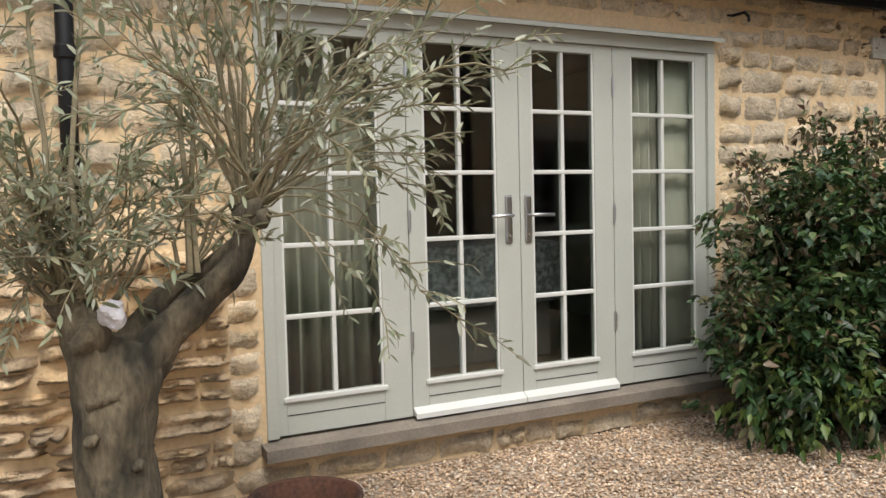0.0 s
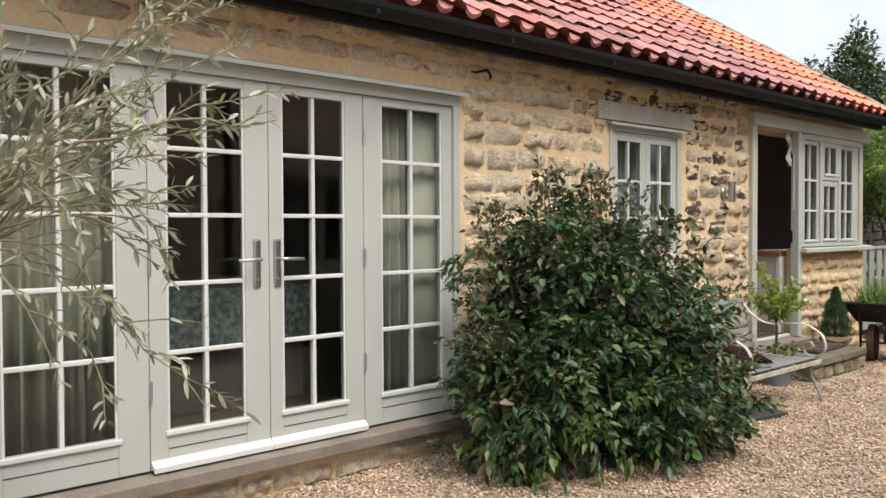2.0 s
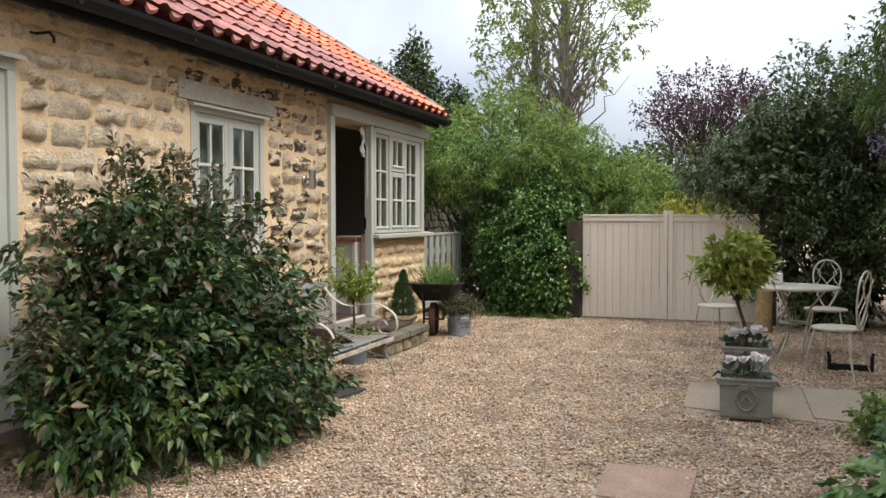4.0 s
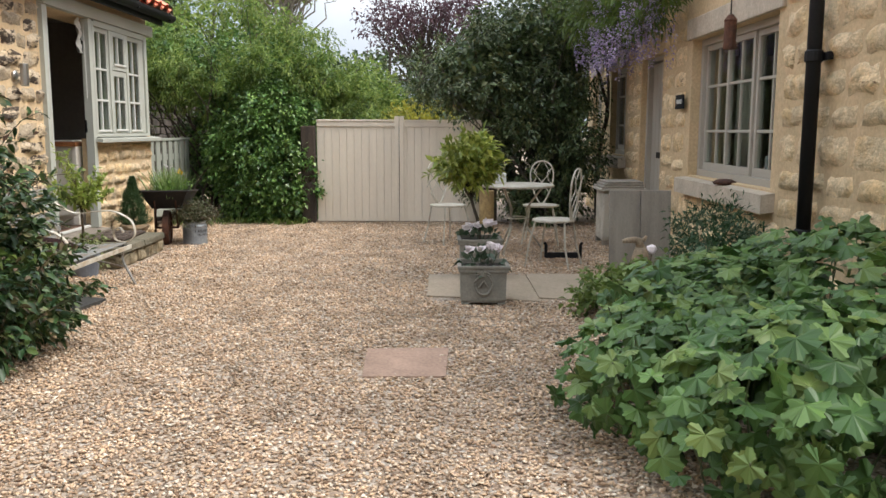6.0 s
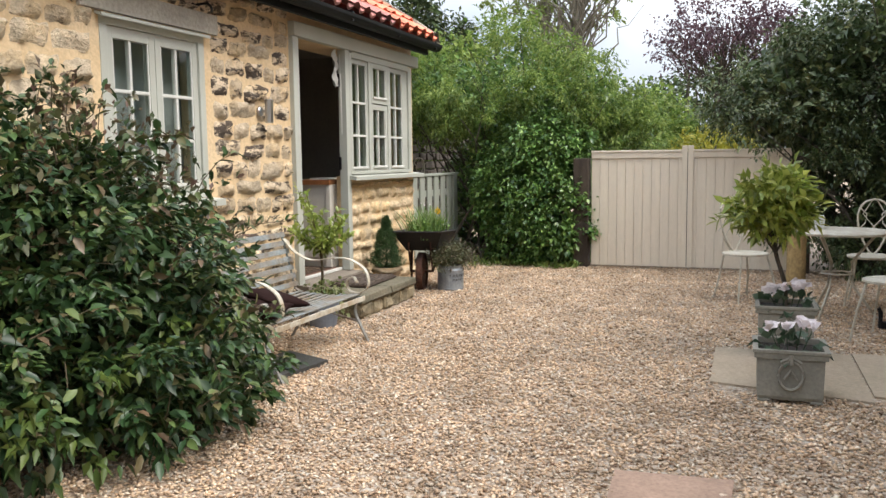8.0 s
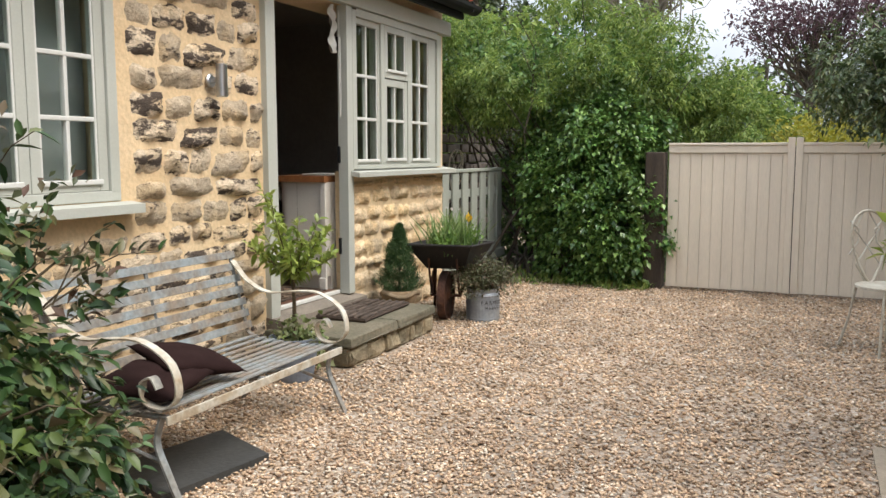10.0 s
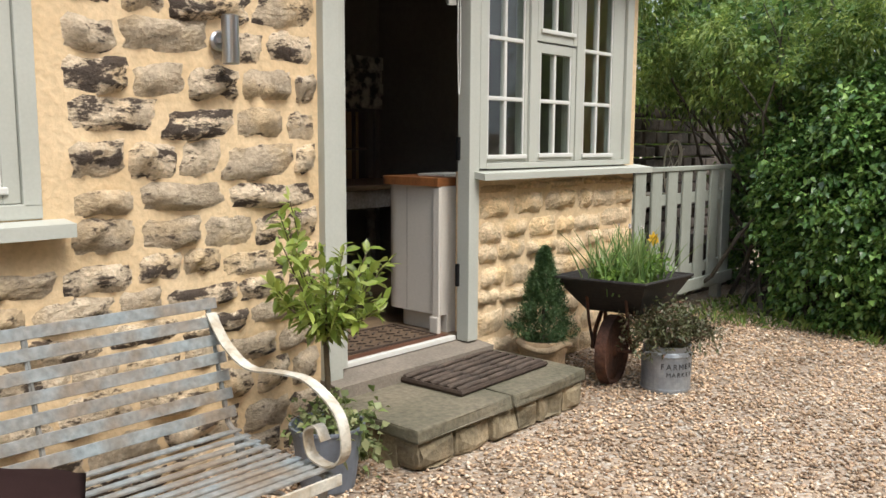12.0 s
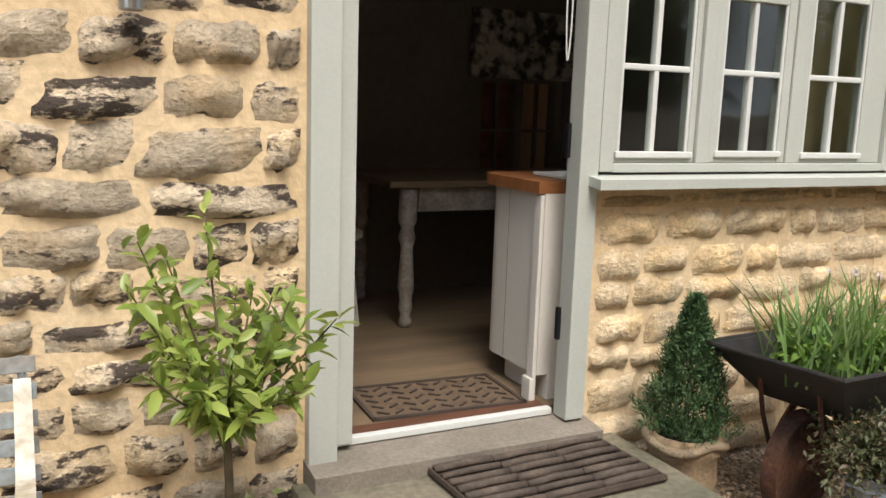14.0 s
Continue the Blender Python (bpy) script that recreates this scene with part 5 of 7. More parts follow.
def lumpy_shell(n, blobs, inner=0.72, lump=0.22, freq=2.2, flat_bottom=None):
    """Points and outward ways on the uneven outer shell of a union of ellipsoids (centre, radii)."""
    vol = np.array([r[0] * r[1] + r[1] * r[2] + r[0] * r[2] for _, r in blobs])
    which = rng.choice(len(blobs), n, p=vol / vol.sum())
    C = np.array([c for c, _ in blobs])[which]
    R = np.array([r for _, r in blobs])[which]
    d = unit(rng.normal(size=(n, 3)))
    k = np.array([noise.noise(Vector((x * freq + w * 3.1, y * freq, z * freq))) for (x, y, z), w in zip(d, which)])
    s = (inner + (1 - inner) * rng.random(n) ** 0.5) * (1 + lump * k)
    p = C + d * R * s[:, None]
    out = unit(d / R)
    keep = np.ones(n, bool)
    if flat_bottom is not None:
        keep = p[:, 2] > flat_bottom
    return p[keep], out[keep]


def sprays(tips, ways, per, spread, reach, up=0.2):
    """Leaves set round short twigs: returns base points and directions."""
    n = len(tips)
    b = np.repeat(tips, per, 0)
    w = np.repeat(ways, per, 0)
    t = np.tile(np.linspace(0, 1, per), n)[:, None]
    b = b + w * (t - 0.6) * reach + rng.normal(size=b.shape) * reach * 0.12
    d = unit(w * 0.5 + rng.normal(size=b.shape) * spread + np.array([0, 0, up]))
    return b, d


def rand(n, a, b):
    return rng.uniform(a, b, n)


def crown(name, blobs, clusters, per, size, aspect, material, parent, spread=0.7, reach=0.12, up=0.1, inner=0.72, lump=0.22, freq=2.2, flat_bottom=0.03, droop=0.2, fold=0.18):
    p, o = lumpy_shell(clusters, blobs, inner, lump, freq, flat_bottom)
    b, d = sprays(p, o, per, spread, reach, up)
    if flat_bottom is not None:
        k = b[:, 2] > flat_bottom - 0.02
        b, d = b[k], d[k]
    ln = rand(len(b), size * 0.6, size * 1.25)
    return leaf_mesh(name, b, d, ln, ln * aspect, material, parent, droop=droop, fold=fold)


def twig_crown(name, blobs, twigs, per, twig, size, aspect, material, parent, hang=0.35, lift=0.1, inner=0.6, lump=0.5, freq=3.2, flat_bottom=0.03, fine=False, wood=None, droop=0.3, tight=0.02):
    """A crown of many leafy twigs: leaves sit in two ranks along each twig and hang a little; the twigs are built too."""
    p, o = lumpy_shell(twigs, blobs, inner, lump, freq, flat_bottom)
    n = len(p)
    w = unit(o + np.array([0, 0, lift]) + rng.normal(size=(n, 3)) * 0.45)
    tl = rand(n, twig * 0.6, twig * 1.3)[:, None]
    side = unit(np.cross(w, np.array([0, 0, 1.0]) + rng.normal(size=(n, 3)) * 0.3))
    P, D = [], []
    for k in range(per):
        t = (k + 0.5) / per
        s = 1 if k % 2 else -1
        q = p + w * tl * (t - 0.75) - np.array([0, 0, 1.0]) * tl * hang * t * t + rng.normal(size=(n, 3)) * tight
        d = w * (0.35 + 0.5 * t) + side * s * (0.95 - 0.6 * t) + np.array([0, 0, -hang]) + rng.normal(size=(n, 3)) * 0.3
        P.append(q)
        D.append(d)
    P, D = np.concatenate(P), np.concatenate(D)
    if flat_bottom is not None:
        k = P[:, 2] > flat_bottom
        P, D = P[k], D[k]
    ln = rand(len(P), size * 0.55, size * 1.2)
    if wood:
        bm = bmesh.new()
        for a, b, l in zip(p[:400], w[:400], tl[:400]):
            tube(bm, [tuple(a - b * l * 0.9), tuple(a + b * l * 0.2 - np.array([0, 0, hang * 0.6]) * l)], 0.003, 4, 0.0015)
        part("twigwork", bm, wood, parent)["kind"] = "stuff"
    return leaf_mesh(name, P, D, ln, ln * aspect, material, parent, droop=droop, fine=fine)


def clumps(blobs, n, r0, r1):
    """Smaller round masses set over the outside of larger ones."""
    p, _ = lumpy_shell(n, blobs, 0.82, 0.35, 2.6)
    return [(tuple(q), (r, r, r * 0.8)) for q, r in zip(p, rand(len(p), r0, r1))]


def branches(bm, start, ends, r0, r1, wobble=0.08, n=6):
    s = Vector(start)
    for e in ends:
        e = Vector(e)
        pts = [s.lerp(e, k / n) + Vector(rng.normal(size=3)) * wobble * (0 if k in (0,) else 1) * (e - s).length * 0.3 for k in range(n + 1)]
        tube(bm, pts, r0, 6, r1)
    return bm


BARK = mat("grey_brown_bark", (0.09, 0.075, 0.055), 0.95, var=0.35, scale=8, fine=50, bump=0.7, stretch=(2, 2, 0.5))
TWIG = mat("brown_twig", (0.12, 0.09, 0.05), 0.9, var=0.3, scale=10, fine=60, bump=0.3)

# big evergreen shrub against the barn
SHRUB = leaf_mat("glossy_evergreen", [(0.014, 0.034, 0.012), (0.022, 0.050, 0.017), (0.030, 0.064, 0.020), (0.036, 0.074, 0.022), (0.050, 0.092, 0.026), (0.095, 0.13, 0.038), (0.13, 0.085, 0.05)], rough=0.42, trans=0.10, spec=0.35)
SHRUB_TIP = leaf_mat("bronze_shoots", [(0.05, 0.085, 0.03), (0.09, 0.09, 0.045), (0.13, 0.07, 0.05), (0.11, 0.13, 0.05)], trans=0.3)
SHRUB_LIME = leaf_mat("lime_foliage", [(0.08, 0.13, 0.028), (0.12, 0.16, 0.034), (0.05, 0.10, 0.025)], trans=0.3)
sh = thing("evergreen_shrub", "large glossy dark evergreen shrub with bronze shoots against the barn", "shrub", at=(0, 0, 0))
sb = [((5.75, 3.0, 0.78), (0.78, 0.55, 0.72)), ((5.14, 2.95, 0.40), (0.42, 0.42, 0.42)), ((5.34, 3.05, 0.64), (0.54, 0.46, 0.52)), ((6.25, 2.98, 0.62), (0.62, 0.52, 0.62)), ((5.85, 2.82, 0.40), (0.78, 0.50, 0.42)), ((6.0, 2.55, 0.34), (0.62, 0.36, 0.36)), ((5.65, 3.2, 1.15), (0.62, 0.4, 0.42)), ((6.1, 3.15, 1.08), (0.55, 0.4, 0.42))]
sb_in = [(c, (r[0] * 0.72, r[1] * 0.72, r[2] * 0.75)) for c, r in sb]
twig_crown("foliage", sb, 900, 22, 0.22, 0.068, 0.50, SHRUB, sh, hang=0.25, inner=0.70, lump=0.75, freq=3.0, fine=True, wood=TWIG, droop=0.22)
crown("inner_foliage", sb_in, 900, 6, 0.08, 0.5, SHRUB, sh, spread=0.9, reach=0.2, up=-0.1, inner=0.45, lump=0.3)
# long arching shoots that break the outline
p_, o_ = lumpy_shell(70, sb, 0.97, 0.45, 3.0, 0.45)
o_ = unit(o_ + np.array([-0.05, -0.1, 0.45]) + rng.normal(size=o_.shape) * 0.35)
P, D = [], []
bm = bmesh.new()
for a_, w_ in zip(p_, o_):
    reach_ = rng.uniform(0.16, 0.34)
    arc = [a_ + w_ * reach_ * t - np.array([0, 0, 0.10]) * t * t for t in (-0.5, 0.0, 0.5, 1.0)]
    tube(bm, [tuple(q) for q in arc], 0.0035, 4, 0.0015)
    for k in range(9):
        t = k / 8
        P.append(a_ + w_ * reach_ * t - np.array([0, 0, 0.10]) * t * t)
        D.append(w_ * 0.5 + rng.normal(size=3) * 0.6 - np.array([0, 0, 0.2]))
ln = rand(len(P), 0.045, 0.085)
leaf_mesh("arching_foliage", np.array(P), np.array(D), ln, ln * 0.42, SHRUB, sh, fine=True)
part("arching_branchwork", bm, TWIG, sh)["kind"] = "stuff"
crown("shoot_foliage", [((5.75, 3.1, 1.22), (0.8, 0.45, 0.42)), ((6.2, 3.0, 1.02), (0.65, 0.45, 0.48)), ((5.25, 3.1, 0.92), (0.5, 0.4, 0.42))], 200, 7, 0.06, 0.42, SHRUB_TIP, sh, spread=0.5, reach=0.2, up=0.5, inner=0.92, flat_bottom=0.9)
crown("lime_foliage", [((5.05, 2.95, 0.32), (0.28, 0.35, 0.28)), ((5.35, 2.62, 0.3), (0.3, 0.2, 0.28)), ((6.15, 2.55, 0.45), (0.35, 0.2, 0.3))], 80, 7, 0.07, 0.5, SHRUB_LIME, sh, up=-0.3, inner=0.9, droop=0.35)
bm = bmesh.new()
pts, _ = lumpy_shell(46, sb, 0.7)
for q in pts:
    a = Vector((5.75 + rng.normal() * 0.1, 3.15 + rng.normal() * 0.06, 0.0))
    branches(bm, a, [q], 0.016, 0.004, 0.12)
for q in ((4.72, 2.95, 0.86), (5.55, 3.2, 1.72), (5.05, 3.2, 1.38), (6.0, 3.1, 1.62), (6.9, 2.9, 0.85), (5.9, 3.1, 1.68)):
    branches(bm, (q[0] * 0.5 + 2.87, 3.1, q[2] * 0.55), [q], 0.007, 0.003, 0.05)
part("branchwork", bm, TWIG, sh)
for q in ((4.72, 2.95, 0.86), (5.55, 3.2, 1.68), (5.05, 3.2, 1.36), (6.0, 3.1, 1.58), (6.9, 2.9, 0.85), (5.9, 3.1, 1.62)):
    crown("shoot_foliage", [(q, (0.10, 0.08, 0.12))], 12, 6, 0.06, 0.45, SHRUB_TIP, sh, up=0.3, reach=0.1)

# olive tree
OLIVE = leaf_mat("olive_leaf", [(0.14, 0.165, 0.09), (0.20, 0.22, 0.13), (0.28, 0.29, 0.19), (0.42, 0.42, 0.33), (0.15, 0.18, 0.095), (0.33, 0.31, 0.19)], rough=0.45, trans=0.25)
OBARK = mat("olive_bark", (0.135, 0.108, 0.068), 0.95, var=0.45, scale=7, fine=55, bump=1.0, second=(0.028, 0.025, 0.016), spread=0.35, stretch=(1.2, 1.2, 0.5))
OTWIG = mat("olive_twig", (0.25, 0.21, 0.125), 0.85, var=0.25, scale=8, fine=60, bump=0.2)
ot = thing("olive_tree", "old pollarded olive tree with grey-green leaves before the barn wall", "tree", at=(0, 0, 0))
OY = 2.40
bm = bmesh.new()


def limb(bm, pts, radii, seg=14, rough=0.12):
    P = smooth_path(pts, 5)
    n = len(P)
    rings = []
    for i, p in enumerate(P):
        d = (P[min(i + 1, n - 1)] - P[max(i - 1, 0)]).normalized()
        u = d.cross(Vector((0, 1, 0.2))).normalized()
        w = u.cross(d)
        f = i / (n - 1) * (len(radii) - 1)
        k = min(int(f), len(radii) - 2)
        r = radii[k] + (radii[k + 1] - radii[k]) * (f - k)
        ring = []
        for s in range(seg):
            a = 2 * math.pi * s / seg
            q = u * math.cos(a) + w * math.sin(a)
            rr = r * (1 + rough * 1.6 * noise.noise(Vector((q.x * 1.7 + 5, q.y * 1.7, p.z * 3))) + rough * noise.noise(p * 14 + q * 2))
            ring.append(bm.verts.new(p + q * rr))
        rings.append(ring)
    for a, b in zip(rings, rings[1:]):
        for s in range(seg):
            bm.faces.new((a[s], a[(s + 1) % seg], b[(s + 1) % seg], b[s]))
    bm.faces.new(rings[0][::-1])
    bm.faces.new(rings[-1])


limb(bm, [(1.775, OY, 0.0), (1.77, OY, 0.35), (1.765, OY, 0.65), (1.775, OY, 0.86), (1.80, OY, 0.95)], [0.135, 0.108, 0.104, 0.112, 0.075], 20, 0.16)
limb(bm, [(1.79, OY, 0.80), (1.90, OY - 0.02, 0.955), (2.01, OY - 0.03, 1.055), (2.09, OY - 0.05, 1.14), (2.135, OY - 0.05, 1.28)], [0.075, 0.052, 0.043, 0.038, 0.030], 14, 0.18)
limb(bm, [(1.80, OY + 0.05, 0.90), (1.90, OY + 0.06, 1.04), (2.02, OY + 0.04, 1.12), (2.13, OY, 1.21)], [0.06, 0.034, 0.026, 0.024], 12, 0.2)
limb(bm, [(1.745, OY - 0.02, 0.80), (1.70, OY - 0.02, 0.94), (1.66, OY, 1.05)], [0.085, 0.062, 0.036], 14, 0.2)
for cx, cy, cz, r in ((2.14, OY - 0.05, 1.29, 0.042), (2.165, OY - 0.06, 1.265, 0.034), (2.12, OY - 0.03, 1.31, 0.028), (1.655, OY, 1.06, 0.048), (1.70, OY - 0.06, 0.97, 0.05), (1.69, OY - 0.095, 0.70, 0.018), (1.80, OY - 0.10, 0.62, 0.016)):
    limb(bm, [(cx - r, cy, cz - r * 0.6), (cx, cy, cz), (cx + r * 0.8, cy, cz + r * 0.7)], [r * 0.5, r, r * 0.4], 10, 0.35)
part("trunk", bm, OBARK, ot, smooth=True)
HEADS = [((2.15, OY - 0.05, 1.31), 24), ((1.655, OY, 1.08), 21), ((1.99, OY, 1.13), 4), ((1.74, OY + 0.03, 1.0), 6)]
bm = bmesh.new()
LP, LD, LS = [], [], []


def leafy(pts, first, step):
    """Leaves in pairs along a shoot, from a share of its length on."""
    total = sum((b - a).length for a, b in zip(pts, pts[1:]))
    run, nxt = 0.0, total * first
    for a, b in zip(pts, pts[1:]):
        seg = (b - a).length
        d = (b - a).normalized()
        while nxt < run + seg:
            q = a.lerp(b, (nxt - run) / seg)
            sd = d.cross(Vector(rng.normal(size=3))).normalized()
            for sgn in (-1, 1):
                if rng.random() < 0.8:
                    LP.append(tuple(q))
                    LD.append(tuple(d * rng.uniform(0.5, 1.0) + sd * sgn * rng.uniform(0.4, 0.9)))
                    LS.append(rng.uniform(0.030, 0.056))
            nxt += step * rng.uniform(0.7, 1.4)
        run += seg


def shoot(s0, e, sag, r, first=0.42, step=0.036, sides=4):
    s0, e = Vector(s0), Vector(e)
    n = 9
    pts = [s0.lerp(e, k / n) + Vector((0, 0, sag * math.sin(math.pi * k / n))) + Vector(rng.normal(size=3)) * 0.010 * (k > 0) for k in range(n + 1)]
    tube(bm, pts, r, 5, 0.0016)
    leafy(pts, first, step)
    for _ in range(sides):
        k = int(rng.integers(3, n))
        d = (pts[k] - pts[k - 1]).normalized()
        w = (d + Vector(rng.normal(size=3)) * 0.6).normalized() * rng.uniform(0.09, 0.24)
        side_ = [pts[k], pts[k] + w * 0.5 + Vector((0, 0, 0.01)), pts[k] + w]
        tube(bm, side_, 0.0026, 4, 0.001)
        leafy(side_, 0.25, 0.027)


for (cx, cy, cz), n in HEADS:
    for _ in range(n):
        a, tilt, ln = rng.uniform(0, 2 * math.pi), rng.uniform(0.05, 1.5), rng.uniform(0.45, 1.1)
        d = Vector((math.cos(a) * tilt, math.sin(a) * tilt * 0.7, 1.0)).normalized() * ln
        shoot((cx + rng.normal() * 0.02, cy, cz), (cx + d.x, cy + d.y, cz + d.z * (1 - 0.35 * tilt)), 0.10 * tilt, rng.uniform(0.004, 0.008))
# sprays that hang low round the fork, thick upright rods, and long shoots across the doors
for _ in range(24):
    shoot((rng.uniform(1.6, 1.75), OY - 0.03, 1.06), (rng.uniform(1.25, 1.98), OY + rng.uniform(-0.4, 0.25), rng.uniform(0.98, 1.45)), 0.10, 0.004, 0.25, 0.02, 3)
for ex, ez, sx, sz in ((1.985, 2.2, 1.99, 1.12), (1.96, 2.3, 1.97, 1.12), (2.06, 2.4, 2.12, 1.31), (2.14, 2.4, 2.14, 1.32), (2.24, 2.35, 2.16, 1.31), (2.34, 2.2, 2.19, 1.30), (1.56, 2.3, 1.65, 1.07), (1.72, 2.35, 1.68, 1.07)):
    shoot((sx, OY - 0.03, sz), (ex, OY + rng.uniform(-0.08, 0.1), ez), 0.02, 0.011, 0.5, 0.03, 5)
ACROSS = [(3.00, 2.0, 1.80), (2.85, 2.05, 1.92), (2.72, 2.05, 2.05), (2.90, 2.1, 1.68), (2.75, 2.1, 1.60), (2.62, 2.0, 1.48), (2.60, 2.05, 1.25), (2.45, 2.0, 0.93), (2.52, 2.1, 1.06), (2.70, 2.0, 0.90), (2.66, 2.1, 1.36), (2.40, 2.05, 1.15), (2.95, 2.2, 2.1), (2.55, 2.0, 1.75), (2.45, 2.1, 1.9), (2.80, 2.1, 2.2), (2.36, 1.95, 1.35)]
for e in ACROSS:
    shoot((2.16, OY - 0.05, 1.30), e, rng.uniform(0.05, 0.2), 0.0045, 0.5, 0.03, 4)
part("twigwork", bm, OTWIG, ot)
LS = np.array(LS)
leaf_mesh("foliage", np.array(LP), np.array(LD), LS, LS * 0.27, OLIVE, ot, droop=0.08, fine=True)
rag = bmesh.new()
bmesh.ops.create_icosphere(rag, subdivisions=3, radius=0.036)
for v in rag.verts:
    v.co *= 1 + 0.5 * noise.noise(v.co * 40)
ro = tagged(part("paper_scrap", rag, mat("white_paper", (0.6, 0.58, 0.6), 0.8, var=0.1), smooth=False), "crumpled white paper caught in the fork of the olive tree", "paper")
ro.matrix_world = pose(1.757, OY - 0.10, 1.03)

# hedge by the gate: ivy below, a golden-green shrub above
IVY = leaf_mat("ivy_leaf", [(0.035, 0.085, 0.024), (0.07, 0.15, 0.038), (0.11, 0.21, 0.05), (0.16, 0.27, 0.065), (0.22, 0.33, 0.09)], rough=0.3, trans=0.25)
FRESH = leaf_mat("fresh_green_leaf", [(0.07, 0.13, 0.03), (0.12, 0.19, 0.042), (0.18, 0.255, 0.055), (0.27, 0.33, 0.08), (0.08, 0.15, 0.034)], rough=0.5, trans=0.45)
hg = thing("ivy_hedge", "dense ivy-covered hedge beside the gate", "hedge", at=(0, 0, 0))
hb = [((13.35, 2.55, 0.75), (0.7, 0.72, 0.95)), ((13.7, 2.95, 1.0), (0.7, 0.62, 0.95)), ((13.05, 2.35, 0.6), (0.45, 0.5, 0.75)), ((13.4, 2.5, 1.4), (0.6, 0.6, 0.5)), ((14.5, 3.45, 0.8), (0.6, 0.7, 0.95))]
twig_crown("foliage", hb, 3400, 17, 0.15, 0.054, 0.82, IVY, hg, hang=0.32, inner=0.9, lump=0.34, freq=3.4, droop=0.3, tight=0.035)
bm = bmesh.new()
pts, _ = lumpy_shell(40, hb, 0.7)
for q in pts:
    branches(bm, (13.35 + rng.normal() * 0.2, 2.9 + rng.normal() * 0.4, 0), [q], 0.02, 0.006, 0.1)
part("branchwork", bm, BARK, hg)
fs = thing("golden_shrub", "tall fresh green arching shrub above the hedge", "shrub", at=(0, 0, 0))
fb = [((13.9, 3.05, 2.15), (0.9, 1.1, 0.75)), ((14.05, 2.2, 2.0), (0.8, 0.8, 0.65)), ((14.2, 4.4, 2.32), (0.95, 0.95, 0.60)), ((14.5, 1.75, 1.6), (0.7, 0.55, 0.5)), ((13.6, 2.75, 1.75), (0.62, 0.75, 0.42))]
twig_crown("foliage", clumps(fb, 75, 0.24, 0.42), 2300, 24, 0.20, 0.056, 0.40, FRESH, fs, hang=0.3, inner=0.85, lump=0.35, freq=3.0, droop=0.3, tight=0.03)
crown("inner_foliage", [(c, (r[0] * 0.75, r[1] * 0.75, r[2] * 0.75)) for c, r in fb], 900, 6, 0.10, 0.5, IVY, fs, spread=0.8, reach=0.2, inner=0.5)
bm = bmesh.new()
pts, _ = lumpy_shell(60, fb, 0.85)
for q in pts:
    branches(bm, (13.9 + rng.normal() * 0.2, 3.0 + rng.normal() * 0.3, 0), [q], 0.022, 0.004, 0.1)
part("branchwork", bm, BARK, fs)

# dark bush beyond the table
DARKG = leaf_mat("dark_laurel_leaf", [(0.028, 0.048, 0.020), (0.046, 0.076, 0.030), (0.070, 0.105, 0.040), (0.10, 0.135, 0.05), (0.16, 0.17, 0.07)], rough=0.4, trans=0.2)
db = thing("dark_bush", "tall dark evergreen bush behind the bistro table", "bush", at=(0, 0, 0))
dbb = [((13.0, -1.15, 0.85), (0.7, 0.75, 0.95)), ((13.2, -0.42, 1.95), (0.9, 0.85, 0.62)), ((13.5, -1.2, 2.35), (0.9, 0.8, 0.65)), ((13.0, -1.36, 1.5), (0.6, 0.36, 0.8)), ((13.0, -1.45, 0.6), (0.6, 0.36, 0.65))]
twig_crown("foliage", clumps(dbb, 70, 0.24, 0.42), 2000, 22, 0.18, 0.058, 0.48, DARKG, db, hang=0.25, inner=0.85, lump=0.35, freq=3.0, droop=0.3, tight=0.03)
crown("inner_foliage", [(c, (r[0] * 0.78, r[1] * 0.78, r[2] * 0.78)) for c, r in dbb], 1500, 6, 0.12, 0.55, DARKG, db, spread=0.8, reach=0.2, inner=0.55)
bm = bmesh.new()
pts, _ = lumpy_shell(50, dbb, 0.8)
for q in pts:
    branches(bm, (12.8 + rng.normal() * 0.15, -1.3 + rng.normal() * 0.15, 0), [q], 0.02, 0.005, 0.1)
part("branchwork", bm, BARK, db)

# broad-leaved plant in the foreground
LOBED = leaf_mat("lobed_leaf", [(0.035, 0.085, 0.020), (0.058, 0.125, 0.030), (0.080, 0.160, 0.038), (0.11, 0.195, 0.05), (0.17, 0.23, 0.06)], rough=0.42, trans=0.25)
an = thing("anemone_clump", "lush clump of broad lobed green leaves by the house", "plant", at=(0, 0, 0))


def lobed_leaves(name, pts, ways, size, material, parent):
    """Broad five-lobed, toothed leaves, each a small fan of faces."""
    out = []
    prof = []
    for k in range(31):
        a = -2.5 + 5.0 * k / 30
        r = (0.70 + 0.30 * (0.5 + 0.5 * math.cos(2 * math.pi * a)) ** 0.8 - 0.085 * (k % 2)) * (1 - 0.06 * abs(a))
        prof.append((r * math.sin(a), r * math.cos(a)))
    verts, faces = [], []
    for p, w, s in zip(pts, ways, size):
        n = Vector(w).normalized()
        f = Vector((rng.normal(), rng.normal(), -0.5))
        f = (f - n * f.dot(n)).normalized()
        r = n.cross(f)
        o = len(verts)
        c = Vector(p)
        verts.append(tuple(c))
        for x, y in prof:
            rr = math.hypot(x, y)
            dip = -0.30 * rr * rr + 0.13 * rr * math.cos(2 * math.pi * math.atan2(x, y)) + 0.03 * rng.normal() * rr
            verts.append(tuple(c + (r * x + f * y + n * dip) * s))
        for k in range(len(prof) - 1):
            faces.append((o, o + 1 + k, o + 2 + k))
    return raw(name, verts, faces, material, parent)


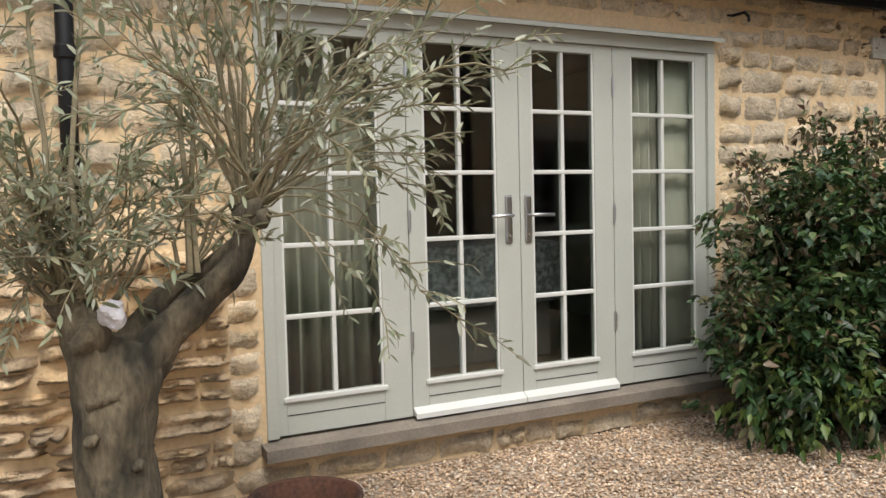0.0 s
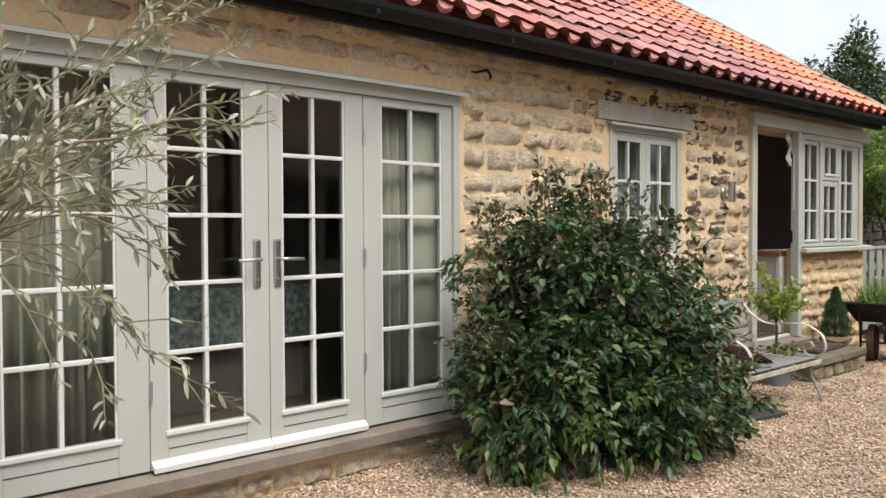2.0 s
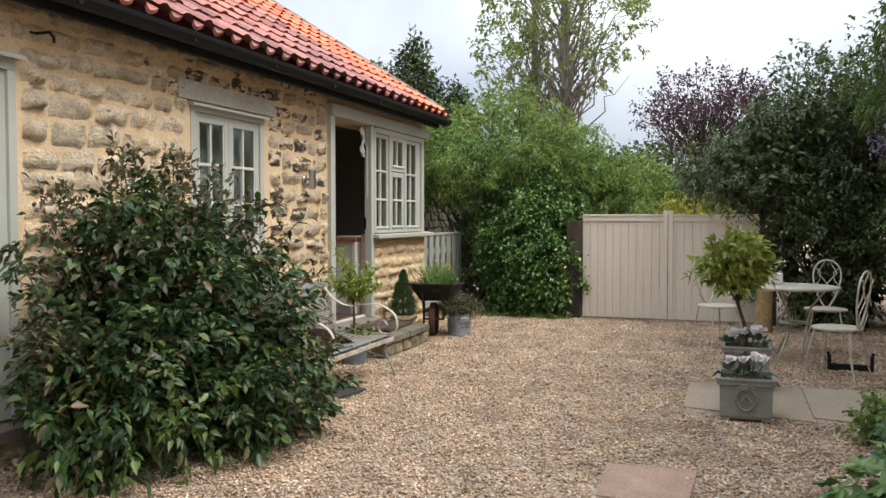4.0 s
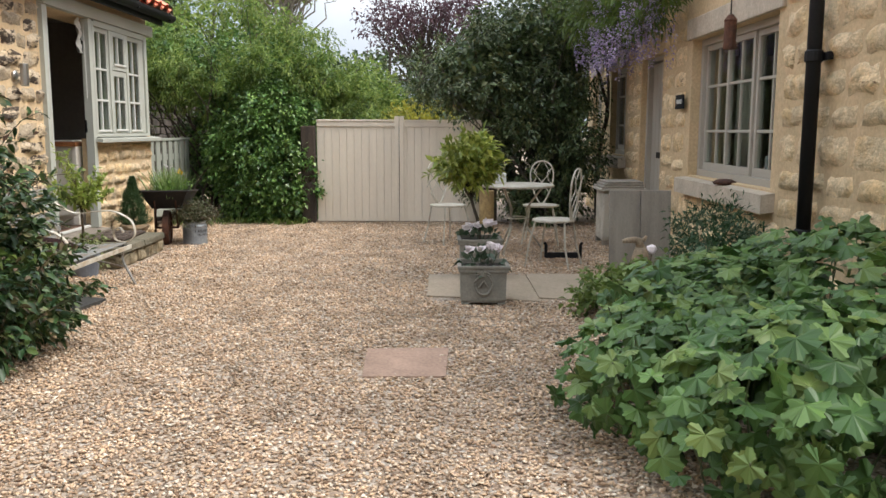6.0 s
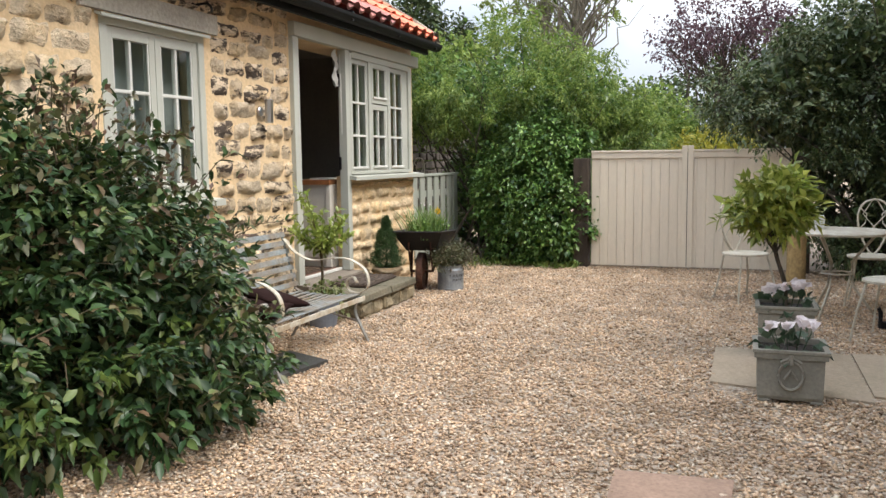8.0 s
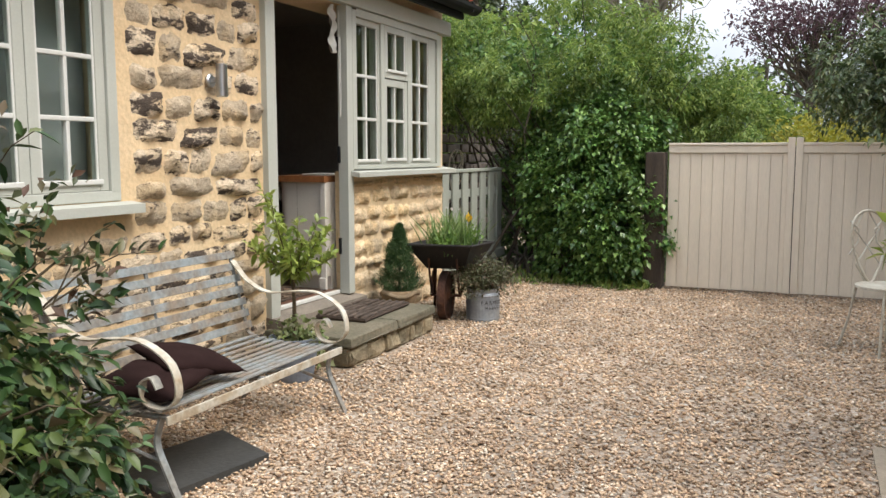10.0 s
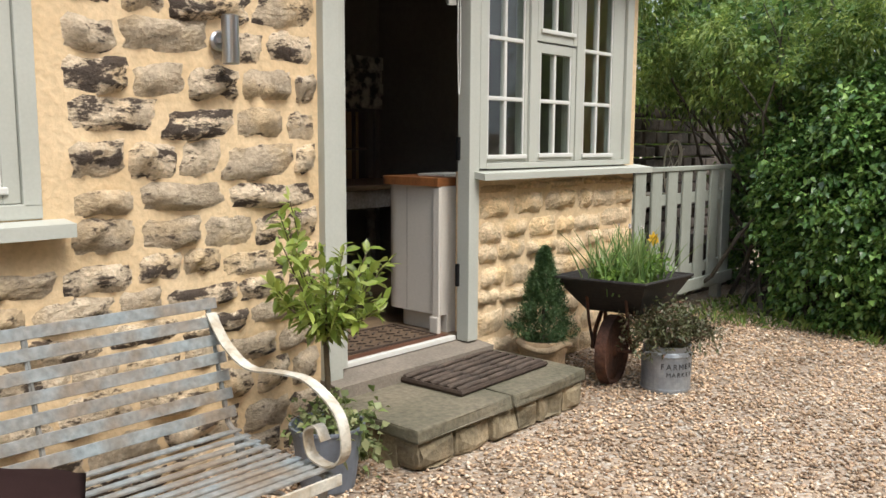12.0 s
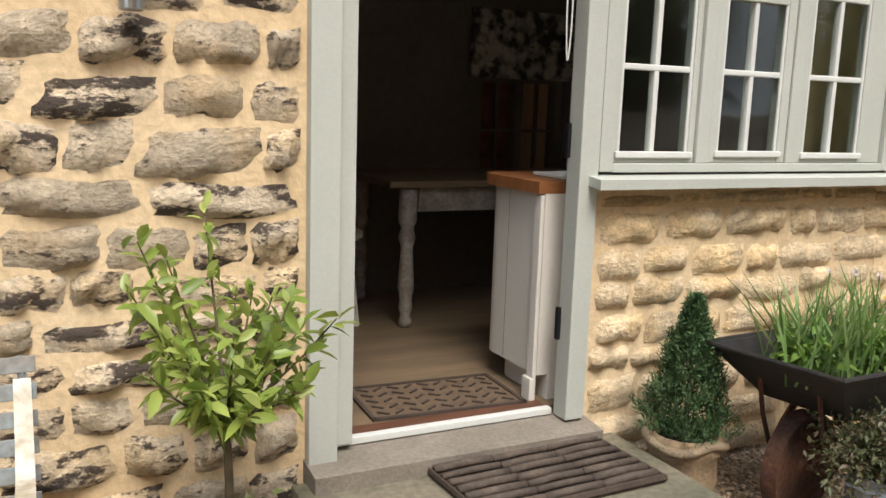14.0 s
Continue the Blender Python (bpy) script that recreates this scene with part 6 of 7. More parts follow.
ab = [((5.0, -0.95, 0.22), (0.85, 0.62, 0.35)), ((5.7, -1.25, 0.28), (0.8, 0.6, 0.38)), ((6.35, -1.60, 0.26), (0.6, 0.45, 0.32)), ((4.5, -1.25, 0.26), (0.7, 0.7, 0.42)), ((5.3, -1.75, 0.42), (1.3, 0.5, 0.42))]
p, o = lumpy_shell(2600, ab, 0.55, 0.25, 2.0, 0.05)
o = unit(o * 0.55 + np.array([-0.2, 0.12, 0.6]) + rng.normal(size=o.shape) * 0.38)
lobed_leaves("foliage", p, o, rand(len(p), 0.045, 0.10), LOBED, an)
bm = bmesh.new()
for q in p[:220]:
    branches(bm, (q[0] * 0.8 + 1.05, q[1] * 0.8 - 0.26, 0), [q], 0.005, 0.003, 0.06, 4)
part("branchwork", bm, mat("green_stem", (0.09, 0.12, 0.05), 0.7, var=0.2), an)
RUE = leaf_mat("fine_green_leaf", [(0.03, 0.07, 0.03), (0.045, 0.09, 0.04), (0.06, 0.11, 0.05)], trans=0.3)
fn_ = thing("feathery_plant", "feathery dark green plant under the house window", "plant", at=(0, 0, 0))
crown("foliage", [((7.7, -1.85, 0.40), (0.55, 0.30, 0.36)), ((7.2, -1.8, 0.32), (0.4, 0.3, 0.3))], 700, 8, 0.06, 0.25, RUE, fn_, up=0.4, inner=0.5)
lowp = thing("lady_mantle", "low yellow-green leafy plant with a white flower", "plant", at=(0, 0, 0))
crown("foliage", [((7.15, -0.98, 0.12), (0.30, 0.28, 0.20)), ((7.35, -1.3, 0.14), (0.3, 0.3, 0.22))], 420, 6, 0.055, 0.7, leaf_mat("yellow_green_leaf", [(0.12, 0.19, 0.04), (0.20, 0.26, 0.07), (0.08, 0.14, 0.035)], trans=0.35), lowp, inner=0.5)
part("stalk", tube(bmesh.new(), [(7.25, -1.25, 0.2), (7.25, -1.27, 0.43)], 0.004, 5), TWIG, lowp)
PETAL = mat("white_petal", (0.86, 0.79, 0.80), 0.7, var=0.08, scale=30, fine=90, bump=0.05, trans=0.3)
fl = bmesh.new()
bmesh.ops.create_icosphere(fl, subdivisions=2, radius=0.035, matrix=Matrix.Translation((7.25, -1.27, 0.45)))
for v in fl.verts:
    v.co += Vector((1, 1, 0.6)) * 0.012 * noise.noise(v.co * 60)
part("flower", fl, PETAL, lowp)

# standard tree and cyclamen in the planters
LAUREL = leaf_mat("yellow_green_laurel", [(0.12, 0.17, 0.03), (0.20, 0.26, 0.045), (0.30, 0.34, 0.07), (0.40, 0.42, 0.10), (0.15, 0.20, 0.04)], rough=0.35, trans=0.35)
stt = thing("standard_tree", "clipped yellow-green standard tree on a thin stem", "tree", at=(8.68, -0.15, 0.32))
crown("foliage", [((0, 0.11, 0.68), (0.22, 0.25, 0.17)), ((0, 0.08, 0.58), (0.19, 0.25, 0.11)), ((0, 0.06, 0.78), (0.13, 0.15, 0.13))], 170, 9, 0.10, 0.36, LAUREL, stt, up=0.3, inner=0.45, lump=0.5, flat_bottom=0.36)
bm = bmesh.new()
tube(bm, smooth_path([(0, 0, -0.04), (0.01, 0.01, 0.15), (0, 0.06, 0.32), (0, 0.10, 0.5)]), 0.016, 8, 0.012)
branches(bm, (0, 0.07, 0.36), [(0.1, 0.24, 0.6), (-0.12, 0.16, 0.62), (0.05, -0.04, 0.6), (-0.05, 0.2, 0.7), (0.02, 0.08, 0.75)], 0.009, 0.003)
part("trunk", bm, BARK, stt)
CYC = leaf_mat("cyclamen_leaf", [(0.03, 0.06, 0.03), (0.05, 0.085, 0.045), (0.08, 0.11, 0.07)], trans=0.2)


def cyclamen(at, z):
    c = thing("cyclamen", "white cyclamen in bloom in a square planter", "flower", at=(at[0], at[1], z), group="white cyclamen in the planters")
    p, o = lumpy_shell(70, [((0, 0, 0.03), (0.17, 0.17, 0.07))], 0.4, 0.2, 2, -0.02)
    lf = rand(len(p), 0.05, 0.075)
    leaf_mesh("foliage", p, o + np.array([0, 0, 0.2]), lf, lf * 0.9, CYC, c)
    for cx, cy in ((-0.06, 0.10), (-0.05, 0.02), (-0.02, -0.11), (0.05, -0.06), (0.04, 0.08), (-0.1, -0.05)):
        hz = rng.uniform(0.09, 0.14)
        part("stalk", tube(bmesh.new(), [(cx * 0.6, cy * 0.6, 0.0), (cx, cy, hz)], 0.003, 4), CYC, c)
        p = np.repeat(np.array([[cx, cy, hz]]), 7, 0) + rng.normal(size=(7, 3)) * 0.008
        d = np.array([[math.cos(a) * 0.6, math.sin(a) * 0.6, 0.8] for a in np.linspace(0, 6.0, 7)])
        leaf_mesh("flower", p, d, rand(7, 0.055, 0.07), rand(7, 0.055, 0.075), PETAL, c)


cyclamen((7.64, -0.13), 0.266)
cyclamen((8.68, -0.15), 0.32)

# plants at the barn door
BAYL = leaf_mat("bay_leaf", [(0.16, 0.23, 0.04), (0.23, 0.31, 0.06), (0.31, 0.38, 0.08), (0.40, 0.46, 0.13), (0.11, 0.18, 0.035)], rough=0.33, trans=0.4)
bt_ = thing("bay_tree", "young bay tree with a bare stem and fresh green leaves", "tree", at=(8.72, 3.25, 0.23))
bm = bmesh.new()
tube(bm, [(0, 0, -0.02), (0.005, 0, 0.2), (0.0, 0.005, 0.38)], 0.013, 8, 0.010)
tp, tw = [], []
for k in range(22):
    a = k * 2.4
    el = rng.uniform(0.05, 1.15)
    ln = rng.uniform(0.20, 0.36) * (1.2 if el > 0.9 else 1)
    z0 = rng.uniform(0.33, 0.40)
    d = Vector((math.cos(a) * math.cos(el), math.sin(a) * math.cos(el), math.sin(el)))
    s = Vector((0, 0, z0))
    pts = [s + d * ln * t + Vector((0, 0, 0.08 * t * t)) for t in (0, 0.35, 0.7, 1)]
    tube(bm, pts, 0.005, 5, 0.002)
    for q0, q1 in zip(pts, pts[1:]):
        for f in (0.3, 0.65, 1.0):
            tp.append(tuple(q0.lerp(q1, f)))
            tw.append(tuple((q1 - q0).normalized()))
part("trunk", bm, TWIG, bt_)
b, d = sprays(np.array(tp), np.array(tw), 4, 0.7, 0.04, 0.15)
ln = rand(len(b), 0.042, 0.085)
leaf_mesh("foliage", b, d, ln, ln * 0.40, BAYL, bt_, droop=0.15, fine=True)
ivp = thing("trailing_ivy", "variegated ivy trailing over the grey bucket", "plant", at=(8.72, 3.25, 0.22))
crown("foliage", [((0.02, -0.02, 0.03), (0.15, 0.14, 0.07)), ((0.15, -0.03, -0.07), (0.05, 0.08, 0.10))], 95, 6, 0.038, 0.8, leaf_mat("pale_ivy", [(0.10, 0.15, 0.045), (0.17, 0.22, 0.07), (0.34, 0.35, 0.18), (0.12, 0.17, 0.05)], trans=0.3), ivp, inner=0.4, flat_bottom=None)
part("stem", branches(bmesh.new(), (0, 0, 0.0), [(0.16, -0.05, -0.14), (0.12, -0.12, 0.02), (-0.11, -0.09, 0.03), (0.05, 0.12, 0.06), (-0.08, 0.10, 0.05)], 0.003, 0.0015), TWIG, ivp)
CON = leaf_mat("conifer_green", [(0.03, 0.065, 0.025), (0.05, 0.10, 0.034), (0.085, 0.145, 0.05)], rough=0.6, trans=0.1)
cf = thing("dwarf_conifer", "small conical dark green dwarf conifer in a pot", "conifer", at=(10.39, 3.42, 0.23))
n = 2800
t = rng.random(n) ** 0.95
a = rng.uniform(0, 2 * math.pi, n)
r = 0.16 * (1 - t) ** 0.75 * (0.6 + 0.5 * rng.random(n)) * np.minimum(1, t * 6 + 0.55)
r *= np.array([1 + 0.55 * noise.noise(Vector((math.cos(x) * 2.2, math.sin(x) * 2.2, y * 7))) for x, y in zip(a, t)])
p = np.stack([r * np.cos(a), r * np.sin(a), 0.02 + 0.50 * t], 1)
w = unit(np.stack([np.cos(a), np.sin(a), np.full(n, 0.9)], 1))
b, d = sprays(p, w, 7, 0.5, 0.03, 0.2)
ln = rand(len(b), 0.014, 0.028)
leaf_mesh("foliage", b, d, ln, ln * 0.22, CON, cf, droop=0)
part("trunk", tube(bmesh.new(), [(0, 0, -0.02), (0, 0, 0.5)], 0.012, 6, 0.004), BARK, cf)
BLADE = leaf_mat("narcissus_blade", [(0.10, 0.18, 0.05), (0.14, 0.24, 0.07), (0.2, 0.29, 0.10), (0.28, 0.30, 0.12)], rough=0.4, trans=0.3)
nar = thing("daffodils", "tufts of upright daffodil leaves with one yellow bloom in the wheelbarrow", "flower", at=(10.49, 3.13, 0.515), rz=10)
n = 260
u = rng.random(n)
base = np.stack([np.where(u < 0.7, rng.normal(0.22, 0.07, n), rng.normal(0.50, 0.05, n)), rng.normal(0, 0.08, n), np.zeros(n)], 1)
verts, faces = [], []
for q in base:
    ln, wd = rng.uniform(0.18, 0.36), rng.uniform(0.003, 0.0065)
    le = np.array([rng.normal() * 0.22, rng.normal() * 0.22, 1.0])
    sd = np.array([rng.normal(), rng.normal(), 0])
    sd /= np.linalg.norm(sd)
    o = len(verts)
    for k in range(5):
        tt = k / 4
        c = q + le * ln * tt + np.array([le[0], le[1], -0.25 * abs(le[0] + le[1])]) * 0.5 * ln * tt ** 2
        for s in (-1, 1):
            verts.append(tuple(c + sd * s * wd * (1 - tt ** 3 * 0.9)))
    for k in range(4):
        faces.append((o + 2 * k, o + 2 * k + 1, o + 2 * k + 3, o + 2 * k + 2))
raw("leaf_tuft", verts, faces, BLADE, nar)["kind"] = "stuff"
YEL = mat("daffodil_yellow", (0.75, 0.48, 0.03), 0.6, var=0.1, scale=40, fine=90, bump=0.05, trans=0.3)
for (x, y, z), m_, s in (((0.50, -0.12, 0.26), YEL, 1.3), ((0.48, 0.02, 0.33), PETAL, 0.45), ((0.3, 0.02, 0.35), PETAL, 0.3), ((0.55, -0.03, 0.32), PETAL, 0.4)):
    part("stalk", tube(bmesh.new(), [(x - 0.02, y, 0), (x, y, z)], 0.0035, 5), BLADE, nar)
    p = np.repeat(np.array([[x, y, z]]), 9, 0)
    d = np.array([[-0.5 + 0.3 * math.sin(k), math.cos(k * 0.7) * 0.9, math.sin(k * 0.7) * 0.9] for k in range(9)])
    leaf_mesh("bloom", p, d, rand(9, 0.03, 0.042) * s, rand(9, 0.022, 0.03) * s, m_, nar, droop=0)
lt = thing("lime_foliage", "bright lime leaves spilling from the wheelbarrow", "plant", at=(10.49, 3.13, 0.515), rz=10)
crown("foliage", [((0.42, -0.10, 0.09), (0.14, 0.09, 0.05)), ((0.17, 0, 0.08), (0.08, 0.10, 0.05))], 130, 6, 0.05, 0.5, leaf_mat("bright_lime_leaf", [(0.12, 0.22, 0.03), (0.18, 0.28, 0.05), (0.08, 0.16, 0.03)], trans=0.4), lt, inner=0.4, flat_bottom=None)
hb_ = thing("heather", "bushy olive-green plant growing in the zinc bucket", "plant", at=(10.82, 2.90, 0.22))
crown("foliage", [((0.0, 0, 0.12), (0.22, 0.20, 0.12)), ((0.16, -0.08, 0.08), (0.15, 0.14, 0.08)), ((-0.12, 0.05, 0.1), (0.14, 0.14, 0.1))], 620, 8, 0.03, 0.4, leaf_mat("olive_sprig", [(0.05, 0.065, 0.025), (0.08, 0.09, 0.035), (0.12, 0.12, 0.06), (0.16, 0.10, 0.07)], trans=0.2), hb_, inner=0.35, up=0.4, flat_bottom=None)
bm = bmesh.new()
branches(bm, (0, 0, -0.02), [(rng.normal() * 0.12, rng.normal() * 0.1, rng.uniform(0.1, 0.2)) for _ in range(24)], 0.003, 0.001)
part("branchwork", bm, TWIG, hb_)
# low green verge at the hedge's foot, small plant by the shrub
vg = thing("verge_plants", "low grass and ivy at the foot of the hedge", "plants", at=(0, 0, 0), kind="stuff")
p = np.stack([rand(1400, 12.3, 13.5), rand(1400, 1.95, 3.7), np.zeros(1400)], 1)
p = p[(p[:, 0] - 12.55) > (3.0 - p[:, 1]) * 0.10 + 0.08 * np.sin(p[:, 1] * 5)]
w = unit(rng.normal(size=p.shape) * 0.45 + np.array([0, 0, 1.0]))
ln = rand(len(p), 0.06, 0.16)
leaf_mesh("grass", p, w, ln, ln * 0.16, FRESH, vg, droop=0.3)
fp = thing("bench_side_plant", "small leafy plant growing beside the bench", "plant", at=(0, 0, 0))
crown("foliage", [((6.95, 3.2, 0.22), (0.22, 0.2, 0.26))], 120, 7, 0.07, 0.5, SHRUB_LIME, fp, inner=0.4)

# wisteria on the house
WLEAF = leaf_mat("wisteria_leaf", [(0.06, 0.10, 0.02), (0.09, 0.14, 0.03), (0.13, 0.17, 0.035)], trans=0.4)
WFLO = leaf_mat("wisteria_bloom", [(0.28, 0.21, 0.40), (0.38, 0.30, 0.50), (0.48, 0.41, 0.58), (0.55, 0.50, 0.62)], rough=0.7, trans=0.35)
ws = thing("wisteria", "old wisteria with hanging lilac blossom on the house", "climber", at=(0, 0, 0))
bm = bmesh.new()
tube(bm, smooth_path([(13.9, HY + 0.14, 0), (13.95, HY + 0.15, 0.6), (13.75, HY + 0.13, 1.1), (13.2, HY + 0.16, 1.5), (13.35, HY + 0.2, 1.8), (13.9, HY + 0.22, 2.35), (12.6, HY + 0.25, 2.5), (10.6, HY + 0.3, 2.5), (9.6, HY + 0.25, 2.55)]), 0.035, 8, 0.018)
tube(bm, smooth_path([(13.2, HY + 0.16, 1.5), (12.95, HY + 0.2, 1.75), (12.9, HY + 0.25, 2.2), (12.9, HY + 0.3, 2.6)]), 0.022, 8, 0.012)
part("trunk", bm, BARK, ws)
wbl = [((12.0, HY + 0.45, 2.55), (1.0, 0.42, 0.36)), ((10.6, HY + 0.4, 2.6), (1.2, 0.36, 0.34)), ((13.2, HY + 0.5, 2.75), (1.0, 0.5, 0.6)), ((11.3, HY + 0.35, 3.2), (1.8, 0.45, 0.6))]
crown("foliage", wbl, 1500, 7, 0.085, 0.35, WLEAF, ws, up=-0.3, reach=0.2, inner=0.6, droop=0.4)
P, D, S = [], [], []
for k in range(170):
    c = wbl[k % 4][0]
    x, y = c[0] + rng.uniform(-0.9, 0.9), HY + rng.uniform(0.15, 0.75)
    zt = c[2] + rng.uniform(-0.4, 0.0)
    ln = rng.uniform(0.22, 0.42)
    m = 46
    t = rng.random(m)
    rr = 0.055 * (1 - t) ** 0.6
    a = rng.uniform(0, 6.28, m)
    P.append(np.stack([x + rr * np.cos(a), y + rr * np.sin(a), zt - ln * t], 1))
    D.append(np.stack([np.cos(a), np.sin(a), -0.4 + 0 * a], 1))
P, D = np.concatenate(P), np.concatenate(D)
ln = rand(len(P), 0.02, 0.034)
leaf_mesh("blossom", P, D, ln, ln * 0.8, WFLO, ws)

# trees beyond the gate
def far_tree(name, at, height, trunk, blobs, clusters, size, material, label, bark=BARK, category="tree", aspect=0.6, per=6, inner=0.3, limbs=40, reach=0.5):
    t = thing(name, label, category, at=at)
    bm = bmesh.new()
    tube(bm, smooth_path([(0, 0, 0), (0.1, 0.05, height * 0.3), (-0.1, 0.1, height * 0.6), (0, 0, height * 0.92)]), trunk, 10, trunk * 0.25)
    p, o = lumpy_shell(limbs, blobs, 0.6)
    for q in p:
        z = min(max(q[2] * 0.62, height * 0.15), height * 0.85)
        branches(bm, (0, 0, z), [q], trunk * 0.17, trunk * 0.03, 0.14)
    part("trunk", bm, bark, t)
    crown("crown", blobs, clusters, per, size, aspect, material, t, spread=0.8, reach=reach, up=0.1, inner=inner, lump=0.35, freq=2.5, flat_bottom=0.3)
    return t


AIRY = leaf_mat("spring_leaf", [(0.15, 0.21, 0.05), (0.2, 0.26, 0.07), (0.26, 0.31, 0.10)], trans=0.5)
COPPER = leaf_mat("copper_leaf", [(0.07, 0.04, 0.05), (0.10, 0.055, 0.07), (0.14, 0.085, 0.095)], trans=0.4)
GREYBARK = mat("pale_ash_bark", (0.22, 0.20, 0.16), 0.95, var=0.25, scale=3, fine=30, bump=0.4)
far_tree("ash_tree", (31, 5.4, 0), 15, 0.24, [((0, 0.4, 6.8), (2.6, 2.7, 1.6)), ((0, 2.3, 7.0), (1.6, 1.3, 2.0)), ((0, -1.4, 8.2), (2.0, 1.5, 2.0)), ((0, 0.2, 10.5), (3.0, 3.4, 3.5)), ((0, 2.2, 5.0), (1.4, 1.4, 1.0))], 430, 0.17, AIRY, "tall ash tree with thin spring leaves", bark=GREYBARK, limbs=90, inner=0.5, per=15, reach=0.42)
far_tree("ash_tree", (33, 6.9, 0), 14, 0.24, [((0, 0, 8.5), (2.5, 2.0, 3.0)), ((0, -0.5, 5.5), (2.0, 1.6, 1.2))], 200, 0.17, AIRY, "second thin-leaved ash tree behind the gate", bark=GREYBARK, limbs=60, per=14, reach=0.42)
far_tree("copper_tree", (27, 0.7, 0), 5.0, 0.20, [((0, 0, 4.7), (1.6, 1.9, 0.9)), ((0, 1.0, 4.1), (1.2, 1.0, 0.7)), ((0, -0.9, 4.4), (1.2, 1.1, 0.8))], 560, 0.12, COPPER, "copper-leaved tree with open branches", limbs=80, per=9, reach=0.35)
far_tree("cypress", (34, 12.2, 0), 8.3, 0.2, [((0, 0, 4.2), (1.0, 1.2, 4.0)), ((0.5, -1.6, 3.4), (0.9, 0.9, 3.0)), ((0, 1.6, 3.8), (1.0, 1.0, 3.4))], 3600, 0.30, DARKG, "dark green conical trees in the distance", inner=0.75, aspect=0.35)
far_tree("garden_tree", (19, 1.9, 0), 2.7, 0.08, [((0, 0, 1.75), (1.2, 1.0, 0.85)), ((0, -0.9, 1.3), (1.0, 0.7, 0.6))], 1500, 0.10, FRESH, "light green shrubby tree behind the gate", reach=0.25)
GOLD = leaf_mat("golden_leaf", [(0.28, 0.27, 0.03), (0.36, 0.33, 0.05), (0.2, 0.22, 0.03)], trans=0.4)
far_tree("golden_bush", (17, 0.55, 0), 1.7, 0.05, [((0, 0, 1.35), (0.8, 0.7, 0.45))], 500, 0.08, GOLD, "golden leaved bush just behind the gate", reach=0.15, category="bush")
far_tree("garden_tree", (22, -2.4, 0), 5.0, 0.15, [((0, 0, 3.2), (2.0, 2.0, 1.9)), ((0, 1.6, 2.4), (1.4, 1.2, 1.2))], 2600, 0.14, DARKG, "dark green leafy tree beyond the house", reach=0.3)
far_tree("garden_tree", (20, 5.0, 0), 4.2, 0.12, [((0, 0, 2.5), (1.8, 2.4, 1.6)), ((0, 2.5, 2.2), (1.5, 2, 1.5))], 2400, 0.13, FRESH, "green leafy tree behind the hedge", reach=0.3)
for k in range(8):
    y = -26 + 9.5 * k + rng.uniform(-2, 2)
    far_tree("distant_tree", (52 + rng.uniform(-5, 9), y, 0), 6, 0.25, [((0, 0, 3.0), (3.0, 5.0, 2.6)), ((0, 3, 2.4), (2.6, 3.6, 2.2))], 1500, 0.34, [DARKG, FRESH, IVY][k % 3], "distant green tree line", limbs=10, reach=0.6, inner=0.6)
for k in range(5):
    far_tree("yard_tree", (-14 + rng.uniform(-2, 2), -12 + 7 * k, 0), 7, 0.2, [((0, 0, 4.2), (2.8, 3.6, 2.9)), ((0, 2, 3.2), (2.4, 3.0, 2.4))], 1300, 0.3, DARKG if k % 2 else FRESH, "leafy tree closing the yard", limbs=10, reach=0.5, inner=0.6)

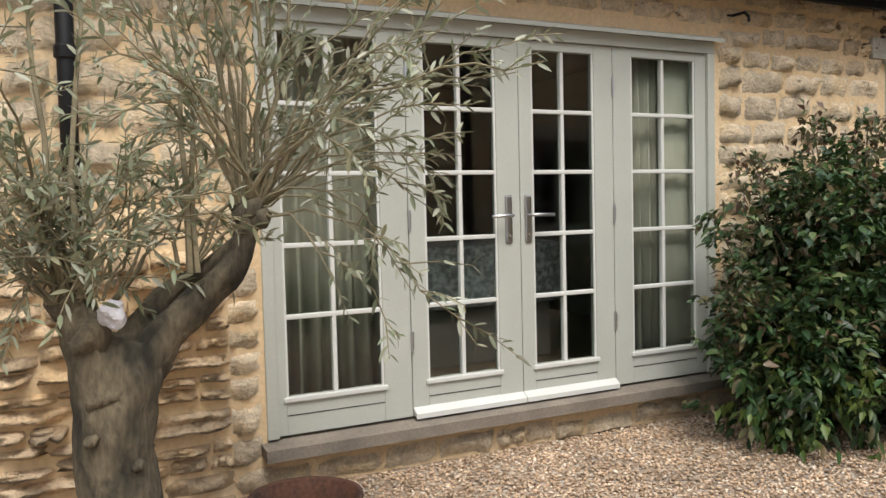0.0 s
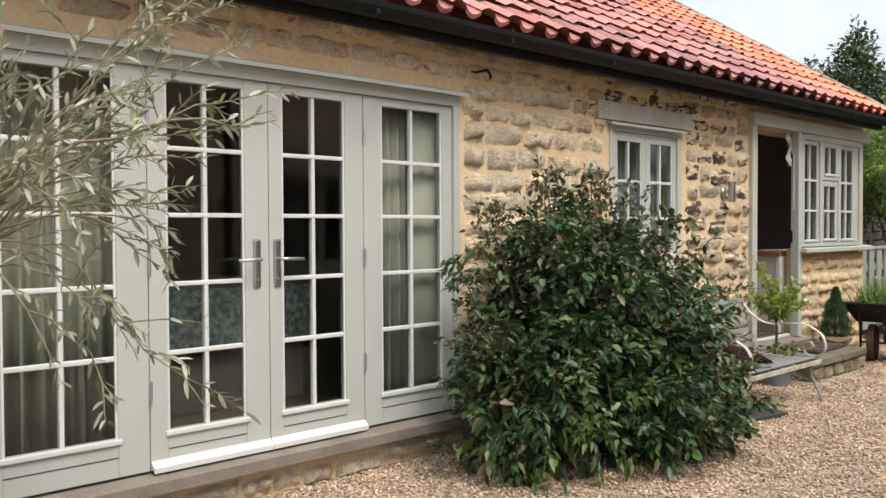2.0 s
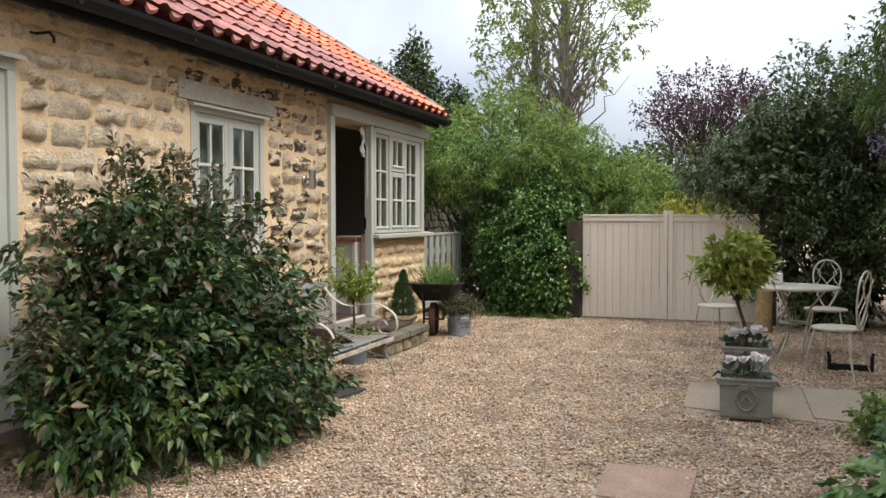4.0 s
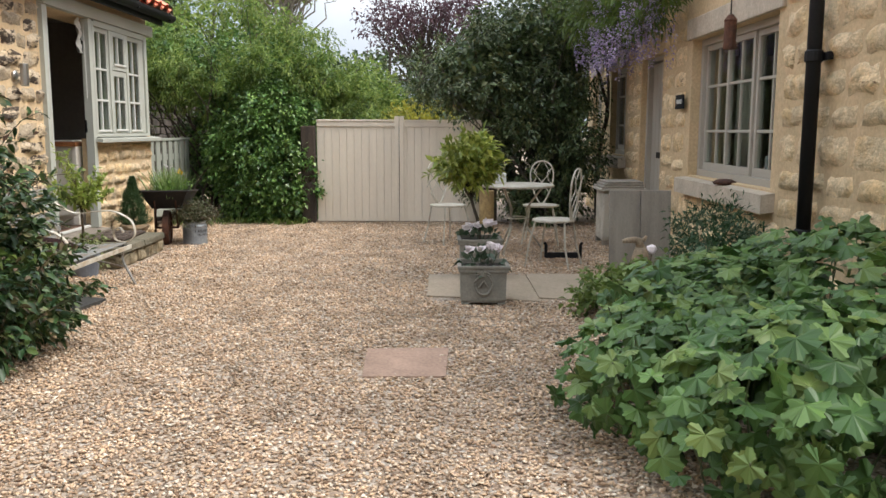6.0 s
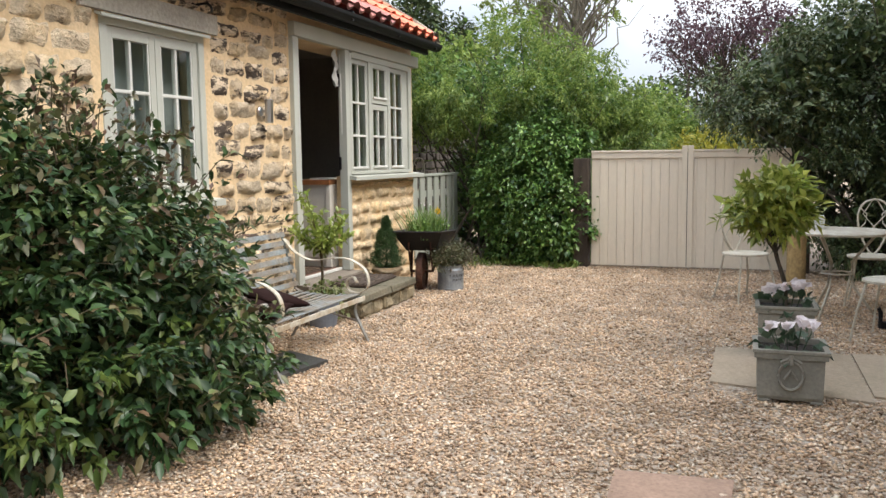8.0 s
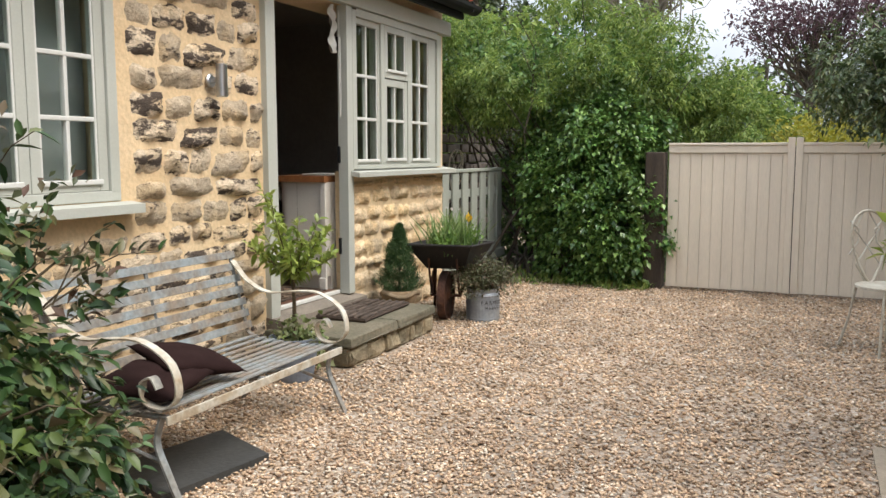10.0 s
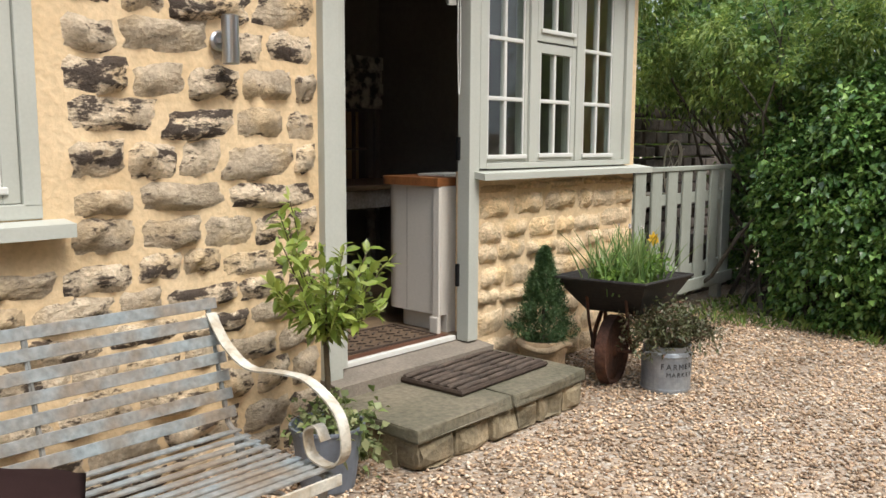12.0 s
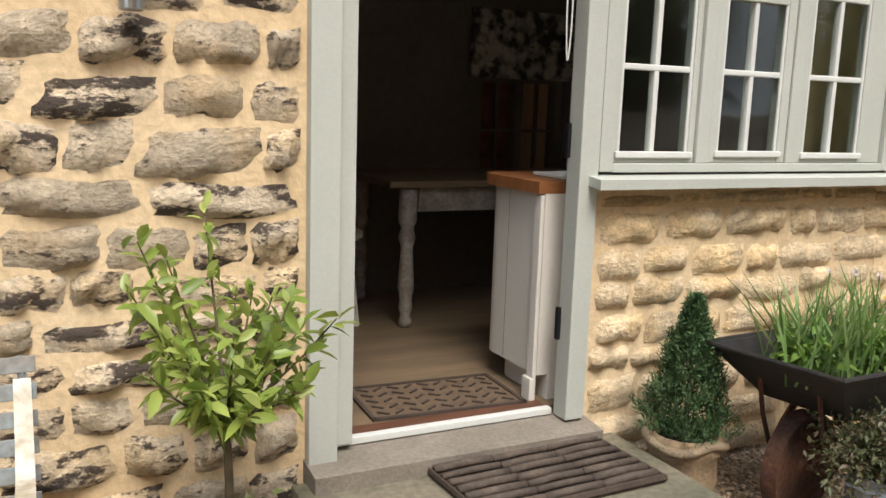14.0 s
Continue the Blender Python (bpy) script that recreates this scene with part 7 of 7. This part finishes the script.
# ---- pieces: wall stones, roof tiles, gravel ----
def stone_material(name, base, dark, amount, per=0.18, warm=(0.6, 0.42, 0.2)):
    """Rock-faced limestone: pale face, sandy smears, dark weathered crust in ragged patches."""
    m = mat(name, base, 0.95, var=0.24, scale=14, fine=60, bump=1.0, second=tuple(c * 0.66 for c in base), per_object=per, island="joined" in name)
    N, L = m.node_tree.nodes, m.node_tree.links
    p = N["Principled BSDF"]
    src = p.inputs["Base Color"].links[0].from_socket
    g = N.new("ShaderNodeNewGeometry")
    t = N.new("ShaderNodeTexNoise")
    t.inputs["Scale"].default_value, t.inputs["Detail"].default_value, t.inputs["Roughness"].default_value = 12, 8, 0.70
    mp = N.new("ShaderNodeMapping")
    mp.inputs["Scale"].default_value = (0.7, 0.7, 1.5)
    L.new(g.outputs["Position"], mp.inputs["Vector"])
    L.new(mp.outputs[0], t.inputs["Vector"])
    r = N.new("ShaderNodeValToRGB")
    r.color_ramp.elements[0].position, r.color_ramp.elements[0].color = 0.70 - amount * 0.28, (0, 0, 0, 1)
    r.color_ramp.elements[1].position, r.color_ramp.elements[1].color = 0.76 - amount * 0.28, (1, 1, 1, 1)
    oi = N.new("ShaderNodeObjectInfo")
    own = N.new("ShaderNodeMapRange")
    own.inputs[3].default_value, own.inputs[4].default_value = -0.10, 0.04
    L.new(g.outputs["Random Per Island"] if "joined" in name else oi.outputs["Random"], own.inputs[0])
    bias = N.new("ShaderNodeMath")
    L.new(t.outputs["Fac"], bias.inputs[0])
    L.new(own.outputs[0], bias.inputs[1])
    L.new(bias.outputs[0], r.inputs["Fac"])
    mx = N.new("ShaderNodeMix")
    mx.data_type = "RGBA"
    L.new(r.outputs["Color"], mx.inputs[0])
    L.new(src, mx.inputs[6])
    mx.inputs[7].default_value = (*dark, 1)
    t2 = N.new("ShaderNodeTexNoise")
    t2.inputs["Scale"].default_value, t2.inputs["Detail"].default_value = 5, 5
    L.new(g.outputs["Position"], t2.inputs["Vector"])
    r2 = N.new("ShaderNodeValToRGB")
    r2.color_ramp.elements[0].position, r2.color_ramp.elements[1].position = 0.48, 0.62
    L.new(t2.outputs["Fac"], r2.inputs["Fac"])
    mx2 = N.new("ShaderNodeMix")
    mx2.data_type = "RGBA"
    L.new(r2.outputs["Color"], mx2.inputs[0])
    L.new(mx.outputs[2], mx2.inputs[6])
    L.new(mx.outputs[2], mx2.inputs[7])
    mul = N.new("ShaderNodeMix")
    mul.data_type = "RGBA"
    mul.blend_type = "MULTIPLY"
    mul.inputs[0].default_value = 0.6
    L.new(mx2.outputs[2], mul.inputs[6])
    mul.inputs[7].default_value = (1.0, 0.93, 0.80, 1)
    L.new(r2.outputs["Color"], mul.inputs[0])
    L.new(mul.outputs[2], p.inputs["Base Color"])
    b = [n for n in N if n.type == "BUMP"][0]
    b2 = N.new("ShaderNodeBump")
    b2.inputs["Strength"].default_value, b2.inputs["Distance"].default_value = 1.0, 0.03
    L.new(t.outputs["Fac"], b2.inputs["Height"])
    L.new(b.outputs[0], b2.inputs["Normal"])
    L.new(b2.outputs[0], p.inputs["Normal"])
    return m


STONE_DARK = stone_material("weathered_limestone", (0.66, 0.535, 0.38), (0.072, 0.053, 0.040), 0.74, per=0.24)
STONE_RUBBLE = stone_material("rubble_limestone", (0.68, 0.51, 0.33), (0.16, 0.12, 0.08), 0.36, per=0.28)
STONE_PALE = stone_material("pale_limestone", (0.68, 0.56, 0.40), (0.14, 0.105, 0.07), 0.36)
STONE_PALE_J = stone_material("pale_limestone_joined", (0.68, 0.56, 0.40), (0.14, 0.105, 0.07), 0.36)
STONE_GOLD = stone_material("golden_limestone", (0.74, 0.575, 0.37), (0.22, 0.16, 0.09), 0.22)
STONE_HOUSE = stone_material("house_limestone", (0.76, 0.60, 0.37), (0.26, 0.18, 0.10), 0.30)
NX, NZ = 7, 5


def stone_grid(seed, proud, rough):
    """A rock-faced block: a unit front in x and z, with its relief in y (metres, towards -y)."""
    v = []
    for j in range(NZ):
        for i in range(NX):
            u, w = i / (NX - 1) - 0.5, j / (NZ - 1) - 0.5
            edge = min(1.0, min(0.5 - abs(u), (0.5 - abs(w)) * 0.8) * 7.5)
            n = noise.noise(Vector((u * 3.5, w * 2.6, seed * 7.3)))
            n2 = noise.noise(Vector((u * 8, w * 6, seed * 3.1 + 50)))
            belly = 0.35 * (-w) + 0.4
            h = -0.007 + 0.012 * edge + proud * edge * (0.55 + belly * 0.5) + rough * edge * (n * 1.5 + n2 * 1.4)
            if edge > 0.6:
                h = max(h, 0.004)
            jx = 0.08 * noise.noise(Vector((w * 3, seed, 1.5))) * (1 if abs(u) > 0.4 else 0.4)
            jz = 0.12 * noise.noise(Vector((u * 3, seed, 9.5))) * (1 if abs(w) > 0.35 else 0.5)
            v.append((u + jx, -max(h, -0.010), w + jz))
    return v


GRID_F = [(j * NX + i, j * NX + i + 1, (j + 1) * NX + i + 1, (j + 1) * NX + i) for j in range(NZ - 1) for i in range(NX - 1)]
VARIANTS = {}
for key, proud, rough in (("d", 0.012, 0.026), ("p", 0.020, 0.024), ("g", 0.020, 0.017), ("r", 0.036, 0.045)):
    VARIANTS[key] = [stone_grid(s + ord(key), proud, rough) for s in range(14)]


def courses(x0, x1, z0, z1, h, lmin, lmax, joint, holes, seed):
    """Rows of blocks (x0, x1, z0, z1) between the openings."""
    r = random.Random(seed)
    out, z = [], z0
    while z < z1 - 0.05:
        hh = min(h * r.uniform(0.8, 1.2), z1 - z)
        spans = [(x0, x1)]
        for a, b, c, d in holes:
            if c < z + hh - 0.02 and d > z + 0.02:
                spans = [s for q in spans for s in ((q[0], min(q[1], a)), (max(q[0], b), q[1])) if s[1] - s[0] > 0.06]
        for a, b in spans:
            x = a + r.uniform(0, 0.03)
            while x < b - 0.05:
                w = r.uniform(lmin, lmax)
                if b - (x + w) < lmin * 0.6:
                    w = b - x
                dz = r.uniform(-0.014, 0.014)
                sh_ = r.uniform(0, 0.022)
                out.append((x + joint / 2, min(x + w, b) - joint / 2, z + joint / 2 + dz, z + hh - joint / 2 + dz - sh_))
                x += w
        z += hh
    return out


def lay(rects, y, key, material, parent, joined=None, flip=1, only=None):
    """Blocks as parts on shared meshes; those outside the stretch `only` of x are joined into one mesh."""
    meshes = []
    for k, v in enumerate(VARIANTS[key]):
        me = bpy.data.meshes.new("stone")
        me.from_pydata([(a, b * flip, c) for a, b, c in v], [], GRID_F if flip > 0 else [f[::-1] for f in GRID_F])
        me.materials.append(material)
        for f in me.polygons:
            f.use_smooth = True
        meshes.append(me)
    jv, jf = [], []
    r = random.Random(len(rects))
    for a, b, c, d in rects:
        k = r.randrange(len(meshes))
        m = (-1 if r.random() < 0.5 else 1)
        dy = r.uniform(0.6, 1.35)
        if only and not (only[0] <= (a + b) / 2 <= only[1]):
            o = len(jv)
            for u, v, w in VARIANTS[key][k]:
                jv.append(((a + b) / 2 + u * (b - a), y + v * flip * dy, (c + d) / 2 + w * (d - c)))
            jf += [tuple(i + o for i in (q if flip > 0 else q[::-1])) for q in GRID_F]
            continue
        ob = new("stone", meshes[k])
        ob.matrix_world = Matrix.Translation(((a + b) / 2, y, (c + d) / 2)) @ Matrix.Diagonal((b - a, dy, d - c, 1))
        ob.parent = parent
    if jv:
        o = raw("stones", jv, jf, joined or material, parent, smooth=True)
        o["kind"] = "stuff"


wall = bpy.data.objects["wall_barn"]
H = [(FRENCH[0] - 0.02, FRENCH[1] + 0.02, 0.15, 2.26), (6.80, 7.95, 1.0, 2.34), (9.04, 10.14, 0.0, 2.46), (10.0, 11.9, 1.10, 2.46)]
main = courses(-2.5, 9.05, 0.0, 2.59, 0.138, 0.17, 0.38, 0.004, H, 3)
edge_r = random.Random(2)
split = [edge_r.uniform(6.2, 7.4) for _ in main]
lay([q for q, s in zip(main, split) if q[0] > s], WY + 0.010, "d", STONE_DARK, wall)
lay(courses(10.13, 11.78, 0.0, 1.11, 0.125, 0.16, 0.36, 0.006, [], 5), WY + 0.010, "g", STONE_GOLD, wall)
lay([q for q, s in zip(main, split) if q[0] <= s], WY + 0.010, "p", STONE_PALE, wall, joined=STONE_PALE_J, only=(5.3, 7.5))
lay(courses(-1.0, 2.30, 0.0, 1.2, 0.078, 0.14, 0.36, 0.008, [], 9), 3.356, "r", STONE_RUBBLE, bpy.data.objects["wall_low"])
HH = [(7.64, 10.04, 0.62, 2.36), (10.96, 12.0, 0.0, 2.14), (12.70, 13.99, 0.74, 2.34), (14.42, 15.43, 0.67, 2.34)]
lay(courses(5.6, 15.7, 0.0, 3.4, 0.21, 0.25, 0.5, 0.03, HH, 12), HY - 0.010, "g", STONE_HOUSE, bpy.data.objects["wall_house"], flip=-1, only=(5.5, 12.0))


# pantiles
def tile_grid():
    v, f = [], []
    n = 9
    for e, yy in ((0, 0.0), (1, 1.0)):
        for i in range(n):
            u = i / (n - 1)
            z = 0.034 * math.sin(u * 2 * math.pi * 0.92 + 0.3) + 0.012
            v.append((u - 0.5, yy, z + (0.0 if e else 0.030)))
    for i in range(n):
        u = i / (n - 1)
        z = 0.034 * math.sin(u * 2 * math.pi * 0.92 + 0.3) + 0.012
        v.append((u - 0.5, 0.0, z + 0.002))
    for i in range(n - 1):
        f.append((i, i + 1, n + i + 1, n + i))
        if not 0.06 < (i + 0.5) / (n - 1) < 0.46:
            f.append((2 * n + i, 2 * n + i + 1, i + 1, i))
    return v, f


TV, TF = tile_grid()
tm = bpy.data.meshes.new("tile")
tm.from_pydata(TV, [], TF)
tm.materials.append(TILE_RED)
for p_ in tm.polygons:
    p_.use_smooth = False
TW, TG = 0.235, 0.29
ln_ = math.hypot(1, SLOPE)
ang = math.degrees(math.atan(SLOPE))
jv, jf, nv, nf = [], [], [], []
rt = random.Random(4)
count = 0
for r in range(int((RIDGE_Y - EAVE_Y) * ln_ / TG) + 1):
    for c in range(int(14.75 / TW)):
        x = 11.74 - TW * (c + 0.5)
        s = r * TG
        y, z = EAVE_Y - 0.03 + s / ln_, EAVE_Z - 0.01 + s * SLOPE / ln_
        jx, jz, ja = rt.uniform(-0.006, 0.006), rt.uniform(-0.004, 0.006), rt.uniform(-1.2, 1.2)
        m = pose(x + jx, y, z + jz + 0.01, ang, 0, ja) @ Matrix.Diagonal((TW * 1.06, TG * 1.2, 1, 1))
        if x > 10.4 - 0.16 * r + rt.uniform(-0.35, 0.35):
            o = len(nv)
            nv += [tuple(m @ Vector(q)) for q in TV]
            nf += [tuple(i + o for i in q) for q in TF]
        elif r < 9 and 4.8 < x < 11.7 and count < 300:
            ob = new("tile", tm)
            ob.matrix_world = m
            ob.parent = roof
            count += 1
        else:
            o = len(jv)
            jv += [tuple(m @ Vector(q)) for q in TV]
            jf += [tuple(i + o for i in q) for q in TF]
jt = raw("tiles", jv, jf, TILE_JOINED, roof, smooth=False)
jt["kind"] = "stuff"
nt_ = raw("tiles", nv, nf, TILE_NEW, roof, smooth=False)
nt_["kind"], nt_["label"] = "stuff", "newer orange clay pantiles near the verge"


# loose gravel
def gravel(n, x0, x1, y0, y1, s0, s1, material, name):
    p = np.stack([rng.uniform(x0, x1, n), rng.uniform(y0, y1, n), np.zeros(n)], 1)
    k = np.ones(n, bool)
    q = p + rng.normal(size=p.shape) * 0.035
    for a, b, c, d in ((8.98, 10.27, 3.02, 3.7), (7.62, 8.8, -2.2, 0.28), (5.69, 6.29, 0.13, 0.61), (-3, 2.32, 3.3, 3.7)):
        k &= ~((q[:, 0] > a) & (q[:, 0] < b) & (q[:, 1] > c) & (q[:, 1] < d))
    p = p[k]
    n = len(p)
    s = rng.uniform(s0, s1, n)
    base = np.array([[1, 0, 0], [0, 1, 0], [-1, 0, 0], [0, -1, 0], [0.2, 0.1, 0.7], [0, 0, -0.5]])
    ax = np.stack([rng.uniform(0.7, 1.4, n), rng.uniform(0.5, 1.0, n), rng.uniform(0.5, 0.9, n)], 1)
    v = base[None] * (1 + rng.uniform(-0.3, 0.3, (n, 6, 1))) * ax[:, None] * s[:, None, None] * 0.5
    a = rng.uniform(0, 6.28, n)
    ti = rng.normal(0, 0.35, n)
    ca, sa = np.cos(a)[:, None], np.sin(a)[:, None]
    ct, st_ = np.cos(ti)[:, None], np.sin(ti)[:, None]
    x, y, z = v[..., 0], v[..., 1], v[..., 2]
    x, z = x * ct - z * st_, x * st_ + z * ct
    x, y = x * ca - y * sa, x * sa + y * ca
    v = np.stack([x, y, z], -1) + p[:, None]
    v[..., 2] += (s * rng.uniform(0.05, 0.35, n))[:, None] 
    f = np.array([[0, 1, 4], [1, 2, 4], [2, 3, 4], [3, 0, 4], [1, 0, 5], [2, 1, 5], [3, 2, 5], [0, 3, 5]])
    F = (np.arange(n)[:, None, None] * 6 + f[None]).reshape(-1, 3)
    me = bpy.data.meshes.new(name)
    me.vertices.add(n * 6)
    me.vertices.foreach_set("co", v.astype(np.float32).ravel())
    me.loops.add(F.size)
    me.loops.foreach_set("vertex_index", F.astype(np.int32).ravel())
    me.polygons.add(len(F))
    me.polygons.foreach_set("loop_start", np.arange(0, F.size, 3, dtype=np.int32))
    me.materials.append(material)
    me.update()
    return tagged(new(name, me), "loose buff and pinkish gravel", "gravel", kind="stuff")


PEBBLE = leaf_mat("pebble", [(0.15, 0.09, 0.055), (0.39, 0.265, 0.165), (0.50, 0.355, 0.225), (0.55, 0.39, 0.25), (0.63, 0.48, 0.34), (0.43, 0.285, 0.185), (0.74, 0.64, 0.51), (0.20, 0.14, 0.09), (0.53, 0.37, 0.245)], rough=0.85, trans=0.0, spec=0.3)
gravel(98000, 1.9, 8.2, -1.1, 3.65, 0.013, 0.030, PEBBLE, "gravel_near")
gravel(62000, 8.2, 13.0, -2.2, 3.9, 0.014, 0.032, PEBBLE, "gravel_far")
